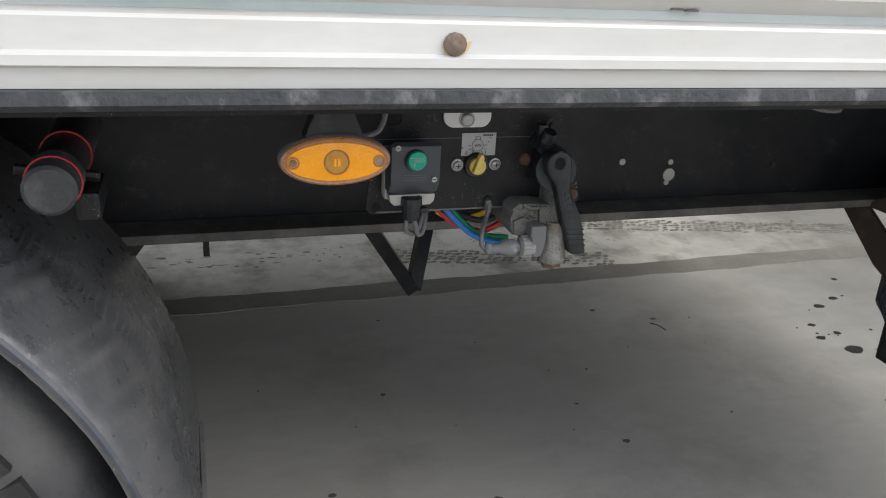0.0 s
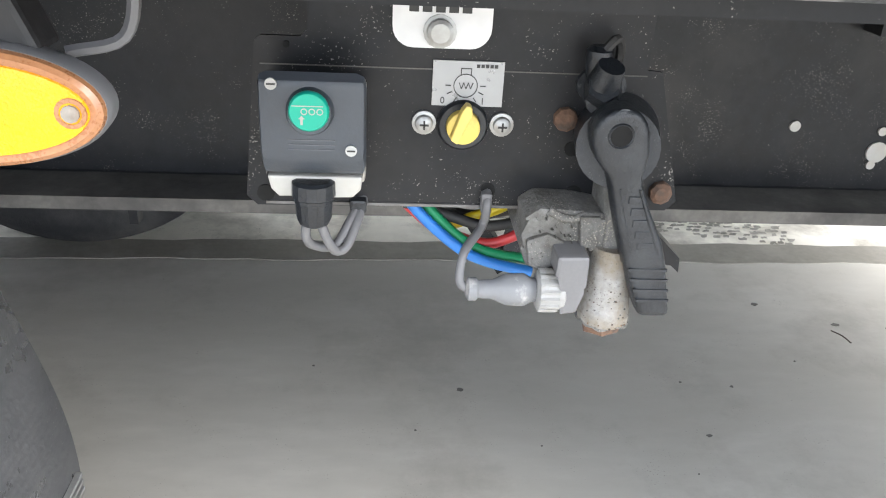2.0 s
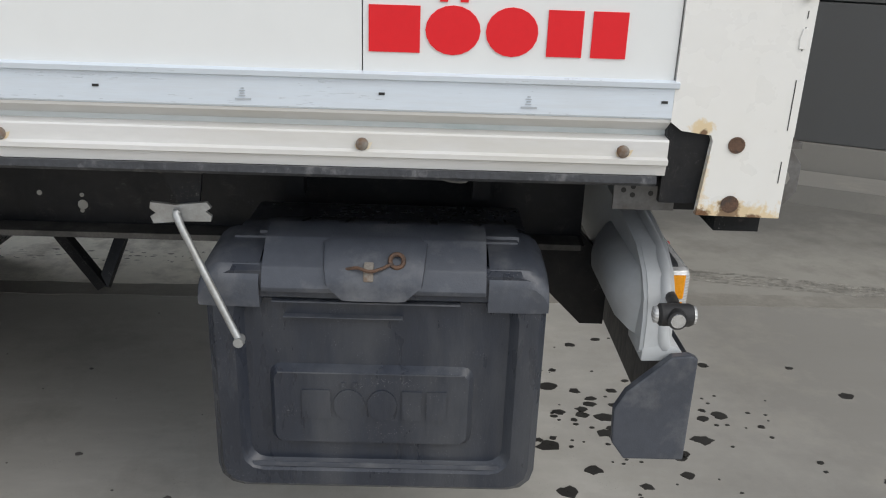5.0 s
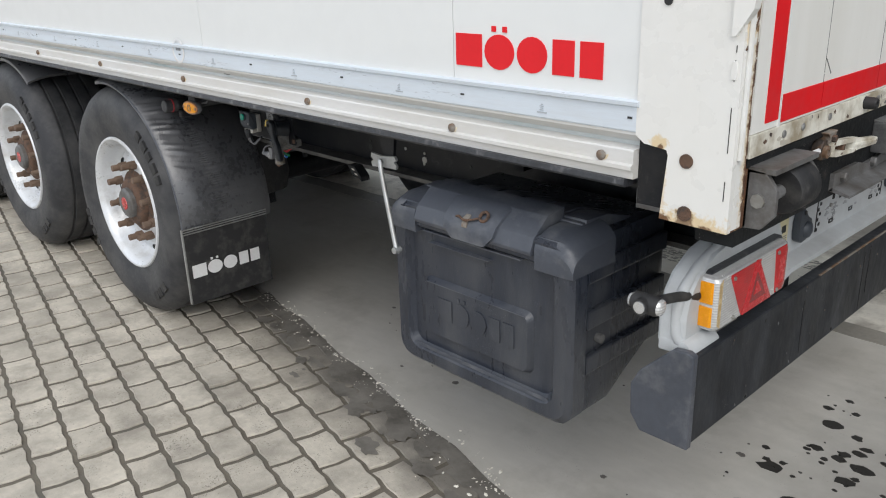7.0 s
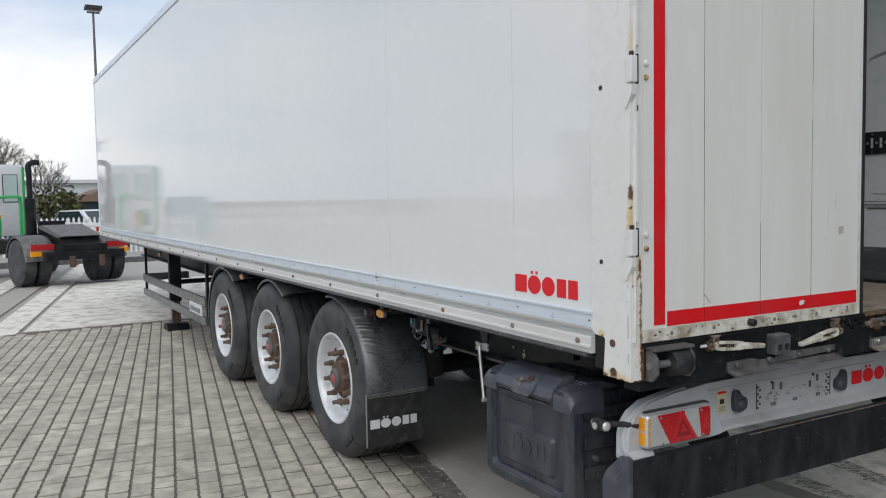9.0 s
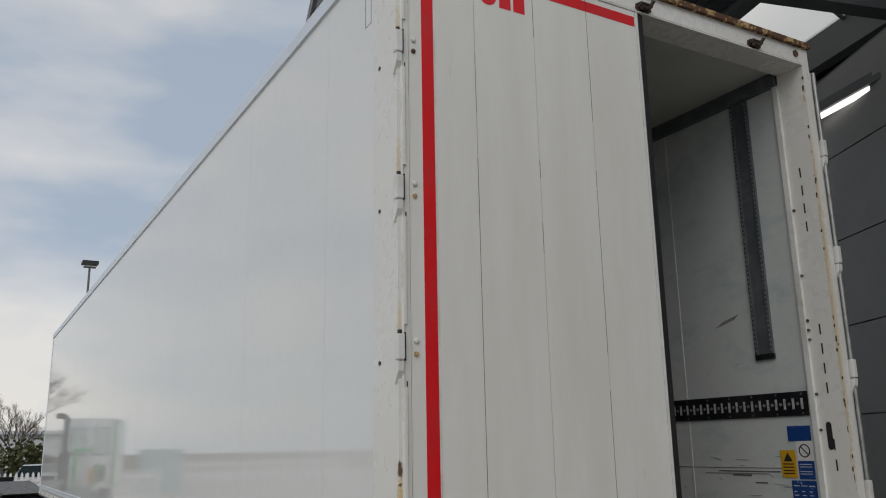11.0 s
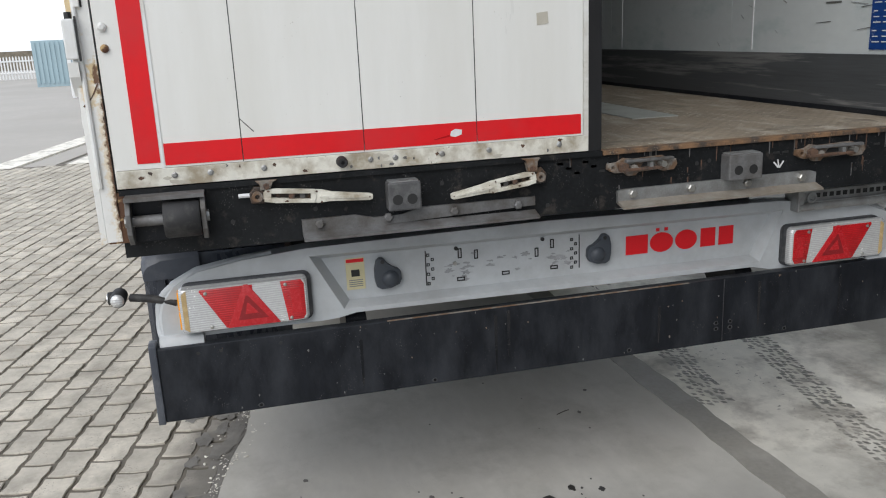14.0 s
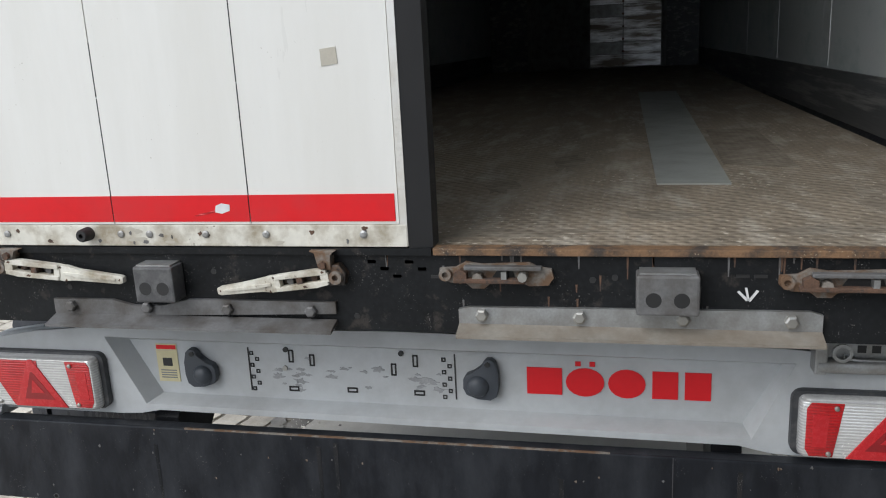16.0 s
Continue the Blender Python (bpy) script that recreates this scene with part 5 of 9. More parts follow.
def rear_sill():
    sill = bx("rear_sill", -0.09, -0.01, 0.045, W - 0.02, 1.0, 1.164, M_SILL, T, "worn black rear sill beam")
    bx("threshold", -0.035, 0.0, 1.323, W - 0.06, 1.157, 1.1705, M_THRESH, sill, "rusty threshold edge", 0.002)
    bx("sill_lip", -0.012, 0.0, 0.05, 1.32, 1.157, 1.171, M_SILL, sill)
    bx("post_foot", -0.03, -0.002, 0.012, 0.06, 1.04, 1.165, M_RUSTEDGE, sill)
    roller(0.064, 0.25, 1)
    roller(2.30, 2.50, -1)
    latch(0.394, 1.131, 0.668, 1.104)
    latch(1.115, 1.117, 0.878, 1.084)
    keeper(1.335, 1.55, 1.122)
    keeper(1.94, 2.18, 1.115)
    buffer_block(0.705, 0.793, 1.063, 1.138, M_BLOCK)
    buffer_block(1.697, 1.806, 1.058, 1.133, M_GREYSTEEL)
    step_plate(0.482, 1.12, 1.042, M_GREYSTEEL, "bent dark steel step plate under the sill", True)
    step_plate(1.368, 2.015, 1.042, M_GALV, "grey steel step plate with four bolts", False)
    rnd = random.Random(2)
    for k in range(11):
        y, z = 1.19 + 0.0125 * (k % 6) * 2, (1.142, 1.128, 1.113)[k % 3]
        bx("slot", -0.0105, -0.0085, y, y + 0.016, z - 0.003, z + 0.003, M_DARKPRINT, sill)
    for y, z in ((0.31, 1.066), (0.86, 1.118), (0.52, 1.08), (1.16, 1.03), (1.62, 1.11), (1.66, 1.115), (2.16, 1.05)):
        part("hole", cyl(B(), (-0.0105, y, z), (-0.0088, y, z), 0.006, n=10), M_DARKPRINT, sill)
    for y in (1.87, 1.90, 2.22):
        bx("slot", -0.0105, -0.0085, y, y + 0.022, 1.118, 1.124, M_DARKPRINT, sill)
    for q in ([(1.885, 1.10), (1.889, 1.10), (1.894, 1.076), (1.89, 1.076)], [(1.872, 1.092), (1.876, 1.094), (1.892, 1.078), (1.888, 1.075)], [(1.905, 1.096), (1.909, 1.094), (1.895, 1.074), (1.891, 1.076)]):
        part("chalk_mark", prism(B(), q, "x", -0.0105, -0.0085), M_WFILM, sill)
    for k in range(46):
        y, z = rnd.uniform(1.2, 2.28), rnd.choice((1.157, 1.157, rnd.uniform(1.06, 1.14)))
        h = rnd.uniform(0.008, 0.05)
        part("drip_stain", prism(B(), [(y, z), (y + 0.004, z), (y + 0.003, z - h), (y + 0.001, z - h)], "x", -0.0103, -0.0092), M_RUST if k % 2 else M_GREYSTEEL, sill)


rear_sill()


# ---------------------------------------------------------------- lamp carrier, lamps and bumper
def lamp_carrier():
    out = [(0.083, 0.735), (0.083, 0.80), (0.095, 0.845), (0.125, 0.882), (0.19, 0.915), (0.32, 0.935), (0.494, 0.950), (1.2, 0.958), (1.98, 0.945), (2.16, 0.93), (2.32, 0.905), (2.40, 0.875), (2.425, 0.83), (2.425, 0.735), (2.02, 0.722), (1.96, 0.724), (1.9, 0.737), (1.25, 0.742), (0.62, 0.748), (0.57, 0.738), (0.52, 0.735)]
    hole = [(0.500, 0.926), (2.0, 0.916), (1.925, 0.752), (0.586, 0.762)]
    deep = [(0.536, 0.906), (1.982, 0.898), (1.912, 0.766), (0.608, 0.774)]
    bm = B()

    def ring(pts, x):
        vs = [bm.verts.new((x, *p)) for p in pts]
        return vs, [bm.edges.new((vs[i], vs[(i + 1) % len(vs)])) for i in range(len(vs))]
    vo, eo = ring([(p + (0.012 if p < 1.25 else -0.012) * (abs(p - 1.25) > 1), z) for p, z in out], -0.12)
    vh, eh = ring(hole, -0.12)
    bmesh.ops.triangle_fill(bm, use_beauty=True, edges=eo + eh)
    vd, _ = ring(deep, -0.162)
    for i in range(4):
        bm.faces.new((vh[i], vh[(i + 1) % 4], vd[(i + 1) % 4], vd[i]))
    bm.faces.new(vd)
    v1, _ = ring(out, -0.135)
    v2, _ = ring(out, -0.175)
    v3, _ = ring([(p + (0.012 if p < 1.25 else -0.012) * (abs(p - 1.25) > 1), z - (0.012 if z > 0.8 else -0.012)) for p, z in out], -0.178)
    for a, b in ((vo, v1), (v1, v2), (v2, v3)):
        for i in range(len(out)):
            bm.faces.new((a[i], a[(i + 1) % len(out)], b[(i + 1) % len(out)], b[i]))
    bm.faces.new(v3)
    c = part("lamp_carrier", bm, M_BEAM, T, "grey moulded plastic rear lamp carrier", 28)
    # turned-in flange round the outer ends
    for half in (out[:8], out[7:14]):
        bm = B()
        rows = []
        for k, (p, z) in enumerate(half):
            e = 0.006 if p < 1.25 else -0.006
            deep = -0.196 + 0.012 * abs(p - 1.25)
            rows.append([bm.verts.new(v) for v in ((-0.17, p, z), (deep, p + e, z), (deep, p + 2 * e, z - 0.007), (-0.17, p + 2 * e, z - 0.007))])
        for a, b in zip(rows, rows[1:]):
            for i in range(4):
                bm.faces.new((a[i], a[(i + 1) % 4], b[(i + 1) % 4], b[i]))
        bm.faces.new(rows[0]), bm.faces.new(rows[-1])
        part("carrier_flange", bm, M_BEAM, c, "", 40)
    # rounded lip round the outer ends and a foot that reaches rearwards
    for m in (1, -1):
        fy = (lambda p: p) if m > 0 else (lambda p: 2.508 - p)
        lip = tube(B(), [(-0.128, fy(0.40), 0.938), (-0.126, fy(0.30), 0.925), (-0.124, fy(0.19), 0.905), (-0.124, fy(0.125), 0.872), (-0.126, fy(0.097), 0.838), (-0.128, fy(0.09), 0.79), (-0.122, fy(0.09), 0.75), (-0.11, fy(0.1), 0.733)], 0.0125, 10, 5)
        bmesh.ops.translate(lip, verts=lip.verts, vec=(-0.014, 0, 0))
        part("end_lip", lip, M_BEAM, c, "", 60)
        foot = prism(B(), [(-0.178, 0.713), (-0.178, 0.745), (-0.135, 0.752), (-0.108, 0.744), (-0.094, 0.728), (-0.092, 0.716)], "y", min(fy(0.082), fy(0.2)), max(fy(0.082), fy(0.2)), 0.006)
        part("carrier_foot", foot, M_BEAM, c, "", 50)
    # the back of each lamp recess, bulging out at the front side
    for p in (0.31, 2.19):
        bm = B()
        rows = [[bm.verts.new((x, p + a * w, 0.81 + b * h)) for a, b in ((-1, -1), (1, -1), (1.15, 0.2), (0.9, 1), (-0.9, 1), (-1.1, 0.2))] for x, w, h in ((-0.17, 0.17, 0.07), (-0.19, 0.155, 0.062), (-0.214, 0.125, 0.044), (-0.226, 0.085, 0.02))]
        for a, b in zip(rows, rows[1:]):
            for k in range(6):
                bm.faces.new((a[k], a[(k + 1) % 6], b[(k + 1) % 6], b[k]))
        bm.faces.new(rows[0]), bm.faces.new(rows[-1][::-1])
        part("recess_back", bm, M_BEAM, c, "", 50)
    logo_bars(c, "x", -0.1618, -0.1595, 1.475, 1.855, 0.812, 0.872, M_LOGO)
    s = bx("label", -0.1618, -0.1602, 0.603, 0.657, 0.803, 0.897, M_PALEY, c, "small yellow label")
    bx("label_head", -0.1604, -0.1595, 0.605, 0.655, 0.884, 0.894, M_LOGO, c)
    bx("label_print", -0.1604, -0.1595, 0.618, 0.642, 0.842, 0.862, M_DARKPRINT, c)
    for k in range(4):
        bx("label_print", -0.1604, -0.1595, 0.61, 0.65, 0.812 + 0.006 * k, 0.8145 + 0.006 * k, M_GPRINT, c)
    for y, f in ((0.70, 1), (1.40, -1)):
        pts = [(-0.002, 0.893), (0.009, 0.892), (0.017, 0.884), (0.02, 0.87), (0.036, 0.863), (0.053, 0.857), (0.06, 0.846), (0.061, 0.825), (0.054, 0.81), (0.03, 0.801), (0.002, 0.799), (-0.012, 0.808), (-0.017, 0.83), (-0.017, 0.86), (-0.011, 0.885)]
        h = part("flag_holder", prism(B(), [(y + f * p, z) for p, z in pts], "x", -0.161, -0.140, 0.004), M_ABS, c, "dark plastic flag holder", 40)
        part("holder_bulge", lathe(B(), [(-0.161, 0.027), (-0.143, 0.026), (-0.132, 0.02), (-0.127, 0.008)], (0, y + f * 0.028, 0.831), "x", 20), M_ABS, h, "", 50)
        part("rivet", cyl(B(), (-0.142, y + f * 0.006, 0.882), (-0.1375, y + f * 0.006, 0.882), 0.006, n=10), M_DARKPRINT, h)
    # rectangular outlines and grime where the number plate was
    def outline(y, z, w, h, t=0.003):
        for a, b, q, r in ((y, y + w, z, z + t), (y, y + w, z + h - t, z + h), (y, y + t, z, z + h), (y + w - t, y + w, z, z + h)):
            bx("moulded_mark", -0.1622, -0.1598, a, b, q, r, M_DARKPRINT, c)
    for y, z, w, h in ((0.935, 0.862, 0.012, 0.03), (0.985, 0.855, 0.012, 0.028), (1.175, 0.84, 0.012, 0.028), (1.225, 0.862, 0.012, 0.028), (0.93, 0.792, 0.024, 0.012), (1.07, 0.795, 0.024, 0.012), (1.225, 0.795, 0.024, 0.012)):
        outline(y, z, w, h)
    for k in range(7):
        for y0 in (0.84, 1.29):
            outline(y0 + 0.013 * (k % 2), 0.79 + 0.0145 * k, 0.009, 0.009, 0.002)
    bx("moulded_mark", -0.1622, -0.1598, 0.836, 0.8385, 0.79, 0.895, M_DARKPRINT, c)
    bx("moulded_mark", -0.1622, -0.1598, 1.318, 1.3205, 0.79, 0.895, M_DARKPRINT, c)
    rnd = random.Random(5)
    for k in range(34):
        y, z, w = rnd.choice((rnd.gauss(1.1, 0.045), rnd.gauss(1.24, 0.02), rnd.gauss(0.945, 0.02))), rnd.gauss(0.832, 0.016), rnd.uniform(0.004, 0.024)
        n = 15
        pts = [(y + w * rnd.uniform(0.25, 1) * math.cos(q * math.tau / n), z + 0.42 * w * rnd.uniform(0.25, 1) * math.sin(q * math.tau / n)) for q in range(n)]
        part("glue_smear", prism(B(), pts, "x", -0.1621, -0.1612 + 0.00001 * k), M_SMUDGE, c)
    for y, z in ((0.925, 0.848), (0.93, 0.893), (1.2, 0.893)):
        part("rivet", cyl(B(), (-0.162, y, z), (-0.157, y, z), 0.006, n=10), M_STEEL if z < 0.86 else M_DARKPRINT, c)


lamp_carrier()


def tail_lamp(y0, y1, z0, z1, f):
    """f = +1: the outer end is at y0. One clear moulding over a white, a red and a reflecting field."""
    yo, yi = (y0, y1) if f > 0 else (y1, y0)
    w, h = yi - yo, z1 - z0
    at = lambda a, b: (yo + a * w, z0 + b * h)

    def rounded(a0, a1, b0, b1, ra, rb):
        out = []
        for ca, cb, q in ((a1 - ra, b1 - rb, 0), (a0 + ra, b1 - rb, 90), (a0 + ra, b0 + rb, 180), (a1 - ra, b0 + rb, 270)):
            out += [at(ca + ra * math.cos(radians(q + e)), cb + rb * math.sin(radians(q + e))) for e in (0, 22, 45, 68, 90)]
        return out
    s = part("tail_lamp", prism(B(), rounded(0.02, 1.075, -0.02, 1.045, 0.06, 0.16), "x", -0.142, -0.104, 0.003), M_BLKPLASTIC, T, "red and clear rear lamp with a reflecting triangle", 40)
    # moulding, bulged towards the rear and rounded off at both ends
    bm, rows = B(), []
    for x, e, c in ((-0.13, 0.0, 0.0), (-0.094, 0.0, 0.0), (-0.086, 0.008, 0.02), (-0.0815, 0.022, 0.055)):
        rows.append([bm.verts.new((x, *p)) for p in rounded(0.0 + e, 1.04 - e, 0.0 + c, 1.0 - c, 0.045, 0.11)])
    for a, b in zip(rows, rows[1:]):
        for k in range(20):
            bm.faces.new((a[k], a[(k + 1) % 20], b[(k + 1) % 20], b[k]))
    bm.faces.new(rows[-1])
    bm.faces.new(rows[0][::-1])
    part("clear_lens", bm, M_LENSC, s, "clear ribbed lens", 35)
    for lo, hi in ((0.1, 0.46), (0.52, 0.9)):
        part("amber_lens", prism(B(), [(-0.0835, yo + 0.011 * f), (-0.094, yo - 0.003 * f), (-0.133, yo - 0.0035 * f), (-0.133, yo + 0.011 * f)], "z", z0 + lo * h, z0 + hi * h, 0.0015), M_LENSA, s, "amber end lens", 40)

    def lens(name, q, m, x1, label="", bev=0.0):
        part(name, prism(B(), [at(a, b) for a, b in q], "x", -0.0825, x1, bev), m, s, label, 40)
    lens("smoked_edge", [(0.026, 0.13), (0.065, 0.06), (0.065, 0.94), (0.026, 0.87)], M_LENSAMB, -0.0808, "yellowed edge of the lens")
    lens("red_lens", [(0.355, 0.065), (0.59, 0.065), (0.59, 0.935), (0.175, 0.935), (0.165, 0.9)], M_LENSR, -0.0802, "red lens", 0.0008)
    tri = [(0.365, 0.055), (0.795, 0.055), (0.555, 0.95), (0.52, 0.95)]
    lens("triangle_reflector", tri, M_LENSRB, -0.0788, "red reflecting triangle", 0.0008)
    lens("triangle_core", [(0.455, 0.2), (0.70, 0.2), (0.545, 0.72), (0.53, 0.72)], M_LENSRD, -0.0782)
    lens("triangle_core", [(0.515, 0.32), (0.625, 0.32), (0.545, 0.56), (0.535, 0.56)], M_LENSRB, -0.0776)
    lens("red_lens", [(0.862, 0.065), (0.985, 0.065), (1.008, 0.18), (1.008, 0.84), (0.985, 0.935), (0.815, 0.935), (0.838, 0.5)], M_LENSR, -0.0802, "red lens", 0.0008)
    lens("stop_lens", [(0.9, 0.22), (0.975, 0.22), (0.975, 0.74), (0.89, 0.74)], M_LENSRB, -0.0796)
    for a, b in ((0.215, 0.85), (0.24, 0.12), (0.855, 0.86), (0.885, 0.12)):
        part("screw", lathe(B(), [(-0.0825, 0.0052), (-0.0775, 0.0048), (-0.076, 0.002)], (0, *at(a, b)), "x", 10), M_STEEL, s, "", 50)


tail_lamp(0.146, 0.474, 0.754, 0.884, 1)
tail_lamp(2.018, 2.36, 0.735, 0.862, -1)


def outline_lamp(y, f, z):
    arm = part("marker_arm", tube(B(), [(-0.125, y + f * 0.15, z - 0.02), (-0.135, y + f * 0.09, z - 0.006), (-0.145, y + f * 0.03, z + 0.002)], 0.011, 10), M_RUBBER, T, "rubber arm with a round marker lamp", 40)
    part("lamp_body", lathe(B(), [(-0.188, 0.013), (-0.182, 0.0205), (-0.13, 0.021), (-0.124, 0.0185)], (0, y, z + 0.002), "x", 22), M_RUBBER, arm, "", 40)
    part("lamp_lens", lathe(B(), [(-0.1245, 0.018), (-0.119, 0.0165), (-0.116, 0.008)], (0, y, z + 0.002), "x", 20), M_LENSC, arm, "", 60)
    part("front_lens", lathe(B(), [(-0.1875, 0.016), (-0.193, 0.0145), (-0.195, 0.007)], (0, y, z + 0.002), "x", 20), M_LENSC, arm, "", 60)
    part("side_housing", cyl(B(), (-0.156, y - f * 0.008, z + 0.002), (-0.156, y - f * 0.026, z + 0.002), 0.0185, 0.0175, n=20), M_RUBBER, arm, "", 40)
    part("side_lens", cyl(B(), (-0.156, y - f * 0.02, z + 0.002), (-0.156, y - f * 0.0285, z + 0.002), 0.0145, 0.013, n=18), M_CHROME, arm)
    part("arm_plate", box(B(), -0.148, -0.128, min(y + f * 0.128, y + f * 0.145), max(y + f * 0.128, y + f * 0.145), z - 0.062, z + 0.022, 0.004), M_BLKPLASTIC, arm, "", 40)
    for dz in (-0.048, 0.01):
        part("plate_screw", cyl(B(), (-0.138, y + f * 0.13, z + dz), (-0.138, y + f * 0.1255, z + dz), 0.0045, n=8), M_RUST, arm)


outline_lamp(-0.01, 1, 0.856)
outline_lamp(2.465, -1, 0.862)


def bumper():
    b = part("underrun_bumper", box(B(), -0.115, -0.08, 0.075, 2.446, 0.512, 0.724, 0.004), M_BUMPER, T, "scraped black steel underrun bumper")
    for y0, y1 in ((0.055, 0.075),):
        part("end_cap", prism(B(), [(-0.075, 0.508), (-0.075, 0.735), (-0.09, 0.742), (-0.125, 0.738), (-0.205, 0.66), (-0.225, 0.62), (-0.222, 0.545), (-0.195, 0.508)], "y", y0, y1, 0.004), M_BOXLIGHT, b, "slate grey plastic end cap")
    rnd = random.Random(21)
    for y, z in ((0.33, 0.525), (0.83, 0.525), (1.45, 0.53), (1.75, 0.56), (1.8, 0.56), (1.8, 0.58), (1.75, 0.58), (2.0, 0.53)):
        n = 14
        halo = [(y + 0.009 * rnd.uniform(0.7, 1.1) * math.cos(q * math.tau / n), z + 0.008 * rnd.uniform(0.7, 1.1) * math.sin(q * math.tau / n)) for q in range(n)]
        part("worn_ring", prism(B(), halo, "x", -0.081, -0.0794), M_GREYWORN, b)
        part("hole", cyl(B(), (-0.081, y, z), (-0.0788, y, z), 0.0045, n=10), M_HOLE, b)
    for y in (0.18, 0.24, 0.4, 2.38):
        part("hole", cyl(B(), (-0.0815, y, 0.70), (-0.0793, y, 0.70), 0.005, n=8), M_DARKPRINT, b)
    for k in range(9):
        z = 0.54 + 0.02 * k + rnd.uniform(-0.006, 0.006)
        h = rnd.uniform(0.005, 0.014)
        part("rust_spot", prism(B(), [(2.428 + 0.005 * rnd.random(), z - h), (2.441, z - 0.4 * h), (2.438 + 0.004 * rnd.random(), z + h), (2.43, z + 0.5 * h)], "x", -0.081, -0.0793), M_RUSTGREY if k % 2 else M_GREYWORN, b)
    bx("top_scrape", -0.085, -0.0795, 0.7, 1.65, 0.7225, 0.7252, M_RUSTGREY, b)
    bx("fold_line", -0.081, -0.0791, 1.772, 1.774, 0.516, 0.722, M_GREYWORN, b)
    for k in range(46):
        y, z, w = rnd.uniform(0.1, 2.4), rnd.choice((0.522, 0.56, 0.6, 0.66, 0.71)) + rnd.uniform(-0.006, 0.01), rnd.uniform(0.001, 0.0035)
        pts = [(y + w * rnd.uniform(0.4, 1) * math.cos(q * math.tau / 8), z + w * rnd.uniform(0.4, 1.6) * math.sin(q * math.tau / 8)) for q in range(8)]
        part("rust_spot", prism(B(), pts, "x", -0.081, -0.0793 + 0.00002 * k), M_RUSTGREY if k % 3 == 0 else M_GREYSTEEL, b)
    for y, z0, z1 in ((0.62, 0.53, 0.68), (1.02, 0.52, 0.70), (1.06, 0.56, 0.71), (1.55, 0.54, 0.66), (1.9, 0.55, 0.7), (2.2, 0.53, 0.69)):
        part("drip_mark", prism(B(), [(y, z0), (y + 0.004, z0 + 0.02), (y + 0.006, z1), (y - 0.004, z1), (y - 0.003, z0 + 0.03)], "x", -0.081, -0.0792), M_BLACK, b)
    for y in (0.62, 1.88):
        part("bumper_bracket", prism(B(), [(-0.14, 0.55), (-0.2, 0.55), (-0.5, 0.85), (-0.5, 1.0), (-0.42, 1.0), (-0.14, 0.72)], "y", y - 0.03, y + 0.03), M_BLACK, b)


bumper()


def ladder():
    l = part("step_ladder", box(B(), -0.16, -0.10, 2.03, 2.43, 0.935, 0.975, 0.004), M_GALV, T, "folded grey telescopic step ladder")
    part("ladder_tube", cyl(B(), (-0.092, 2.03, 0.925), (-0.092, 2.42, 0.925), 0.014, n=14), M_GALV, l, "", 40)
    for y in (2.03, 2.41):
        bx("ladder_end", -0.15, -0.082, y - 0.006, y + 0.016, 0.91, 0.982, M_GALV, l, "", 0.003)
        part("tube_end", lathe(B(), [(-0.082, 0.018), (-0.078, 0.018), (-0.078, 0.012), (-0.082, 0.012)], (0, y + (0.04 if y < 2.2 else -0.03), 0.955), "x", 14, True), M_GALV, l)
    for k in range(11):
        bx("tread_hole", -0.1005, -0.0985, 2.1 + 0.025 * k, 2.115 + 0.025 * k, 0.95, 0.964, M_DARKPRINT, l)
    tube_bm = tube(B(), [(-0.097, 2.08, 0.945), (-0.09, 2.1, 0.938), (-0.09, 2.34, 0.938), (-0.097, 2.36, 0.945)], 0.004, 6, 3)
    part("ladder_handle", tube_bm, M_GALV, l)


ladder()


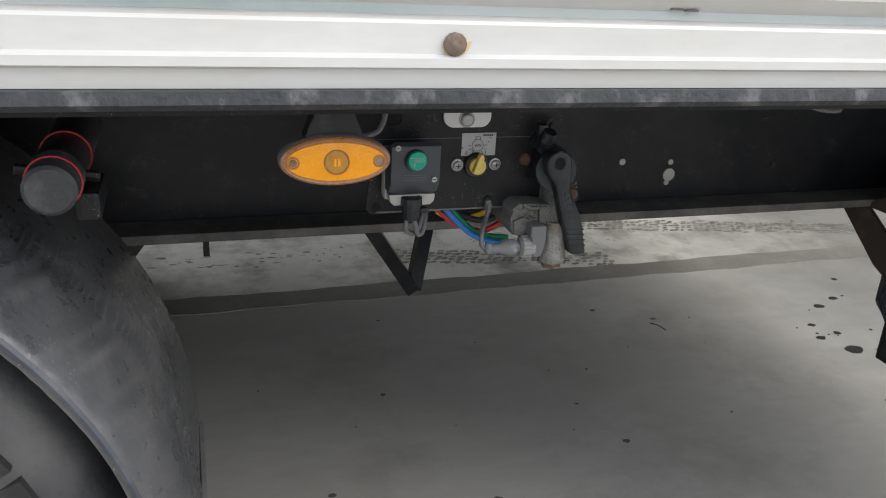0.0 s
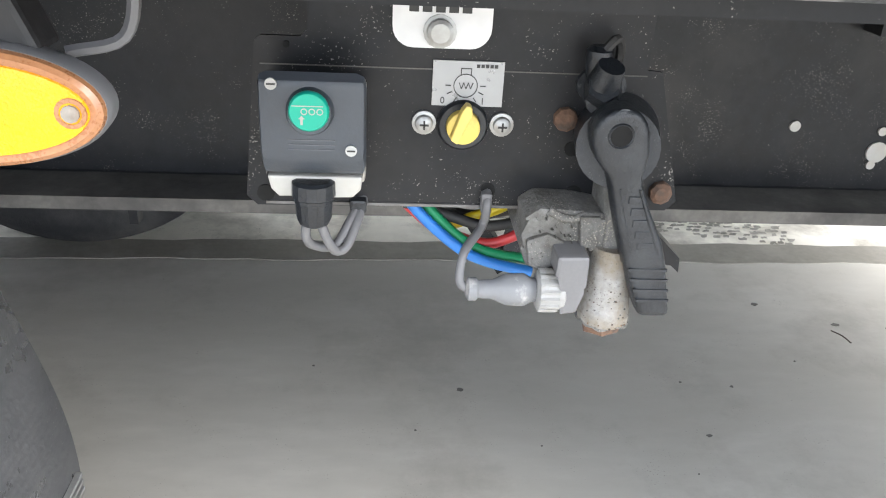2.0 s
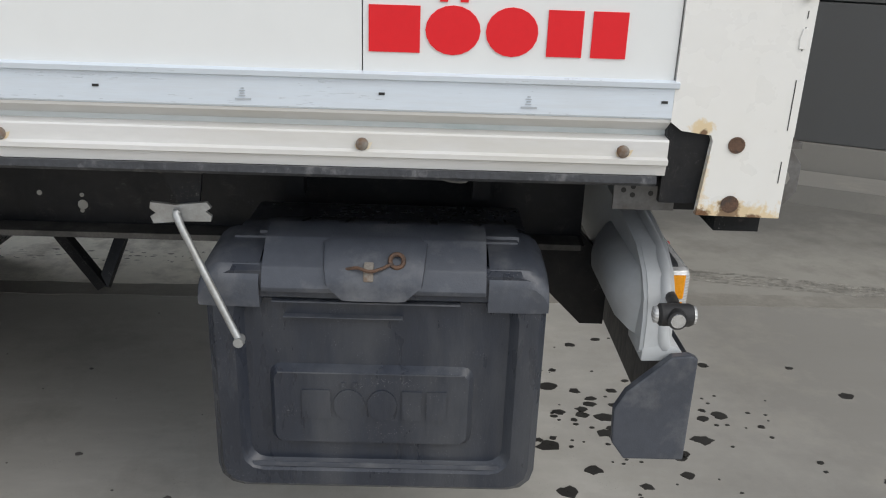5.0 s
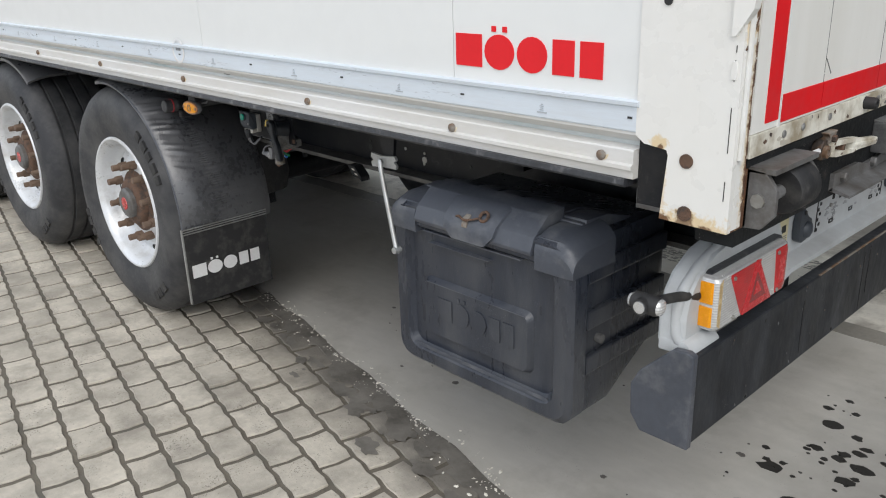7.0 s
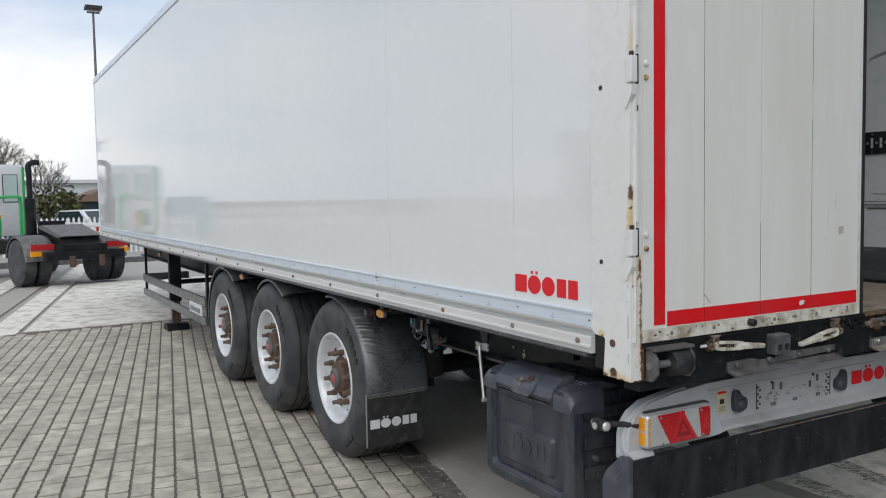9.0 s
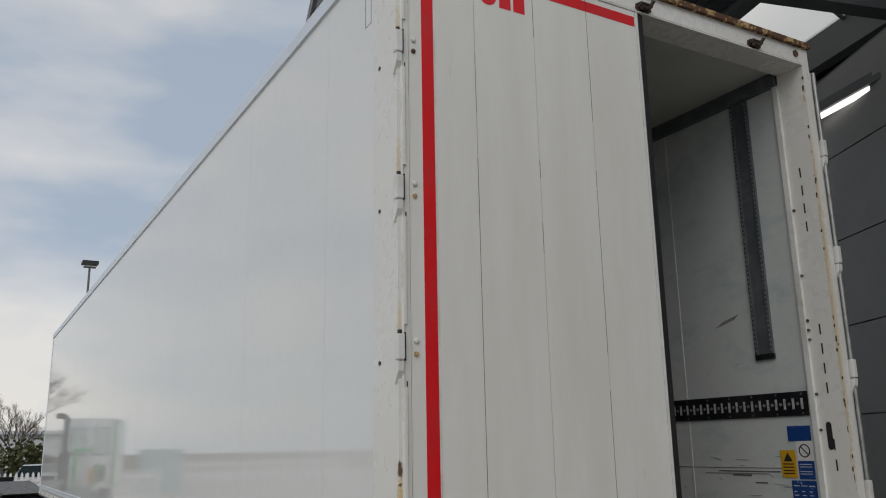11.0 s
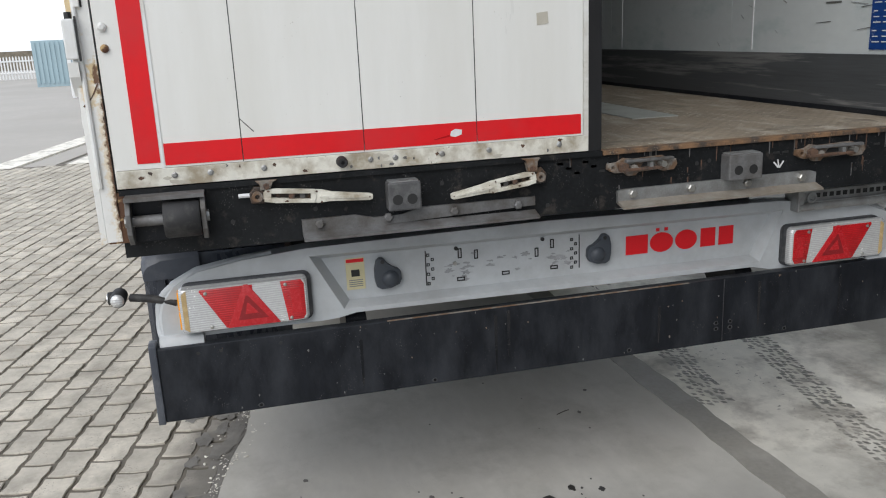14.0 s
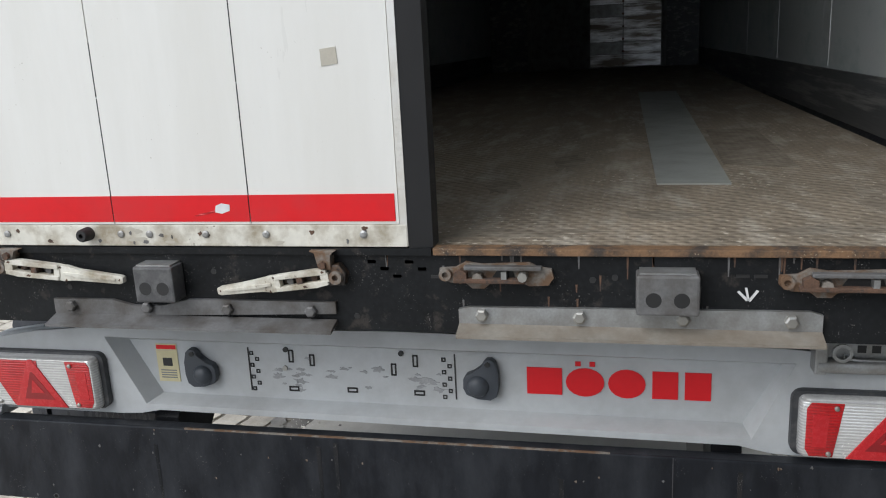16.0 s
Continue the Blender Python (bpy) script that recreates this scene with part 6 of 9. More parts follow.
# ---------------------------------------------------------------- chassis
def chassis():
    for y in (0.56, 1.94):
        b = part("chassis_beam", prism(B(), [(y - 0.07, 0.787), (y + 0.07, 0.787), (y + 0.07, 0.80), (y + 0.006, 0.803), (y + 0.006, 1.06), (y + 0.07, 1.062), (y + 0.07, 1.074), (y - 0.07, 1.074), (y - 0.07, 1.062), (y - 0.006, 1.06), (y - 0.006, 0.803), (y - 0.07, 0.80)], "x", -12.6, -0.226), M_BLACK, T, "black painted chassis beam")
        if y < 1:
            part("flange_dust", prism(B(), [(y - 0.0715, 0.788), (y - 0.0695, 0.788), (y - 0.0695, 0.8), (y - 0.012, 0.8026), (y - 0.012, 0.8042), (y - 0.0715, 0.8018)], "x", -12.5, -0.235), M_LEDGE, b, "dust on the lower flange")
            # pale discs: brightness showing through some of the holes, put in as colour
            for x, z, r in ((-1.727, 0.851, 0.012), (-1.727, 0.875, 0.005), (-1.527, 0.875, 0.006), (-1.427, 0.848, 0.012), (-1.427, 0.872, 0.005), (-1.43, 0.833, 0.005), (-1.2, 0.86, 0.006)):
                part("hole", cyl(B(), (x, y - 0.0085, z), (x, y - 0.0055, z), r, n=14), M_LGREY if r > 0.004 and -1.7 < x < -1.3 else M_DARKPRINT, b)
    for k in range(13):
        x = -0.45 - 1.0 * k
        bx("cross_member", x - 0.03, x + 0.03, 0.52, W - 0.52, 0.98, 1.062, M_BLACK, T)
    # outriggers and small hooks under the floor edge
    for x in (-0.55, -1.05, -1.55, -2.45, -3.3):
        part("lashing_ring", tube(B(), [(x - 0.03, 0.07, 1.094), (x - 0.025, 0.06, 1.078), (x + 0.015, 0.06, 1.074), (x + 0.02, 0.075, 1.09)], 0.004, 6, 4), M_GREYSTEEL, T)
    # bent flat bracket below the beam
    v = part("hanger_bracket", tube(B(), [(-1.706, 1.27, 0.32), (-2.02, 1.27, 0.80)], 0.026, 4, 0), M_BLACK, T, "black V-shaped steel hanger")
    part("hanger_leg", tube(B(), [(-1.706, 1.27, 0.32), (-1.55, 1.5, 0.80)], 0.026, 4, 0), M_BLACK, v)
    bp = part("bracket_plate", prism(B(), [(-1.745, 0.80), (-1.705, 0.80), (-1.668, 0.764), (-1.667, 0.748), (-1.676, 0.756), (-1.716, 0.761)], "y", 0.45, 0.49), M_BLACK, T, "black slotted steel bracket")
    for dx, dz in ((0.0, 0.0), (0.016, -0.016)):
        part("slot", prism(B(), [(-1.722 + dx, 0.791 + dz), (-1.708 + dx, 0.790 + dz), (-1.703 + dx, 0.784 + dz), (-1.716 + dx, 0.785 + dz)], "y", 0.4488, 0.4503), M_CONCL, bp)
    part("hanger_strip", box(B(), -2.26, -2.25, 0.6, 0.62, 0.72, 0.79), M_BLACK, T)
    # curved strap that holds the box
    st = part("support_strap", prism(B(), [(0.585, 0.787), (0.50, 0.72), (0.45, 0.681), (0.381, 0.650), (0.326, 0.625), (0.25, 0.60), (0.15, 0.585), (0.10, 0.60), (0.10, 0.68), (0.15, 0.66), (0.2, 0.67), (0.26, 0.69), (0.30, 0.715), (0.36, 0.70), (0.42, 0.735), (0.50, 0.787)], "x", -1.004, -0.994), M_STRAP, T, "dark brown slotted steel support strap")
    part("strap_arm", prism(B(), [(0.50, 0.786), (0.44, 0.83), (0.33, 0.835), (0.30, 0.77), (0.27, 0.69), (0.33, 0.70), (0.345, 0.76), (0.375, 0.79), (0.42, 0.787)], "x", -1.005, -0.9935), M_STRAP, st)
    part("strap_block", box(B(), -1.01, -0.985, 0.29, 0.385, 0.51, 0.605, 0.004), M_BLACK, st)
    # air tank seen between the beams
    part("air_tank", lathe(B(), [(-3.3, 0.02), (-3.28, 0.1), (-3.24, 0.14), (-2.5, 0.14), (-2.46, 0.1), (-2.44, 0.02)], (0, 1.25, 0.78), "x", 24), M_BLACK, T, "black air tank", 40)


chassis()


def wheel(cx, cy, f):
    """One wheel with its tyre; f = +1 where outwards is -y."""
    c = (cx, cy, 0.522)
    o = lambda d: d * f
    R = 0.522
    prof = [(0.0, 0.300), (-0.010, 0.33), (-0.022, 0.40), (-0.02, 0.44), (-0.008, 0.47), (0.012, 0.495), (0.036, 0.511), (0.06, 0.519), (0.074, R)]
    prof += [(a, r) for k in range(4) for a, r in ((0.075 + 0.07 * k, R), (0.078 + 0.07 * k, R - 0.012), (0.088 + 0.07 * k, R - 0.012), (0.091 + 0.07 * k, R))]
    prof += [(0.345, R), (0.362, R - 0.006), (0.38, 0.485), (0.395, 0.44), (0.39, 0.36), (0.37, 0.300)]
    tyre = part("wheel", lathe(B(), [(o(a), r) for a, r in prof], c, n=64, closed=True), M_TYRE, T, "silver steel wheel with a dusty black tyre", 35)
    rim = [(0.0, 0.300), (-0.006, 0.297), (-0.007, 0.289), (0.002, 0.277), (0.02, 0.269), (0.055, 0.264), (0.078, 0.252), (0.086, 0.238), (0.078, 0.205), (0.066, 0.192), (0.06, 0.165), (0.058, 0.12), (0.075, 0.115), (0.11, 0.20), (0.13, 0.27), (0.03, 0.285)]
    part("rim", lathe(B(), [(o(a), r) for a, r in rim], c, n=48, closed=True), M_RIM, tyre, "silver painted dished rim", 40)
    part("hub", lathe(B(), [(o(a), r) for a, r in ((0.07, 0.142), (0.056, 0.14), (0.052, 0.128), (0.05, 0.112), (0.03, 0.106), (0.022, 0.098), (0.018, 0.08), (0.02, 0.03))], c, n=28), M_RUST, tyre, "rusty hub", 35)
    part("hub_cap", lathe(B(), [(o(a), r) for a, r in ((0.03, 0.07), (0.002, 0.067), (-0.006, 0.058), (-0.008, 0.02))], c, n=24), M_GREYSTEEL, tyre, "", 35)
    part("cap_badge", lathe(B(), [(o(a), r) for a, r in ((-0.006, 0.03), (-0.0095, 0.028), (-0.0105, 0.008))], c, n=14), M_LENSR, tyre, "red badge")
    for k in range(10):
        a = k * math.tau / 10 + 0.2
        p = Vector(c) + Vector((0.168 * math.cos(a), 0, 0.168 * math.sin(a)))
        nut = part("wheel_nut", cyl(B(), p + Vector((0, o(0.064), 0)), p + Vector((0, o(0.03), 0)), 0.0205, n=6), M_NUTRUST, tyre)
        part("wheel_stud", cyl(B(), p + Vector((0, o(0.035), 0)), p + Vector((0, o(-0.004), 0)), 0.0145, n=10), M_NUTRUST, tyre)
    for k in range(10):
        a = k * math.tau / 10 + 0.51
        u, v = Vector((math.cos(a), 0, math.sin(a))), Vector((-math.sin(a), 0, math.cos(a)))
        bm = B()
        rows = [[bm.verts.new(Vector(c) + u * (0.222 + 0.013 * math.cos(q * math.tau / 12)) + v * 0.024 * math.sin(q * math.tau / 12) + Vector((0, o(d), 0))) for q in range(12)] for d in (0.0795, 0.1)]
        for q in range(12):
            bm.faces.new((rows[0][q], rows[0][(q + 1) % 12], rows[1][(q + 1) % 12], rows[1][q]))
        bm.faces.new(rows[0]), bm.faces.new(rows[1][::-1])
        part("hand_hole", bm, M_HOLE, tyre)
    part("valve", cyl(B(), Vector(c) + Vector((0.13, o(0.085), -0.2)), Vector(c) + Vector((0.15, o(0.03), -0.215)), 0.006, n=8), M_BLACK, tyre)
    # raised writing on the sidewall, as plain bars, and wear blocks on the shoulder
    for deg, wide in ((24, 0.018), (30.5, 0.02), (37.5, 0.016), (44, 0.02), (51, 0.018), (196, 0.016), (202, 0.02), (209, 0.018), (216, 0.014), (300, 0.02), (307, 0.016), (314, 0.02)):
        r0, r1 = 0.42, 0.458
        a = radians(deg)
        u, v = Vector((math.cos(a), 0, math.sin(a))), Vector((-math.sin(a), 0, math.cos(a)))
        bm = B()
        q = [Vector(c) + u * r + v * t + Vector((0, o(d), 0)) for d in (-0.0232, -0.012) for r, t in ((r0, -wide), (r1, -wide), (r1, wide), (r0, wide))]
        vs = [bm.verts.new(p) for p in q]
        for idx in ((0, 1, 2, 3), (7, 6, 5, 4), (0, 4, 5, 1), (1, 5, 6, 2), (2, 6, 7, 3), (3, 7, 4, 0)):
            bm.faces.new([vs[i] for i in idx])
        part("sidewall_mark", bm, M_RUBBER, tyre)
    return tyre


AXLES = (-2.86, -4.225, -5.59)
for ax in AXLES:
    wheel(ax, 0.045, 1)
    wheel(ax, W - 0.2, -1)
    part("axle", cyl(B(), (ax, 0.3, 0.522), (ax, W - 0.3, 0.522), 0.065, n=16), M_BLACK, T, "", 40)
    for y in (0.56, 1.94):
        part("trailing_arm", prism(B(), [(ax - 0.6, 0.79), (ax - 0.5, 0.6), (ax, 0.46), (ax + 0.35, 0.47), (ax + 0.35, 0.53), (ax, 0.6), (ax - 0.45, 0.79)], "y", y - 0.04, y + 0.04), M_BLACK, T)
        part("air_spring", lathe(B(), [(0.52, 0.06), (0.54, 0.12), (0.62, 0.135), (0.72, 0.12), (0.79, 0.10)], (ax + 0.3, y, 0), "z", 20), M_RUBBER, T, "", 40)


def arc_shell(cx, cz, r0, r1, a0, a1, y0, y1, n=16, crease=0.0):
    """A curved guard with a rounded shoulder; crease adds shallow wrinkles across the shoulder."""
    bm = B()
    rings = []
    ys = [y0, y0 + 0.004, y0 + 0.012, y0 + 0.02, y0 + 0.03, y0 + 0.04, y0 + 0.052, y0 + 0.065, y0 + 0.08, y0 + 0.095, y0 + 0.11, y0 + 0.122, y0 + 0.134, y0 + 0.146, y0 + 0.158, y0 + 0.17, (y0 + y1) / 2, y1 - 0.03, y1]
    drop = [0.037, 0.033, 0.029, 0.025, 0.0215, 0.018, 0.0145, 0.011, 0.008, 0.005, 0.0038, 0.0028, 0.002, 0.001, 0.0005, 0.0, 0.003, 0.0, 0.02]
    for k in range(n + 1):
        a = a0 + (a1 - a0) * k / n
        row = []
        for r_ in (0, 1):
            rr = (r1 if r_ == 0 else r0)
            pairs = list(zip(ys, drop))
            for y, d in (pairs if r_ == 0 else pairs[::-1]):
                q = y - y0
                w = crease * math.exp(-((q - 0.07) / 0.045) ** 2) * math.exp(-((a - 0.82) / 0.36) ** 2)
                d += w * (math.sin(96 * a + 70 * q + 2.5 * math.sin(9 * a)) + 0.8 * math.sin(143 * a + 95 * q + 1) + 1.1 * math.sin(37 * a + 40 * q))
                # torn, puckered streak along the crown
                v = crease * math.exp(-((q - 0.145 - 0.012 * math.sin(6 * a)) / 0.017) ** 2)
                d += v * (0.7 * math.sin(310 * a + 3 * math.sin(40 * a)) + 0.9 * math.sin(71 * a + 200 * q) + 0.8)
                d += 0.5 * crease * math.sin(11 * a + 30 * q) * math.sin(5 * a)
                row.append(bm.verts.new((cx + (rr - d) * math.cos(a), y, cz + (rr - d) * math.sin(a))))
        rings.append(row)
    m = len(rings[0])
    for a, b in zip(rings, rings[1:]):
        for i in range(m):
            bm.faces.new((a[i], a[(i + 1) % m], b[(i + 1) % m], b[i]))
    bm.faces.new(rings[0]), bm.faces.new(rings[-1][::-1])
    return bm


def mudguards():
    ax = AXLES[0]
    for y0, y1 in ((0.035, 0.44), (W - 0.44, W - 0.035)):
        g = part("mudguard", arc_shell(ax, 0.522, 0.566, 0.578, radians(-2), radians(100), y0, y1, 460, 0.0026), M_FENDER, T, "scuffed black rubber mudguard", 40)
        if y0 < 1:
            part("guard_edge", tube(B(), [(ax + 0.538 * math.cos(radians(a)), 0.036, 0.522 + 0.538 * math.sin(radians(a))) for a in range(-2, 100, 6)], 0.0045, 6, 2), M_BOXLIGHT, g)
        fx = -2.285
        flap = part("mud_flap", box(B(), fx - 0.005, fx + 0.004, y0 - 0.02, y1 - 0.04, 0.205, 0.53, 0.002), M_RUBBER, g, "black rubber mud flap")
        for z in (0.507, 0.517, 0.526):
            bx("flap_trim", fx + 0.003, fx + 0.009, y0 - 0.02, y1 - 0.04, z, z + 0.004, M_GALV, flap)
        bx("flap_edge", fx - 0.006, fx + 0.006, y0 - 0.024, y0 - 0.019, 0.21, 0.53, M_GALV, flap)
        if y0 < 1:
            logo_bars(flap, "x", fx + 0.003, fx + 0.0065, 0.035, 0.352, 0.318, 0.372, M_WFILM)
    gt = part("guard_tube", lathe(B(), [(0.07, 0.021), (0.073, 0.0245), (0.116, 0.025), (0.118, 0.0265), (0.125, 0.0265), (0.127, 0.025), (0.34, 0.025)], (-2.398, 0, 1.003), n=24), M_BLKPLASTIC, T, "black tube holding the mudguard", 40)
    for y in (0.098, 0.2):
        part("tube_ring", lathe(B(), [(y, 0.0252), (y, 0.0266), (y + 0.004, 0.0266), (y + 0.004, 0.0252)], (-2.398, 0, 1.003), n=24, closed=True), M_HRED, gt, "faded red ring")
    part("clamp_bolt", cyl(B(), (-2.438, 0.14, 1.006), (-2.36, 0.14, 0.996), 0.006, n=8), M_BLACK, gt)
    part("clamp", box(B(), -2.385, -2.36, 0.12, 0.2, 0.955, 0.985, 0.006), M_BLACK, gt)
    part("front_guard", arc_shell(AXLES[2], 0.522, 0.575, 0.595, radians(80), radians(190), 0.04, 0.44), M_FENDER, T, "black plastic front mudguard", 40)
    for ax in AXLES[1:]:
        part("top_guard", arc_shell(ax, 0.50, 0.585, 0.60, radians(55), radians(125), 0.06, 0.44), M_FENDER, T, "", 40)


mudguards()


def side_guard():
    g = bx("side_guard", -9.95, -6.42, 0.075, 0.10, 0.59, 0.69, M_FENDER, T, "dark grey side guard rails")
    bx("guard_rail", -9.95, -6.42, 0.075, 0.10, 0.40, 0.49, M_FENDER, g)
    for x in (-9.93, -8.3, -6.46):
        bx("guard_post", x - 0.02, x + 0.02, 0.10, 0.13, 0.40, 1.08, M_BLACK, g)
    bx("guard_plate", -7.1, -6.55, 0.068, 0.076, 0.49, 0.6, M_WFILM, g, "white name plate")
    logo_bars(g, "y", 0.064, 0.0685, -7.05, -6.6, 0.51, 0.56, M_GPRINT)
    bx("guard_end", -9.96, -9.93, 0.1, 0.7, 0.59, 0.69, M_FENDER, g)
    for y in (0.32, W - 0.32):
        leg = bx("landing_leg", -9.12, -8.98, y - 0.07, y + 0.07, 0.38, 1.08, M_BLACK, T, "brown-black landing leg standing on its foot", 0.006)
        bx("inner_leg", -9.10, -9.0, y - 0.05, y + 0.05, 0.1, 0.4, M_RUST, leg)
        part("foot", prism(B(), [(-9.2, 0.0), (-8.9, 0.0), (-8.9, 0.03), (-8.98, 0.09), (-9.12, 0.09), (-9.2, 0.03)], "y", y - 0.14, y + 0.14), M_BLACK, leg)
    bx("leg_brace", -9.08, -9.02, 0.4, W - 0.4, 0.6, 0.66, M_BLACK, T)


side_guard()


def side_lamp(x, y, z):
    bm = B()

    def dome(rings):
        """Stacked ovals (half width, half height, depth) closed by a last face."""
        d = B()
        rows = [[d.verts.new((x + a * math.cos(k * math.tau / 48), y + e, z + c * math.sin(k * math.tau / 48))) for k in range(48)] for a, c, e in rings]
        for u, v in zip(rows, rows[1:]):
            for k in range(48):
                d.faces.new((u[k], u[(k + 1) % 48], v[(k + 1) % 48], v[k]))
        d.faces.new(rows[-1][::-1])
        d.faces.new(rows[0])
        return d
    lamp = part("side_marker_lamp", dome([(0.045, 0.02, 0.022), (0.0552, 0.0256, 0.012), (0.0556, 0.026, 0.002), (0.0545, 0.0248, -0.001)]), M_CABLE, T, "amber oval side marker lamp", 30)
    part("lamp_lip", dome([(0.0545, 0.0248, 0.0), (0.0538, 0.0241, -0.004), (0.0515, 0.0222, -0.0055), (0.0495, 0.02, -0.005)]), M_AMBERDARK, lamp, "", 40)
    part("lamp_lens", dome([(0.0492, 0.0196, -0.004), (0.0485, 0.019, -0.0062), (0.03, 0.013, -0.0075)]), M_LENSA, lamp, "", 40)
    part("reflector_ring", lathe(B(), [(y - 0.0082, 0.0), (y - 0.0082, 0.0105), (y - 0.0078, 0.0115), (y - 0.005, 0.0115)], (x, 0, z), n=24), M_AMBERLED, lamp)
    for dx in (-0.002, 0.002):
        part("led_chip", box(B(), x + dx - 0.0014, x + dx + 0.0014, y - 0.0088, y - 0.008, z - 0.004, z + 0.004), M_LENSA, lamp)
    part("led_rim", lathe(B(), [(y - 0.0076, 0.0112), (y - 0.0088, 0.0116), (y - 0.0088, 0.0124), (y - 0.007, 0.0128)], (x, 0, z), n=28), M_AMBERDARK, lamp, "", 40)
    for e in (-1, 1):
        part("screw", cyl(B(), (x + e * 0.042, y - 0.008, z), (x + e * 0.042, y - 0.003, z), 0.0036, n=10), M_RUSTGREY, lamp)
        part("screw_boss", lathe(B(), [(y - 0.006, 0.0065), (y - 0.0072, 0.0062), (y - 0.0072, 0.0045), (y - 0.006, 0.0045)], (x + e * 0.042, 0, z), n=16, closed=True), M_AMBERDARK, lamp)
    part("lamp_back", prism(B(), [(x - 0.03, z + 0.02), (x + 0.03, z + 0.02), (x + 0.016, z + 0.055), (x - 0.016, z + 0.055)], "y", y + 0.006, y + 0.03, 0.003), M_RUBBER, lamp)
    part("lamp_bracket", tube(B(), [(x - 0.028, y + 0.02, z + 0.064), (x - 0.024, y + 0.015, z + 0.052), (x + 0.02, y + 0.015, z + 0.050), (x + 0.024, y + 0.02, z + 0.064)], 0.003, 6, 3), M_RUST, lamp)
    part("lamp_cable", tube(B(), [(x + 0.03, y + 0.03, z + 0.015), (x + 0.052, y + 0.04, z + 0.02), (x + 0.058, y + 0.04, z + 0.045), (x + 0.045, y + 0.05, z + 0.07)], 0.003, 6, 5), M_CABLE, lamp)


side_lamp(-2.136, 0.05, 1.031)
side_lamp(-4.95, 0.05, 1.03)
side_lamp(-8.6, 0.05, 1.03)


def strut():
    p = part("rod_bracket", prism(B(), [(-1.085, 1.0), (-1.075, 1.006), (-1.085, 1.015), (-1.083, 1.026), (-1.04, 1.022), (-0.985, 1.028), (-0.978, 1.018), (-0.988, 1.011), (-0.978, 1.003), (-0.98, 0.993), (-1.03, 0.992), (-1.08, 0.987)], "y", 0.036, 0.044), M_GALV, T, "galvanised bracket with a hanging steel rod")
    part("bracket_arm", prism(B(), [(-1.07, 1.094), (-0.99, 1.094), (-1.0, 1.02), (-1.035, 1.02)], "y", 0.045, 0.055), M_BLACK, p)
    part("rod", tube(B(), [(-1.034, 0.032, 1.012), (-1.03, 0.024, 0.99), (-0.934, -0.018, 0.80), (-0.928, -0.018, 0.788)], 0.0068, 10, 4), M_GALV, p, "grey steel rod", 40)
    part("rod_eye", cyl(B(), (-0.929, -0.03, 0.789), (-0.929, -0.008, 0.789), 0.009, n=12), M_GALV, p)


strut()


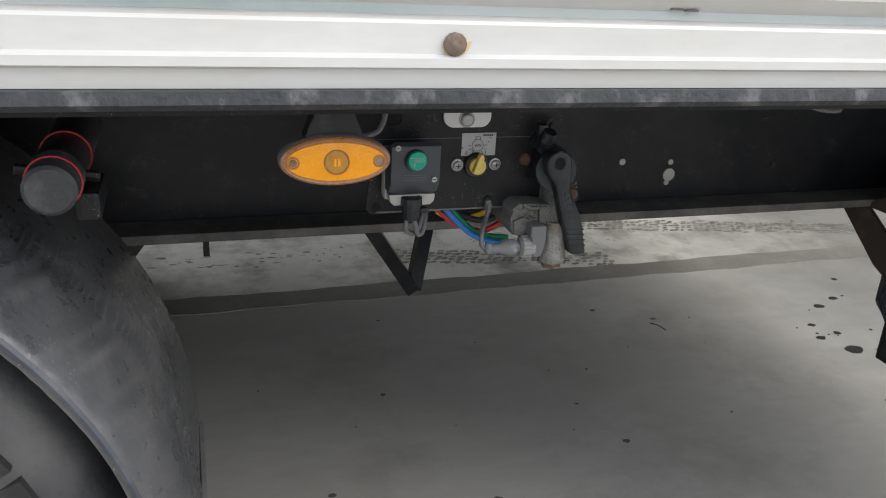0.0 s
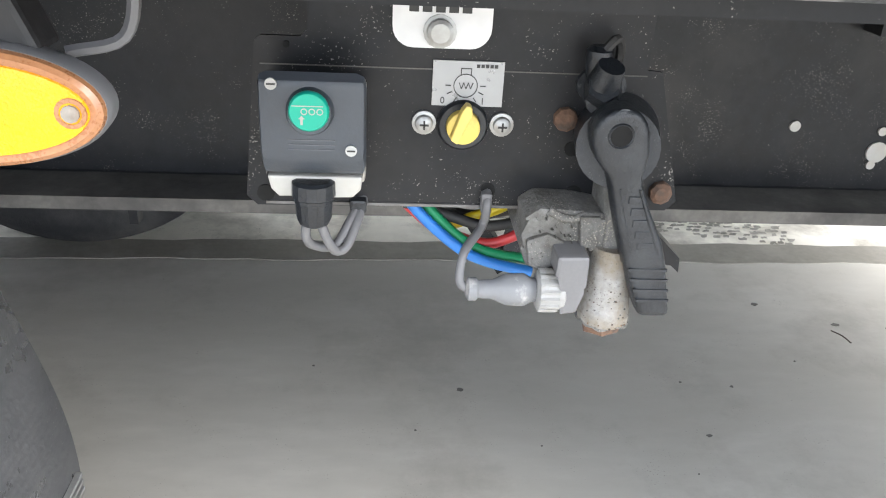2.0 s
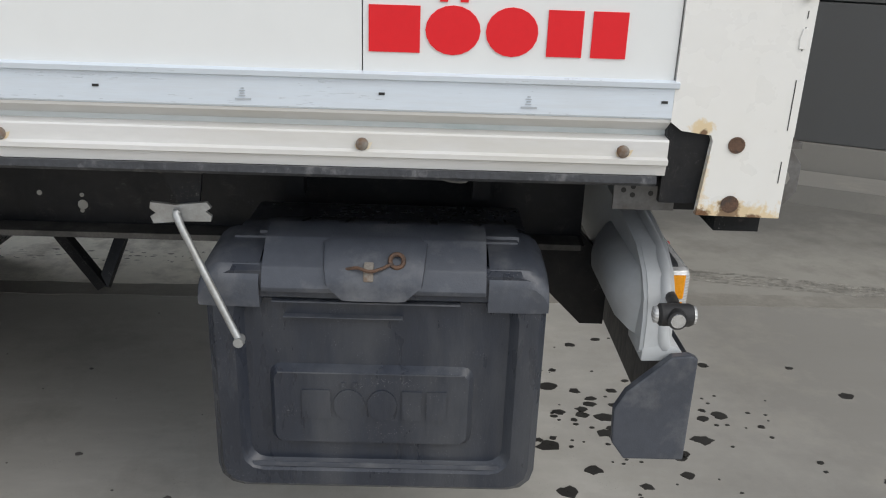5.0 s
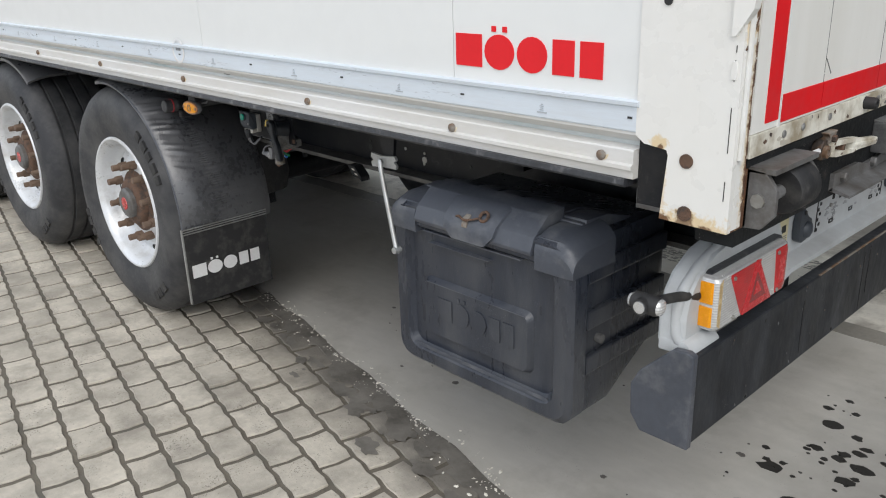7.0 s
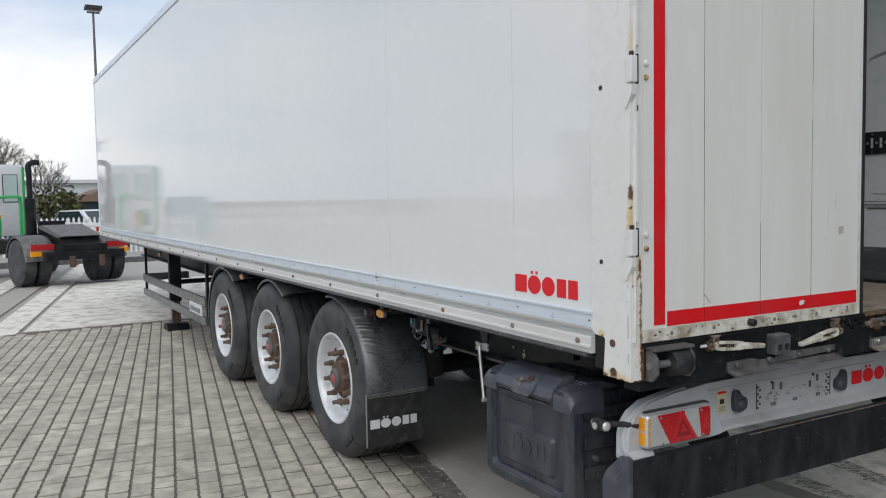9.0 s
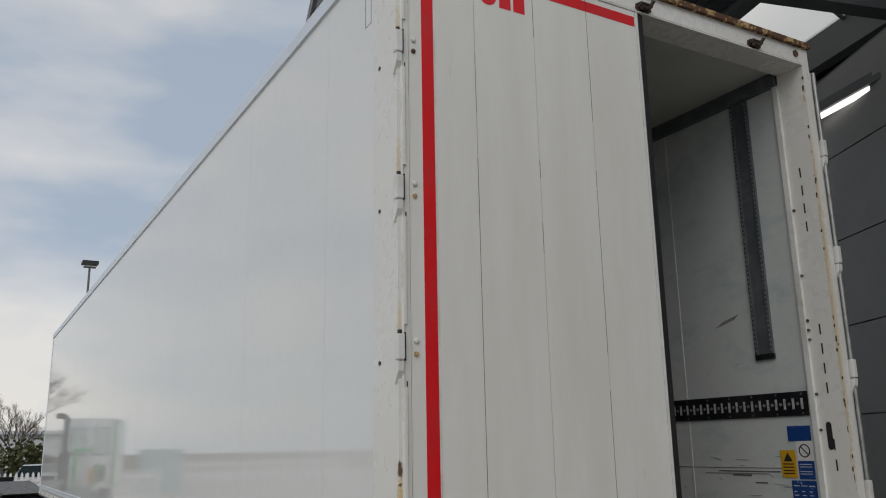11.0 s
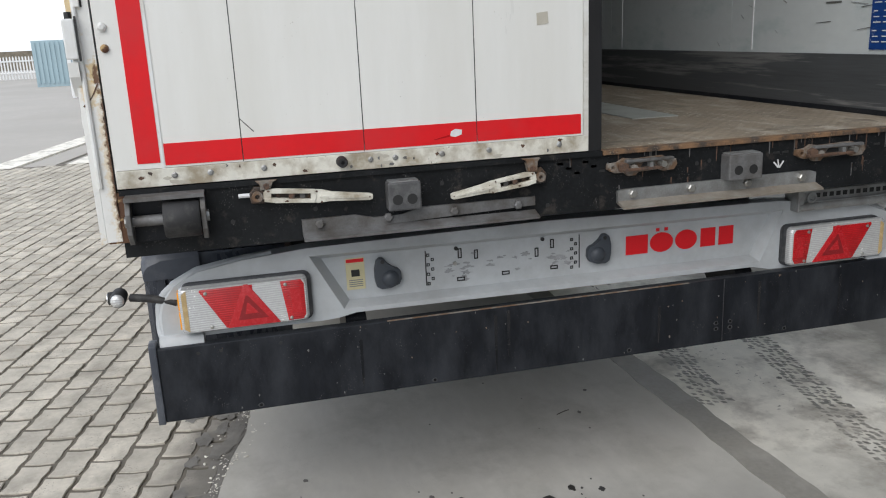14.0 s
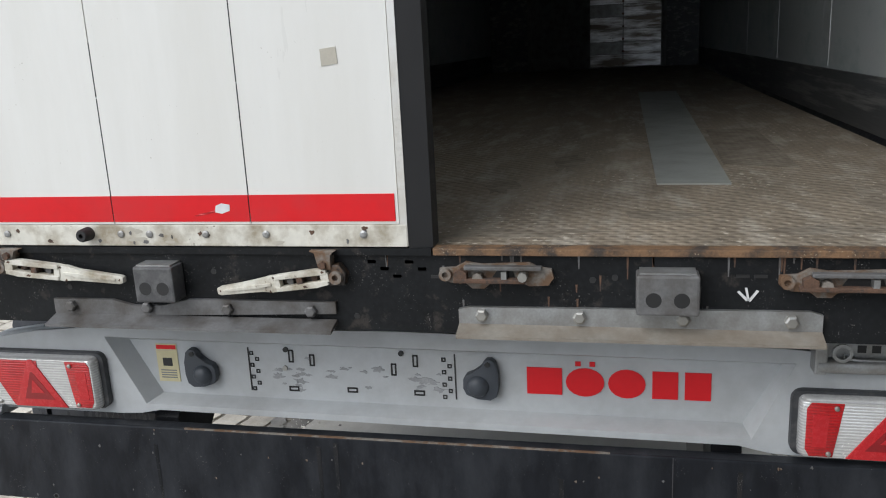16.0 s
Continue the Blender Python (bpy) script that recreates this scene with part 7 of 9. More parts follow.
# ---------------------------------------------------------------- tool box
def tool_box():
    x0, x1, y0, y1, z0, z1 = -1.0, -0.375, 0.03, 0.45, 0.436, 0.905
    body = part("tool_box", prism(B(), [(y0 + 0.03, z0 + 0.01), (0.22, z0 + 0.01), (0.40, 0.56), (y1, 0.60), (y1, z1), (y0 + 0.03, z1)], "x", x0 + 0.02, x1 - 0.018, 0.012), M_BOX, T, "dark weathered plastic tool box under the trailer", 40)
    # rounded front frame with a sunk field

    def rr(a, b, c, d, r):
        out = []
        for cx, cz, s in ((b - r, d - r, 0), (a + r, d - r, 90), (a + r, c + r, 180), (b - r, c + r, 270)):
            out += [(cx + r * math.cos(radians(s + q)), cz + r * math.sin(radians(s + q))) for q in (0, 30, 60, 90)]
        return out
    bm = B()
    loops = [(rr(x0, x1, z0, z1 + 0.01, 0.05), y0 + 0.06), (rr(x0, x1, z0, z1 + 0.01, 0.05), y0 + 0.014), (rr(x0 + 0.014, x1 - 0.014, z0 + 0.014, z1, 0.045), y0),
             (rr(x0 + 0.05, x1 - 0.05, z0 + 0.045, z1 - 0.05, 0.04), y0), (rr(x0 + 0.066, x1 - 0.066, z0 + 0.062, z1 - 0.062, 0.03), y0 + 0.02),
             (rr(x0 + 0.108, x1 - 0.128, z0 + 0.1, z1 - 0.196, 0.022), y0 + 0.021), (rr(x0 + 0.118, x1 - 0.138, z0 + 0.11, z1 - 0.206, 0.018), y0 + 0.005)]
    rings = [[bm.verts.new((x, y, z)) for x, z in p] for p, y in loops]
    n = len(rings[0])
    for a, b in zip(rings, rings[1:]):
        for i in range(n):
            bm.faces.new((a[i], a[(i + 1) % n], b[(i + 1) % n], b[i]))
    bm.faces.new(rings[-1])
    front = part("front_panel", bm, M_BOX, body, "sunk front panel with a raised field", 30)
    # highlight on the raised field's top edge, put in as a lighter strip
    bx("lit_worn_edge", x0 + 0.125, x1 - 0.145, y0 + 0.0035, y0 + 0.0055, z1 - 0.2085, z1 - 0.2065, M_BOXLIGHT, body)
    logo_bars(body, "y", y0 + 0.002, y0 + 0.008, -0.83, -0.55, 0.60, 0.662, M_BOX)
    # highlights and scuffs round the sunk field, put in as lighter strips
    for a, b, c, d in ((x0 + 0.07, x1 - 0.07, z0 + 0.052, z0 + 0.062), (x0 + 0.12, x1 - 0.16, 0.842, 0.845), (x0 + 0.14, x0 + 0.36, 0.812, 0.8135)):
        bx("lit_worn_edge", a, b, y0 + 0.004, y0 + 0.0065 + 0.015 * (c > 0.8), c, d, M_BOXLIGHT, body)
    # lid
    prof = [(y0 - 0.010, 0.868), (y0 - 0.013, 0.878), (y0 + 0.002, 0.912), (y0 + 0.052, 0.953), (y0 + 0.115, 0.962), (y0 + 0.115, 0.868)]
    lid = part("lid", prism(B(), prof, "x", -0.895, -0.49, 0.003), M_BOXLIGHT, body, "lid with a hasp plate, lighter than the box", 20)
    # rounded shoulders on both sides of the lid
    for inner, outer in ((-0.90, -1.002), (-0.485, -0.373)):
        bm, rows = B(), []
        out = 1 if outer > inner else -1
        for dx, drop in ((0.0, 0.0), (0.07, 0.0), (0.084, 0.004), (0.1, 0.016), (0.1115, 0.036)):
            e = [(y0 - 0.003, 0.835), (y0 - 0.005, 0.886), (y0 + 0.002, 0.904), (y0 + 0.012, 0.914), (y0 + 0.05, 0.928), (y0 + 0.16, 0.934), (y0 + 0.16, 0.835)]
            rows.append([bm.verts.new((inner + out * dx, y + 0.12 * drop, z - drop if z > 0.85 else z)) for y, z in e])
        for p, q in zip(rows, rows[1:]):
            for k in range(7):
                bm.faces.new((p[k], p[(k + 1) % 7], q[(k + 1) % 7], q[k]))
        bm.faces.new(rows[0]), bm.faces.new(rows[-1])
        bmesh.ops.recalc_face_normals(bm, faces=bm.faces)
        part("lid_corner", bm, M_BOXLIGHT, body, "", 24)
    # light on the lid top and its ribs is put into their lighter plastic
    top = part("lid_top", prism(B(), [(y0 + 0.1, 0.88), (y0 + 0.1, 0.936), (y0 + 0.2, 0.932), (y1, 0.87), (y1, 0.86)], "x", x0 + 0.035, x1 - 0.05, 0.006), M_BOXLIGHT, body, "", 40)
    for k in range(6):
        x = x0 + 0.09 + 0.085 * k
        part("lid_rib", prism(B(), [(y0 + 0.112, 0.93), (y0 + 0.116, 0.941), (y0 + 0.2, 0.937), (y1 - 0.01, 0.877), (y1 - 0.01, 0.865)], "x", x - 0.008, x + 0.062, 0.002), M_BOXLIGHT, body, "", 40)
    bm, rows = B(), []
    for z, yy, a, b in ((0.860, -0.020, -0.75, -0.636), (0.886, -0.018, -0.777, -0.608), (0.912, -0.007, -0.781, -0.604), (0.948, 0.036, -0.785, -0.60), (0.955, 0.05, -0.77, -0.615)):
        rows.append([bm.verts.new((x, y0 + q, zz)) for x, q, zz in ((a - 0.004, yy + 0.014, z), (a, yy, z), (a + 0.012, yy - 0.003, z), (b - 0.012, yy - 0.003, z), (b, yy, z), (b + 0.004, yy + 0.014, z))])
    for lo, hi in zip(rows, rows[1:]):
        for q in range(5):
            bm.faces.new((lo[q], lo[q + 1], hi[q + 1], hi[q]))
    bm.faces.new(rows[0][::-1])
    bm.faces.new(rows[-1])
    hasp = part("hasp_plate", bm, M_BOXLIGHT, body, "raised hasp plate", 40)
    part("hasp_slot", prism(B(), [(y0 - 0.0095, 0.8965), (y0 - 0.0115, 0.8965), (y0 + 0.0215, 0.938), (y0 + 0.024, 0.936)], "x", -0.716, -0.686), M_DARKPRINT, body, "dark slot in the hasp plate")
    part("hasp", prism(B(), [(y0 - 0.012, 0.892), (y0 - 0.02, 0.897), (y0 - 0.014, 0.918), (y0 + 0.003, 0.927), (y0 + 0.003, 0.905)], "x", -0.711, -0.693, 0.003), M_RUSTGREY, body, "rusty steel hasp tongue", 40)
    part("wire_pin", tube(B(), [(-0.742, y0 - 0.004, 0.914), (-0.722, y0 - 0.014, 0.921), (-0.70, y0 - 0.02, 0.917), (-0.68, y0 - 0.012, 0.919), (-0.664, y0 - 0.002, 0.924)], 0.0032, 6, 4), M_RUST, body, "rusty twisted wire pin")
    part("wire_curl", tube(B(), [(-0.664 + 0.0125 * math.cos(a) + 0.012, y0 + 0.004 + 0.008 * math.sin(a), 0.929 + 0.010 * math.sin(a)) for a in [k * math.tau / 12 for k in range(13)]], 0.0042, 6, 2), M_RUST, body)
    # ribs and bolt on the side
    for z in (0.56, 0.68, 0.80):
        bx("side_rib", x1 - 0.018, x1 - 0.004, y0 + 0.07, y1 - 0.01, z, z + 0.05, M_BOX, body, "", 0.005)
    part("side_bolt", cyl(B(), (x1 - 0.02, y0 + 0.13, 0.64), (x1 - 0.002, y0 + 0.13, 0.64), 0.012, n=10), M_GREYSTEEL, body)
    for a in (-0.90, -0.48):
        bx("hanger", a - 0.02, a + 0.02, 0.45, 0.49, 0.92, 1.08, M_BLACK, body)
    gb = part("mounting_bracket", box(B(), -0.262, -0.15, 0.098, 0.106, 1.018, 1.092), M_GREYSTEEL, T, "dull zinc-plated punched mounting bracket")
    for x, z in ((-0.245, 1.055), (-0.228, 1.062), (-0.228, 1.046), (-0.195, 1.05), (-0.17, 1.045)):
        part("punched_hole", cyl(B(), (x, 0.0965, z), (x, 0.0985, z), 0.005, n=8), M_DARKPRINT, gb)
    bx("corner_bracket", -0.15, -0.05, 0.1, 0.14, 1.02, 1.1, M_BLACK, T)


tool_box()


# ---------------------------------------------------------------- valve panel
def valve_panel():
    yp = 0.245
    pts = [(-2.063, 0.912), (-2.056, 0.905), (-1.772, 0.907), (-1.765, 0.914), (-1.79, 1.005), (-1.80, 1.006), (-1.80, 1.06), (-2.018, 1.06), (-2.020, 1.024), (-2.024, 1.020), (-2.049, 1.020), (-2.053, 1.016)]
    p = part("control_panel", prism(B(), pts, "y", yp, yp + 0.003), M_BLACK, T, "black steel panel with air valves and switches")
    bx("panel_fold", -2.05, -1.80, yp - 0.0004, yp + 0.001, 1.0018, 1.0026, M_LEDGE, p)
    bx("panel_edge", -2.05, -1.845, yp - 0.0015, yp + 0.001, 0.9065, 0.9085, M_GREYSTEEL, p)
    bx("panel_carrier", -2.0, -1.82, yp + 0.003, yp + 0.30, 1.03, 1.06, M_BLACK, p)
    # push-button station
    st = part("button_station", prism(B(), [(0.193, 0.9595), (0.193, 1.007), (0.1965, 1.0095), (0.226, 0.998), (0.226, 0.944), (0.204, 0.944)], "x", -2.045, -1.982, 0.0055), M_ABS, p, "slate plastic button station", 40)
    part("station_base", box(B(), -2.0445, -1.9825, 0.224, 0.2445, 0.930, 0.996, 0.004), M_LGREY, st, "light grey base", 40)
    part("base_lip", prism(B(), [(-2.043, 0.942), (-1.984, 0.942), (-1.985, 0.933), (-1.99, 0.928), (-2.004, 0.928), (-2.024, 0.9285), (-2.036, 0.928), (-2.041, 0.933)], "y", 0.206, 0.2235, 0.0015), M_LGREY, st)
    b = part("push_button", lathe(B(), [(0.1935, 0.0142), (0.189, 0.0138), (0.1862, 0.0126)], (-2.0145, 0, 0.9885), n=28), M_ABS, st, "", 40)
    part("button_cap", lathe(B(), [(0.187, 0.0118), (0.1838, 0.0118), (0.1825, 0.0108)], (-2.0145, 0, 0.9905), n=28), M_GREENB, st, "green button cap with an engraved sign", 40)
    for dx in (-0.002, 0.0025, 0.007):
        part("button_sign", lathe(B(), [(0.1822, 0.0014), (0.1822, 0.002), (0.1826, 0.002), (0.1826, 0.0014)], (-2.015 + dx, 0, 0.991), n=10, closed=True), M_LGREY, st)
    bx("button_sign", -2.024, -2.006, 0.1822, 0.1826, 0.994, 0.9945, M_LGREY, st)
    part("button_sign", prism(B(), [(-2.0185, 0.9885), (-2.0165, 0.9865), (-2.0178, 0.9865), (-2.0178, 0.983), (-2.0192, 0.983), (-2.0192, 0.9865), (-2.0205, 0.9865)], "y", 0.1822, 0.1826), M_LGREY, st)
    for x, z in ((-2.0365, 1.004), (-1.9905, 0.9645)):
        part("screw", cyl(B(), (x, 0.1935, z), (x, 0.1915, z), 0.0035, n=12), M_GALV, st)
        bx("screw_slot", x - 0.0025, x + 0.0025, 0.1911, 0.1914, z - 0.0005, z + 0.0005, M_DARKPRINT, st)
    for z in (0.964, 0.967, 0.97):
        bx("embossed_line", -2.028, -2.0, 0.1926, 0.1932, z, z + 0.0006, M_BOXLIGHT, st)
    part("cable_gland", lathe(B(), [(0.9405, 0.011), (0.939, 0.0135), (0.930, 0.0138), (0.929, 0.0125), (0.9265, 0.0125), (0.926, 0.0118), (0.915, 0.0112), (0.911, 0.0095), (0.909, 0.006)], (-2.0145, 0.205, 0), "z", 14), M_LEVER, p, "black cable gland", 20)
    for dx in (-0.0045, 0.0035):
        part("cable", tube(B(), [(-2.0145 + dx, 0.206, 0.913), (-2.013 + dx * 1.6, 0.207, 0.90), (-2.008 + dx * 1.8, 0.214, 0.888 - dx * 0.5), (-1.998 + dx, 0.22, 0.887), (-1.99 + dx * 0.6, 0.232, 0.9), (-1.983, 0.25, 0.913)], 0.0032, 8, 6), M_CABLE, p, "grey cable", 60)
    part("cable_tie", box(B(), -1.993, -1.982, 0.236, 0.245, 0.903, 0.913, 0.002), M_LEVER, p)
    # maker's plate above
    wp = [(-1.905, 1.06), (-1.967, 1.06)] + [(-1.954 - 0.013 * math.cos(a), 1.030 - 0.013 * math.sin(a)) for a in [radians(q) for q in range(0, 91, 15)]]
    wp += [(-1.918 + 0.013 * math.sin(a), 1.030 - 0.013 * math.cos(a)) for a in [radians(q) for q in range(0, 91, 15)]]
    w = part("white_plate", prism(B(), wp, "y", yp - 0.006, yp - 0.002), M_WFILM, p, "white metal plate with a bolt")
    for k in range(5):
        bx("print_bar", -1.957 + 0.0082 * k, -1.951 + 0.0082 * k, yp - 0.0066, yp - 0.0058, 1.039, 1.0445, M_DARKPRINT, w)
    part("plate_bolt", lathe(B(), [(yp - 0.006, 0.0105), (yp - 0.0075, 0.0105), (yp - 0.008, 0.0085), (yp - 0.0125, 0.0082), (yp - 0.0135, 0.006)], (-1.9375, 0, 1.0275), n=14), M_GALV, w)
    part("red_cap", lathe(B(), [(0.231, 0.009), (0.233, 0.0155), (0.245, 0.018), (0.27, 0.018)], (-1.994, 0, 1.061), n=9), M_HRED, p, "red plastic cap", 40)
    # switch label, characters and sign
    lb = bx("switch_label", -1.9405, -1.8945, yp - 0.0018, yp - 0.0004, 0.979, 1.0085, M_SILVER, p, "silver switch label")
    for k in range(5):
        bx("print_bar", -1.9125 + 0.0029 * k, -1.9104 + 0.0029 * k, yp - 0.0024, yp - 0.0017, 1.0045, 1.0066, M_DARKPRINT, lb)
    lx, lz = -1.919, 0.9925
    part("lamp_sign", lathe(B(), [(yp - 0.0024, 0.0074), (yp - 0.0024, 0.0079), (yp - 0.0017, 0.0079), (yp - 0.0017, 0.0074)], (lx, 0, lz), n=24, closed=True), M_DARKPRINT, lb)
    for dx in (-0.0035, 0.003):
        bx("lamp_sign", lx + dx, lx + dx + 0.0005, yp - 0.0024, yp - 0.0017, lz + 0.007, lz + 0.0115, M_DARKPRINT, lb)
    bx("lamp_sign", lx - 0.0035, lx + 0.0035, yp - 0.0024, yp - 0.0017, lz + 0.011, lz + 0.0115, M_DARKPRINT, lb)
    for a in (180, 205, 235, 270, 305, 335, 360):
        c, s = math.cos(radians(a)), math.sin(radians(a))
        n = (-s * 0.0003, c * 0.0003)
        q = [(lx + c * 0.0095 + n[0], lz + s * 0.0095 + n[1]), (lx + c * 0.013 + n[0], lz + s * 0.013 + n[1]), (lx + c * 0.013 - n[0], lz + s * 0.013 - n[1]), (lx + c * 0.0095 - n[0], lz + s * 0.0095 - n[1])]
        part("lamp_sign", prism(B(), q, "y", yp - 0.0024, yp - 0.0017), M_DARKPRINT, lb)
    for k in range(6):
        u = (-0.0045 + 0.0015 * k, 0.002 if k % 2 == 0 else -0.002)
        v = (-0.003 + 0.0015 * k, -0.002 if k % 2 == 0 else 0.002)
        part("lamp_sign", prism(B(), [(lx + u[0], lz + u[1]), (lx + u[0] + 0.0005, lz + u[1]), (lx + v[0] + 0.0005, lz + v[1]), (lx + v[0], lz + v[1])], "y", yp - 0.0024, yp - 0.0017), M_DARKPRINT, lb)
    for ch, x in (("0", -1.9352), ("1", -1.909)):
        cu = bpy.data.curves.new("numeral", "FONT")
        cu.body, cu.size, cu.extrude = ch, 0.0062, 0.0003
        tmp = new("tmp", cu)
        me = bpy.data.meshes.new_from_object(tmp.evaluated_get(bpy.context.evaluated_depsgraph_get()))
        bpy.data.objects.remove(tmp)
        me.transform(Matrix.Translation(Vector((x, yp - 0.0021, 0.9805)) - root_place(p)) @ pose(0, 0, 0, 90, 0, 0))
        me.materials.clear()
        me.materials.append(M_DARKPRINT)
        ob = new("numeral", me)
        ob.parent = p
    # rotary switch and its screws
    k = part("switch_base", lathe(B(), [(yp, 0.0168), (yp - 0.004, 0.0168), (yp - 0.006, 0.0152), (yp - 0.006, 0.0115), (yp - 0.003, 0.011)], (-1.9195, 0, 0.9665), n=28), M_LEVER, p, "", 40)
    part("rotary_knob", lathe(B(), [(yp - 0.005, 0.0112), (yp - 0.011, 0.0108), (yp - 0.012, 0.0095)], (-1.9195, 0, 0.9665), n=28), M_YKNOB, k, "yellow rotary knob", 40)
    part("knob_grip", prism(B(), [(-1.9285, 0.9615), (-1.9235, 0.9585), (-1.915, 0.978), (-1.9155, 0.9835), (-1.919, 0.985), (-1.922, 0.981)], "y", yp - 0.021, yp - 0.011, 0.0014), M_YKNOB, k)
    for x in (-1.945, -1.8935):
        s = part("screw", lathe(B(), [(yp, 0.008), (yp - 0.0025, 0.008), (yp - 0.003, 0.006), (yp - 0.006, 0.0055), (yp - 0.0075, 0.003)], (x, 0, 0.967), n=18), M_GALV, p, "", 40)
        bx("screw_slot", x - 0.003, x + 0.003, yp - 0.0082, yp - 0.0074, 0.9664, 0.9676, M_DARKPRINT, s)
        bx("screw_slot", x - 0.0006, x + 0.0006, yp - 0.0082, yp - 0.0074, 0.964, 0.970, M_DARKPRINT, s)
    for x, z, r in ((-1.899, 0.9195, 0.0052), (-1.844, 0.951, 0.0052), (-1.839, 0.9195, 0.0052), (-2.033, 1.015, 0.0022), (-2.05, 0.914, 0.006)):
        part("hole", cyl(B(), (x, yp - 0.0009, z), (x, yp + 0.001, z), r, n=14), M_HOLE, p)
    for x, z in ((-1.851, 0.972), (-1.778, 0.921)):
        part("rusty_bolt", lathe(B(), [(yp, 0.0085), (yp - 0.004, 0.008), (yp - 0.006, 0.005)], (x, 0, z), n=9), M_RUST, p)
    # test nipple
    n1 = part("test_nipple", prism(B(), [(-1.8305 + 0.0165 * math.cos(a), 0.996 + 0.0125 * math.sin(a)) for a in [q * math.tau / 18 for q in range(18)]], "y", yp - 0.004, yp), M_LEVER, p, "black capped test nipple")
    part("nipple_neck", cyl(B(), (-1.829, yp - 0.002, 0.994), (-1.836, yp - 0.03, 0.9935), 0.0125, 0.0105, n=12), M_LEVER, n1, "", 30)
    part("nipple_nut", cyl(B(), (-1.836, yp - 0.022, 0.996), (-1.837, yp - 0.034, 1.004), 0.0115, 0.0105, n=6), M_LEVER, n1)
    part("nipple_cap", cyl(B(), (-1.836, yp - 0.028, 1.004), (-1.834, yp - 0.034, 1.0165), 0.0108, 0.0085, n=14), M_LEVER, n1, "", 40)
    part("cap_knob", lathe(B(), [(0.995, 0.006), (1.014, 0.0085), (1.0185, 0.0082), (1.0215, 0.005)], (-1.839, yp - 0.02, 0.004), "z", 12), M_LEVER, n1, "", 40)
    part("cap_strap", tube(B(), [(-1.838, yp - 0.024, 1.022), (-1.829, yp - 0.02, 1.03), (-1.823, yp - 0.01, 1.02), (-1.824, yp - 0.006, 1.006)], 0.003, 6, 5), M_RUBBER, n1)
    # lift valve with its lever
    bm = prism(B(), [(-1.878, 0.915), (-1.868, 0.922), (-1.84, 0.921), (-1.812, 0.915), (-1.81, 0.892), (-1.84, 0.886), (-1.852, 0.876), (-1.874, 0.879), (-1.879, 0.892), (-1.876, 0.902)], "y", 0.21, 0.30, 0.003)
    v = part("lift_valve", bm, M_CASTD, p, "corroded cast valve body with a black lever", 14)
    part("valve_rib", box(B(), -1.835, -1.822, 0.203, 0.22, 0.893, 0.918, 0.004), M_CASTD, v)
    part("valve_neck", box(B(), -1.826, -1.808, 0.20, 0.25, 0.888, 0.945, 0.004), M_CASTD, v, "", 40)
    # cast pad with a rim, a curved shoulder and a step, all pitted
    part("cast_pad", prism(B(), [(-1.8425, 0.919), (-1.8285, 0.919), (-1.8265, 0.8965), (-1.84, 0.8965)], "y", 0.2035, 0.212, 0.0015), M_CASTD, v)
    part("pad_field", prism(B(), [(-1.8405, 0.9165), (-1.8305, 0.9165), (-1.829, 0.899), (-1.8385, 0.899)], "y", 0.2045, 0.206), M_CAST, v)
    part("cast_shoulder", tube(B(), [(-1.862, 0.211, 0.9205), (-1.854, 0.209, 0.9165), (-1.845, 0.2085, 0.9155), (-1.838, 0.209, 0.918), (-1.826, 0.209, 0.917), (-1.815, 0.211, 0.913)], 0.003, 8, 4), M_CASTD, v, "", 50)
    part("cast_step", prism(B(), [(-1.876, 0.9), (-1.862, 0.905), (-1.85, 0.899), (-1.848, 0.887), (-1.864, 0.8775), (-1.873, 0.881)], "y", 0.206, 0.212, 0.0022), M_CASTD, v, "", 14)
    pits = random.Random(77)
    for k in range(30):
        x, z, r = pits.uniform(-1.873, -1.845), pits.uniform(0.886, 0.918), pits.uniform(0.0003, 0.0008)
        part("cast_pit", prism(B(), [(x + r * pits.uniform(0.5, 1) * math.cos(q * math.tau / 7), z + r * pits.uniform(0.5, 1) * math.sin(q * math.tau / 7)) for q in range(7)], "y", 0.2055, 0.211), M_LEDGE, v)
    for k in range(34):
        a, z, r = math.radians(pits.uniform(200, 340)), 0.8435 + 0.03 * pits.random() ** 2, pits.uniform(0.0003, 0.0008)
        rr = 0.0177 - 0.09 * (z - 0.845)
        d = Vector((math.cos(a), math.sin(a), 0))
        c0 = Vector((-1.8175, 0.205, z))
        part("rust_spot", cyl(B(), c0 + d * (rr - 0.001), c0 + d * (rr + 0.0003), r, n=6), M_RUST if k % 2 else M_LEDGE, v)
    part("torn_seal", tube(B(), [(-1.8175 + (0.0172 + 0.0012 * pits.uniform(-1, 1)) * math.cos(a), 0.205 + (0.0172 + 0.0012 * pits.uniform(-1, 1)) * math.sin(a), 0.8425 + 0.0016 * pits.uniform(-1, 1)) for a in [k * math.tau / 20 for k in range(21)]], 0.0011, 6, 2), M_CASTD, v, "torn grey seal")
    part("valve_barrel", lathe(B(), [(0.8985, 0.0132), (0.897, 0.0138), (0.88, 0.0147), (0.862, 0.0160), (0.8505, 0.0170), (0.8495, 0.0177), (0.843, 0.0174), (0.8415, 0.015), (0.8395, 0.012)], (-1.8175, 0.205, 0), "z", 24), M_CAST, v, "pitted grey barrel", 35)
    part("barrel_end", prism(B(), [(-1.832, 0.197), (-1.82, 0.1905), (-1.807, 0.196), (-1.806, 0.207), (-1.82, 0.214), (-1.83, 0.21)], "z", 0.8355, 0.8425, 0.0015), M_RUST, v)
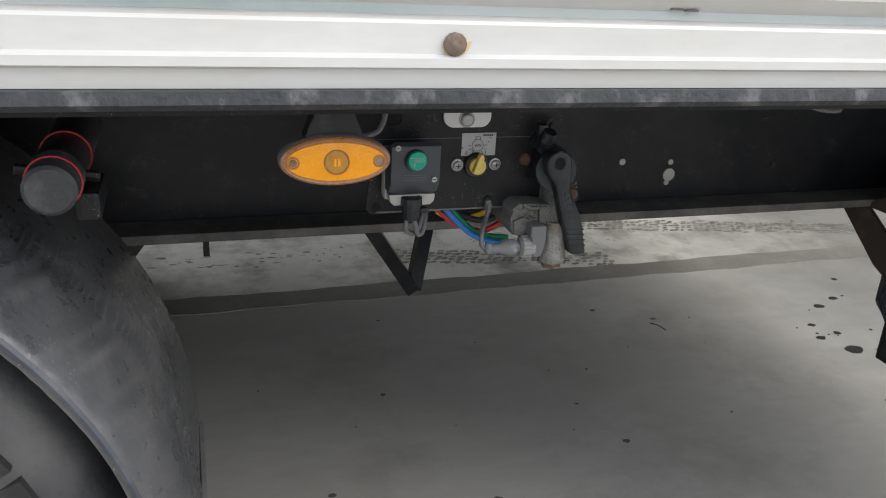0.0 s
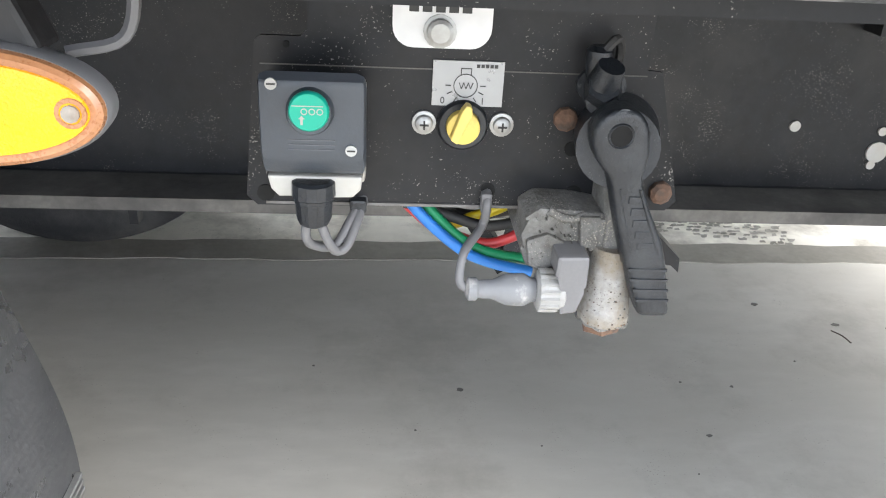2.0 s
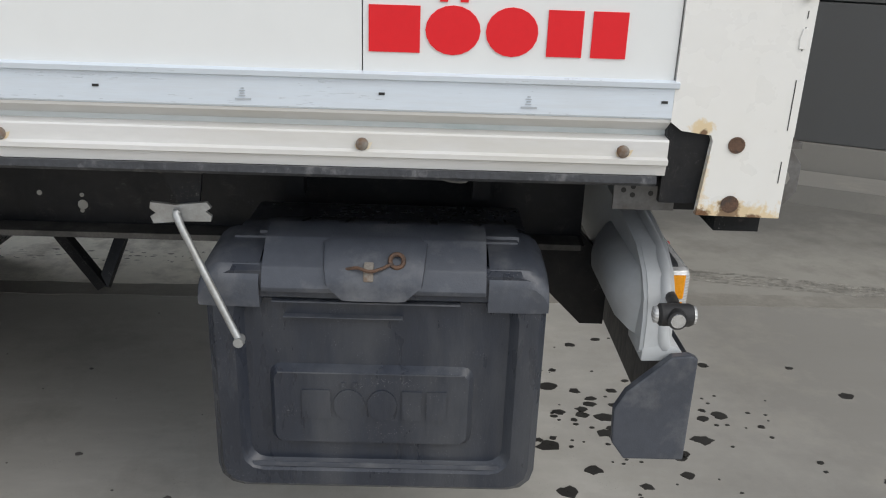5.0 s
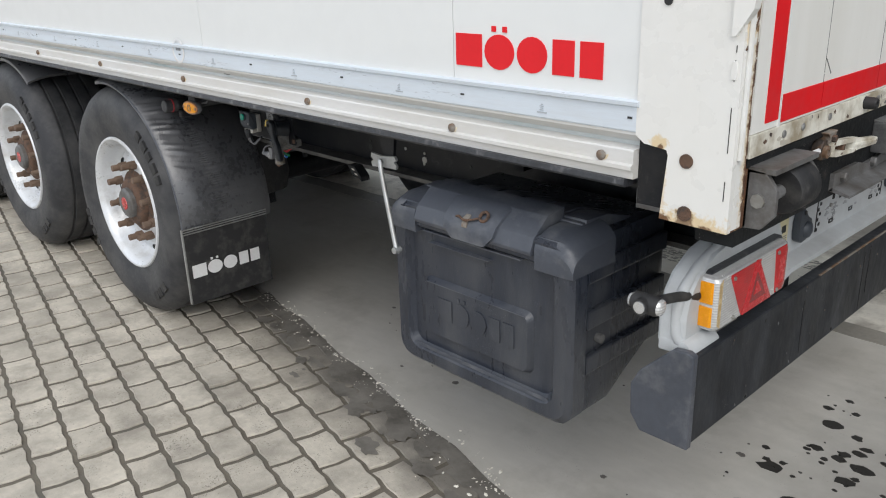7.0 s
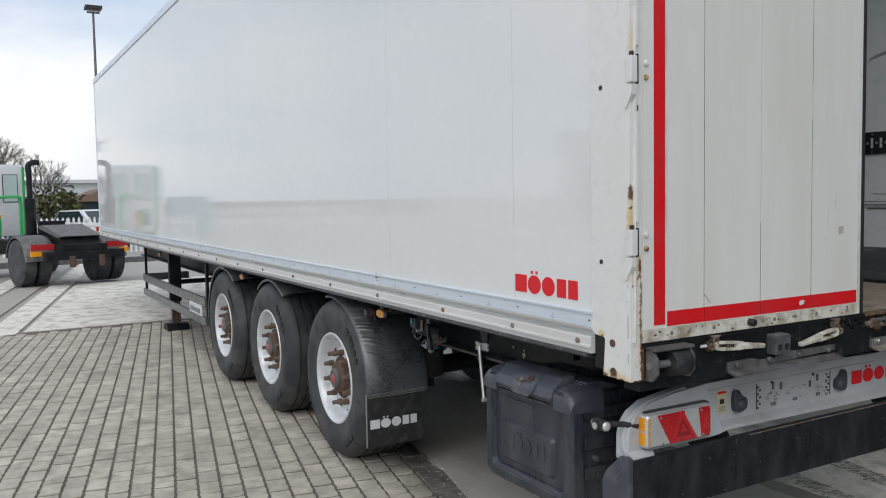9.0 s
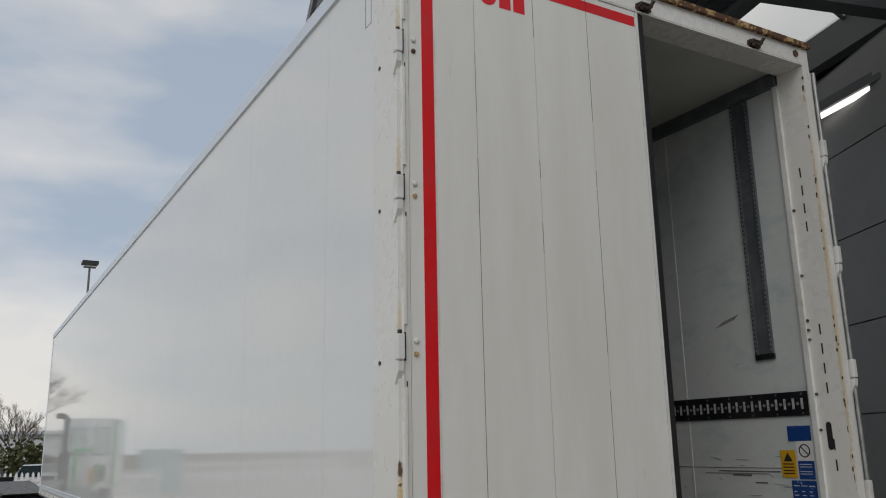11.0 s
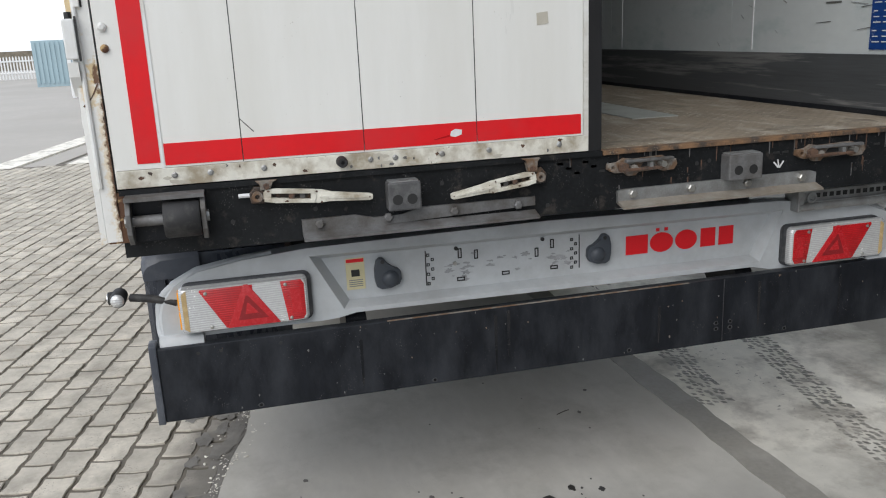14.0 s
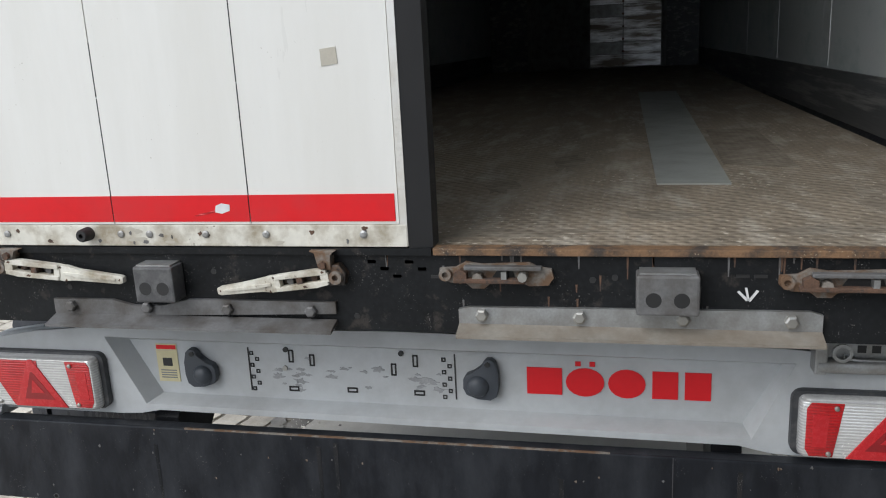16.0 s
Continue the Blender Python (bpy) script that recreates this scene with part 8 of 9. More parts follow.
    part("end_cap", cyl(B(), (-1.818, 0.2, 0.8365), (-1.816, 0.2, 0.833), 0.006, 0.004, n=9), M_RUST, v)
    part("valve_stem", cyl(B(), (-1.815, yp, 0.963), (-1.826, 0.2, 0.968), 0.0285, 0.026, n=30), M_LEVER, v, "round black valve head", 40)
    # lever: rounded sections from the tip up to the round head
    sec = [(0.8575, 0.0062, -1.7907, 0.4), (0.8585, 0.0092, -1.7911, 0.72), (0.8605, 0.0106, -1.7916, 0.92), (0.864, 0.0112, -1.7925, 1), (0.878, 0.0125, -1.797, 1), (0.8925, 0.0132, -1.801, 1), (0.8945, 0.0139, -1.8018, 1.04),
           (0.912, 0.0140, -1.8075, 1), (0.935, 0.0115, -1.817, 0.94), (0.951, 0.0103, -1.8225, 0.94), (0.957, 0.0112, -1.8245, 0.96), (0.964, 0.0150, -1.8268, 1), (0.970, 0.0170, -1.8285, 1), (0.977, 0.0178, -1.830, 1)]
    sec += [(0.9815 + 0.0178 * math.sin(radians(a)), 0.0178 * math.cos(radians(a)), -1.831, 1 if a < 60 else 0.9) for a in (12, 30, 45, 58, 68, 76, 83)]
    bm, rows = B(), []
    for z, w, c, dep in sec:
        row = []
        for q in range(20):
            a = q * math.tau / 20
            cx, cy = math.cos(a), math.sin(a)
            row.append(bm.verts.new((c + w * math.copysign(abs(cx) ** 0.42, cx), 0.189 + 0.0105 * dep * math.copysign(abs(cy) ** 0.42, cy), z)))
        rows.append(row)
    for a, b in zip(rows, rows[1:]):
        for q in range(20):
            bm.faces.new((a[q], a[(q + 1) % 20], b[(q + 1) % 20], b[q]))
    bm.faces.new(rows[0][::-1])
    bm.faces.new(rows[-1])
    lever = part("valve_lever", bm, M_LEVER, v, "black moulded lever", 50)
    part("lever_hole", lathe(B(), [(0.1780, 0.0080), (0.1774, 0.0074), (0.1780, 0.0066), (0.183, 0.006), (0.183, 0.0084)], (-1.8315, 0, 0.983), n=20, closed=True), M_LEVER, lever)
    part("lever_hole_floor", cyl(B(), (-1.8315, 0.1783, 0.983), (-1.8315, 0.1788, 0.983), 0.0066, n=20), M_HOLE, lever)
    for z, w, c in ((0.8935, 0.0126, -1.8012), (0.886, 0.0122, -1.7992), (0.8785, 0.0116, -1.797), (0.871, 0.011, -1.7948)):
        part("grip_rib", box(B(), c - w, c + w, 0.1778, 0.1795, z, z + 0.0016), M_LEVER, lever)
    # worn raised frame and marks along the lever
    for e in (-1, 1):
        q = [(-1.8205 + e * 0.0068, 0.949), (-1.8205 + e * 0.0056, 0.949), (-1.8045 + e * 0.0078, 0.905), (-1.8045 + e * 0.009, 0.905)]
        part("raised_frame", prism(B(), q, "y", 0.1784, 0.1795), M_LEVER, lever)
    for kk in range(5):
        z = 0.9085 + 0.0078 * kk
        c = -1.8058 - 0.00285 * kk
        part("raised_bar", box(B(), c - 0.0052 + 0.0004 * kk, c + 0.0052 - 0.0004 * kk, 0.1782, 0.1795, z, z + 0.0048, 0.0005), M_LEVER, lever)
    # plug and wiring
    pl = part("plug", lathe(B(), [(-1.915, 0.005), (-1.913, 0.008), (-1.908, 0.008), (-1.9065, 0.0062), (-1.897, 0.0068), (-1.888, 0.0108), (-1.876, 0.0112), (-1.871, 0.0085), (-1.866, 0.008)], (0, 0.2, 0.8665), "x", 20), M_MGREY, p, "grey rubber cable plug", 40)
    part("union_nut", lathe(B(), [(-1.868, 0.0115), (-1.8665, 0.0135), (-1.8505, 0.0135), (-1.849, 0.0115), (-1.845, 0.011)], (0, 0.198, 0.8675), "x", 20), M_NUT, pl, "light grey union nut", 40)
    for kk in range(16):
        a = kk * math.tau / 16
        part("nut_rib", cyl(B(), (-1.8665, 0.198 + 0.0135 * math.cos(a), 0.8675 + 0.0135 * math.sin(a)), (-1.854, 0.198 + 0.0135 * math.cos(a), 0.8675 + 0.0135 * math.sin(a)), 0.0015, n=5), M_NUT, pl)
    part("socket_body", prism(B(), [(-1.8585, 0.884), (-1.858, 0.8985), (-1.837, 0.8985), (-1.8365, 0.875), (-1.8405, 0.874), (-1.841, 0.857), (-1.853, 0.855), (-1.853, 0.88)], "y", 0.186, 0.22, 0.0025), M_CABLE, pl)
    part("cable", tube(B(), [(-1.914, 0.2, 0.8665), (-1.919, 0.203, 0.872), (-1.916, 0.212, 0.888), (-1.902, 0.238, 0.895), (-1.9, 0.235, 0.912), (-1.899, 0.25, 0.92)], 0.0032, 8, 6), M_CABLE, p, "grey cable", 60)
    part("cable_boot", box(B(), -1.904, -1.8965, 0.236, 0.244, 0.905, 0.92, 0.002), M_CABLE, p)
    for m, lab, pts in ((M_HBLUE, "blue air hose", [(-1.962, 0.262, 0.92), (-1.946, 0.262, 0.895), (-1.916, 0.262, 0.867), (-1.893, 0.262, 0.855), (-1.859, 0.262, 0.847)]),
                        (M_HGREEN, "green air hose", [(-1.953, 0.27, 0.92), (-1.939, 0.27, 0.896), (-1.916, 0.27, 0.872), (-1.893, 0.27, 0.859), (-1.856, 0.27, 0.853)]),
                        (M_HRED, "red air hose", [(-1.966, 0.28, 0.905), (-1.935, 0.28, 0.876), (-1.917, 0.28, 0.868), (-1.899, 0.28, 0.862), (-1.882, 0.28, 0.863), (-1.855, 0.28, 0.877)]),
                        (M_HYEL, "yellow air hose", [(-1.955, 0.29, 0.89), (-1.924, 0.29, 0.872), (-1.902, 0.29, 0.879), (-1.885, 0.288, 0.886), (-1.862, 0.286, 0.9)]),
                        (M_RUBBER, "black air hose", [(-1.95, 0.275, 0.905), (-1.931, 0.275, 0.89), (-1.916, 0.275, 0.884), (-1.899, 0.275, 0.879), (-1.879, 0.275, 0.88), (-1.855, 0.275, 0.892)]),
                        (M_RUBBER, "black air hose", [(-1.95, 0.30, 0.9), (-1.92, 0.30, 0.88), (-1.895, 0.30, 0.876), (-1.86, 0.30, 0.884)])):
        part("air_hose", tube(B(), pts, 0.0042, 10, 6), m, p, lab, 60)
    part("hose_tie", box(B(), -1.957, -1.944, 0.262, 0.284, 0.896, 0.903, 0.002), M_LEVER, p)
    # hoses that lead up behind the panel
    part("air_hose", tube(B(), [(-1.96, 0.28, 0.91), (-1.97, 0.33, 0.96), (-1.98, 0.45, 1.03), (-2.0, 0.52, 1.06)], 0.0045, 8, 5), M_RUBBER, p, "black air hose", 60)


valve_panel()


# ---------------------------------------------------------------- building with its canopy
WD = Vector((0.91, -0.415, 0)).normalized()
WN = Vector((-WD.y, WD.x, 0))
WP = Vector((-2.04, 5.75, 0))


def along(s, d, z):
    """A place s metres along the wall from WP, d metres behind its face and z up."""
    p = WP + WD * s + WN * d
    return (p.x, p.y, z)


def wall_box(bm, s0, s1, d0, d1, z0, z1):
    vs = [bm.verts.new(along(s, d, z)) for z in (z0, z1) for s, d in ((s0, d0), (s1, d0), (s1, d1), (s0, d1))]
    for i in ((3, 2, 1, 0), (4, 5, 6, 7), (0, 1, 5, 4), (1, 2, 6, 5), (2, 3, 7, 6), (3, 0, 4, 7)):
        bm.faces.new([vs[k] for k in i])
    return bm


hall = thing("warehouse", along(0, 2, 0), "grey clad warehouse with a steel canopy", "building")
zs = [0.30, 1.19, 1.99, 2.80, 3.61, 4.42, 5.23]
for a, b in zip(zs, zs[1:]):
    for s in range(-2, 3):
        part("wall_panel", wall_box(B(), s * 4.0 - 1.6 + 0.004, s * 4.0 + 2.4 - 0.004, 0.0, 0.08, a + 0.006, b - 0.006), M_CLAD, hall, "grey wall cladding panel" if s == -1 else "")
part("wall_core", wall_box(B(), -9.6, 10.4, 0.07, 0.3, 0.3, 5.3), M_DSTEEL, hall)
part("plinth", wall_box(B(), -9.6, 10.4, -0.03, 0.28, 0.0, 0.30), M_CONC, hall, "concrete plinth")
part("kerb", wall_box(B(), -9.6, 10.4, -0.45, -0.05, 0.0, 0.12), M_CONC, hall, "low concrete kerb")
part("back_wall", wall_box(B(), -9.6, 10.4, 9.0, 9.2, 0, 7.0), M_CLAD, hall)
CD = Vector((0.967, -0.255, 0)).normalized()
CN = Vector((-CD.y, CD.x, 0))
CP = Vector((-5.16, 1.41, 0))


def along(s, d, z):
    """A place s metres along the canopy's eaves, d metres in from them and z up."""
    p = CP + CD * s + CN * d
    return (p.x, p.y, z)


CZ = 5.6
S0, S1 = -0.4, 5.6
for k in range(2):
    s = 0.1 + 2.9 * k
    part("canopy_beam", wall_box(B(), s, s + 0.16, 0.1, 6.5, CZ - 0.32, CZ - 0.02), M_DSTEEL, hall, "dark steel canopy beam" if k == 0 else "")
part("gutter", wall_box(B(), S0, S1, 0.0, 0.13, CZ - 0.02, CZ + 0.12), M_GREYSTEEL, hall, "grey eaves gutter")
part("eave_beam", wall_box(B(), S0, S1, 0.03, 0.25, CZ - 0.35, CZ - 0.025), M_DSTEEL, hall, "dark steel eaves beam")
for d in (1.2, 2.4, 5.3):
    part("purlin", wall_box(B(), S0, S1, d, d + 0.1, CZ - 0.16, CZ), M_DSTEEL, hall)


def corrugated(d0, d1, z):
    """Roof sheet whose waves run along the eaves."""
    bm, rows = B(), []
    n = int((d1 - d0) / 0.07)
    for i in range(n + 1):
        h = z + (0.035 if i % 4 in (1, 2) else 0.0)
        rows.append([bm.verts.new(along(s, d0 + (d1 - d0) * i / n, h)) for s in (S0, S1)])
    for a, b in zip(rows, rows[1:]):
        bm.faces.new((a[0], a[1], b[1], b[0]))
    return bm


part("roof_sheet", corrugated(0.14, 3.62, CZ + 0.03), M_DSTEEL, hall, "corrugated canopy sheet")
part("roof_sheet", corrugated(4.98, 7.0, CZ + 0.03), M_DSTEEL, hall)
for d in (3.5, 4.96):
    part("rooflight_kerb", wall_box(B(), S0, S1, d, d + 0.14, CZ - 0.22, CZ + 0.12), M_DSTEEL, hall)
part("rain_pipe", tube(B(), [along(S0, 3.42, CZ - 0.26), along(S1, 3.42, CZ - 0.26)], 0.055, 10, 2), M_DSTEEL, hall, "dark rain pipe", 40)
bm, rows = B(), []
for i in range(13):
    t = i / 12
    rows.append([bm.verts.new(along(s, 3.64 + 1.32 * t, CZ + 0.1 + 0.3 * math.sin(math.pi * t))) for s in (S0, S1)])
for a, b in zip(rows, rows[1:]):
    bm.faces.new((a[0], a[1], b[1], b[0]))
rl = part("rooflight", bm, M_ROOFLIGHT, hall, "arched translucent rooflight", 60)
for k in range(5):
    bm = B()
    tube(bm, [along(S0 + 0.15 + 1.3 * k, 3.64 + 1.32 * t / 8, CZ + 0.075 + 0.3 * math.sin(math.pi * t / 8)) for t in range(9)], 0.022, 6, 3)
    part("rooflight_rib", bm, M_DSTEEL, rl)
tube_light = part("strip_light", wall_box(B(), 1.66, 3.1, 4.87, 4.91, 4.81, 4.85), bpy.data.materials.new("white_light_tube"), hall, "lit white strip light")
lm = tube_light.data.materials[0]
lm.use_nodes = True
lm.node_tree.nodes["Principled BSDF"].inputs["Emission Color"].default_value = (1, 0.98, 0.95, 1)
lm.node_tree.nodes["Principled BSDF"].inputs["Emission Strength"].default_value = 2.5


strip = part("strip_light", wall_box(B(), 0.1, 1.42, 4.87, 4.91, 4.81, 4.85), lm, hall)
for a, b in ((0.05, 1.47), (1.61, 3.15)):
    part("light_housing", wall_box(B(), a, b, 4.84, 4.94, 4.852, 4.91), M_DSTEEL, hall)
part("light_rail", wall_box(B(), S0, S1, 4.86, 4.92, 4.914, 4.96), M_DSTEEL, hall)


# ---------------------------------------------------------------- yard: tractor, fence, cars, trees, houses
def rotz(bm, a, at):
    bmesh.ops.transform(bm, matrix=Matrix.Translation(at) @ Matrix.Rotation(a, 4, "Z"), verts=bm.verts)
    return bm


def tractor():
    at, a = Vector((-17.0, -0.25, 0)), radians(180 + 17)
    t = thing("yard_tractor", at, "white and green terminal tractor parked in the yard", "tractor")

    def p(name, bm, m, label="", parent=None, sm=0):
        return part(name, rotz(bm, a, at), m, parent or t, label, sm)
    k = 0.86
    p("frame", box(B(), -0.9, 4.2, -0.45, 0.45, 0.55, 0.85), M_BLACK, "black frame")
    for y in (-1, 1):
        for x in (0.0, 3.2):
            for d in ((0.62, 0.92) if x == 0 else (0.8,)):
                w = p("wheel", lathe(B(), [(-0.13, 0.26), (-0.14, 0.40), (-0.11, 0.48), (0.11, 0.48), (0.14, 0.40), (0.13, 0.26)], (x, y * d, 0.48), n=28), M_TYRE, "", None, 40)
                p("rim", lathe(B(), [(-0.09, 0.27), (-0.11, 0.2), (-0.05, 0.1), (0.05, 0.1), (0.11, 0.2), (0.09, 0.27)], (x, y * d, 0.48), n=20), M_GREENP if x > 1 else M_GREYSTEEL, "", w)
        bm = arc_shell(0, 0.48, 0.54, 0.57, radians(10), radians(175), 0.45 if y > 0 else -1.05, 1.05 if y > 0 else -0.45)
        p("mudguard", bm, M_GREYSTEEL, "grey mudguard", None, 40)
        p("tail_light", box(B(), -0.72, -0.66, min(y * 0.55, y * 1.0), max(y * 0.55, y * 1.0), 0.76, 0.88), M_LENSR, "red tail light")
        p("amber_light", box(B(), -0.72, -0.655, min(y * 0.8, y * 1.0), max(y * 0.8, y * 1.0), 0.64, 0.74), M_LENSA)
    p("fifth_wheel", prism(B(), [(-0.75, 1.02), (-0.6, 0.98), (0.35, 1.16), (0.4, 1.22), (0.2, 1.24)], "y", -0.42, 0.42), M_GREYSTEEL, "greasy fifth wheel plate")
    p("fifth_ramp", prism(B(), [(-0.9, 0.8), (-0.6, 1.0), (-0.2, 1.0), (0.2, 0.85)], "y", -0.4, 0.4), M_BLACK)
    p("rear_beam", box(B(), -0.95, -0.8, -0.8, 0.8, 0.55, 0.72), M_BLACK)
    for y in (-0.3, 0.3):
        p("coil_spring", cyl(B(), (-0.98, y, 0.4), (-0.98, y, 0.62), 0.06, n=10), M_RUST)
    cab = p("cab", box(B(), 2.4, 4.0, -0.05, 1.1, 0.95, 2.6, 0.06), M_CARWHITE, "white cab with green trim", None, 40)
    for y in (-0.06, 1.11):
        p("side_window", box(B(), 2.6, 3.6, y - 0.012, y + 0.012, 1.75, 2.55), M_CABGLASS, "", cab)
    for y in (0.1, 0.62):
        p("rear_window", box(B(), 2.38, 2.41, y, y + 0.3, 1.75, 2.36, 0.01), M_CABGLASS, "", cab)
        p("window_seal", box(B(), 2.385, 2.402, y - 0.015, y + 0.315, 1.735, 2.375, 0.008), M_BLACK, "", cab)
    p("rear_panel", box(B(), 2.385, 2.405, 0.64, 0.9, 1.12, 1.5, 0.01), M_BLACK, "black rear panel", cab)
    p("green_door_frame", box(B(), 2.36, 2.42, -0.06, -0.02, 1.0, 2.55), M_GREENP, "", cab)
    p("green_door_frame", box(B(), 2.36, 2.42, 1.07, 1.11, 1.0, 2.55), M_GREENP, "", cab)
    p("cab_step", box(B(), 2.4, 3.6, -0.6, -0.07, 0.6, 1.0), M_BLACK)
    p("green_handrail", tube(B(), [(1.4, 0.4, 1.0), (1.4, 0.4, 1.75), (1.45, 0.45, 1.85), (2.35, 0.55, 1.85)], 0.035, 8, 4), M_GREENP, "green handrail")
    p("green_handrail", tube(B(), [(1.4, 0.85, 1.0), (1.4, 0.85, 1.4), (2.3, 0.85, 1.45)], 0.03, 8, 4), M_GREENP)
    p("air_filter", box(B(), 1.3, 1.6, -0.5, -0.02, 0.9, 1.3), M_BLACK)
    p("hose_bundle", tube(B(), [(2.2, 0.6, 1.3), (2.1, 0.65, 1.05), (2.0, 0.7, 1.2), (1.95, 0.65, 1.45)], 0.04, 8, 5), M_LENSA, "coiled orange hose")
    ex = p("exhaust_pipe", lathe(B(), [(0.9, 0.11), (1.75, 0.12), (1.8, 0.12), (1.82, 0.06), (2.45, 0.06)], (1.6, 0.12, 0), "z", 16), M_BLACK, "black exhaust stack", None, 40)
    p("exhaust_bend", tube(B(), [(1.6, 0.12, 2.4), (1.6, 0.12, 2.55), (1.6, 0.02, 2.62), (1.6, -0.1, 2.62)], 0.065, 10, 5), M_BLACK, "", ex)


tractor()

# white paling fence
FX = -26.5


def paling(fx, y0, y1, label):
    fence = thing("paling_fence", (fx, (y0 + y1) / 2, 0), label, "fence")
    first = part("pale", prism(B(), [(y0 - 0.035, 0.05), (y0 + 0.035, 0.05), (y0 + 0.035, 1.18), (y0, 1.25), (y0 - 0.035, 1.18)], "x", fx - 0.012, fx + 0.012), M_FENCE, fence)
    for k in range(1, int((y1 - y0) / 0.155)):
        q = first.copy()
        scene.collection.objects.link(q)
        q.location = first.location + Vector((0, 0.155 * k, 0))
    for z in (0.35, 0.95):
        bx("fence_rail", fx + 0.012, fx + 0.06, y0, y1, z, z + 0.08, M_FENCE, fence)
    for k in range(int((y1 - y0) / 2.6) + 1):
        bx("fence_post", fx + 0.06, fx + 0.16, y0 + 2.6 * k, y0 + 2.6 * k + 0.1, 0.0, 1.2, M_FENCE, fence)


paling(FX, -4.6, 5.0, "white-painted paling fence along the yard edge")
paling(-47.0, -20.0, -8.0, "white-painted paling fence at the far yard edge")
setting("kerb", box(B(), FX + 3.5, FX + 3.8, -2, 2.6, -0.03, 0.12), M_GREYSTEEL, "dark low kerb stones before the fence", "kerb")


def car(at, a, paint, label):
    c = thing("car", at, label, "car")
    prof = [(-2.1, 0.35), (2.1, 0.35), (2.15, 0.6), (1.95, 0.85), (1.0, 0.98), (0.45, 1.42), (-1.1, 1.45), (-1.75, 1.0), (-2.1, 0.9)]
    part("body", rotz(prism(B(), prof, "y", -0.85, 0.85, 0.05), a, at), paint, c, "", 40)
    part("glass", rotz(prism(B(), [(0.95, 0.99), (0.42, 1.38), (-1.08, 1.40), (-1.6, 1.02)], "y", -0.86, 0.86), a, at), M_GLASS, c)
    part("screen", rotz(prism(B(), [(1.05, 0.96), (0.47, 1.40), (0.40, 1.36), (0.95, 0.94)], "y", -0.7, 0.7), a, at), M_GLASS, c)
    part("rear_screen", rotz(prism(B(), [(-1.80, 1.0), (-1.14, 1.42), (-1.06, 1.38), (-1.7, 0.98)], "y", -0.7, 0.7), a, at), M_GLASS, c)
    for x in (-1.3, 1.35):
        for y in (-0.75, 0.75):
            w = part("wheel", rotz(lathe(B(), [(-0.1, 0.2), (-0.11, 0.3), (0.11, 0.3), (0.1, 0.2)], (x, y, 0.31), n=18), a, at), M_TYRE, c, "", 40)
    for y in (-0.65, 0.65):
        part("tail_light", rotz(box(B(), -2.13, -2.0, y - 0.15, y + 0.15, 0.7, 0.85), a, at), M_LENSR, c)


car((-31.0, 1.75, 0), radians(200), M_CARWHITE, "white car parked behind the paling fence")
car((-31.5, -0.9, 0), radians(150), M_CARDARK, "dark blue car parked behind the paling fence")


def bare_tree(at, h, seed, spread=0.6, deep=4):
    rnd = random.Random(seed)
    t = thing("tree", at, "bare leafless tree with fine spreading twigs", "tree")
    trunk, crown = B(), B()
    tube(trunk, [at, (at[0] + 0.05, at[1] + 0.05, at[2] + h * 0.2), (at[0], at[1] + 0.1, at[2] + h * 0.42)], h * 0.022, 8, 3)

    def grow(bm, p, way, length, r, depth):
        q = p + way * length
        mid = (p + q) / 2 + Vector((rnd.uniform(-1, 1), rnd.uniform(-1, 1), rnd.uniform(-0.3, 0.6))) * length * 0.1
        a, b, c = p, mid, q
        for u, v, r0 in ((a, b, r), (b, c, r * 0.8)):
            m = (v - u).to_track_quat("Z", "Y").to_matrix()
            e, f = m.col[0], m.col[1]
            n = 3 if depth < 2 else 4
            lo, hi = ([bm.verts.new(c0 + (e * math.cos(k * math.tau / n) + f * math.sin(k * math.tau / n)) * q0) for k in range(n)] for c0, q0 in ((u, r0), (v, r0 * 0.8)))
            for k in range(n):
                bm.faces.new((lo[k], lo[(k + 1) % n], hi[(k + 1) % n], hi[k]))
        if depth:
            for _ in range(3 if depth > 1 else 4):
                d = (way + Vector((rnd.uniform(-1, 1), rnd.uniform(-1, 1), rnd.uniform(-0.25, 0.7))) * spread).normalized()
                grow(bm, p + (q - p) * rnd.uniform(0.55, 1.0), d, length * rnd.uniform(0.6, 0.82), r * 0.6, depth - 1)
    for k in range(5):
        a = k * math.tau / 5 + rnd.random()
        d = Vector((math.cos(a) * 0.6, math.sin(a) * 0.6, 1)).normalized()
        grow(crown, Vector(at) + Vector((0, 0.05, h * (0.25 + 0.03 * k))), d, h * 0.22, h * 0.009, deep)
    part("trunk", trunk, M_BARK, t, "", 40)
    part("crown", crown, M_BARK, t)


bare_tree((-43, -1.5, 0), 6.6, 3, 0.7, 5)
bare_tree((-48, 1.2, 0), 5.0, 5, 0.6, 5)
bare_tree((-52, -5.5, 0), 4.5, 8)
bare_tree((-45, -4.0, 0), 3.4, 11)


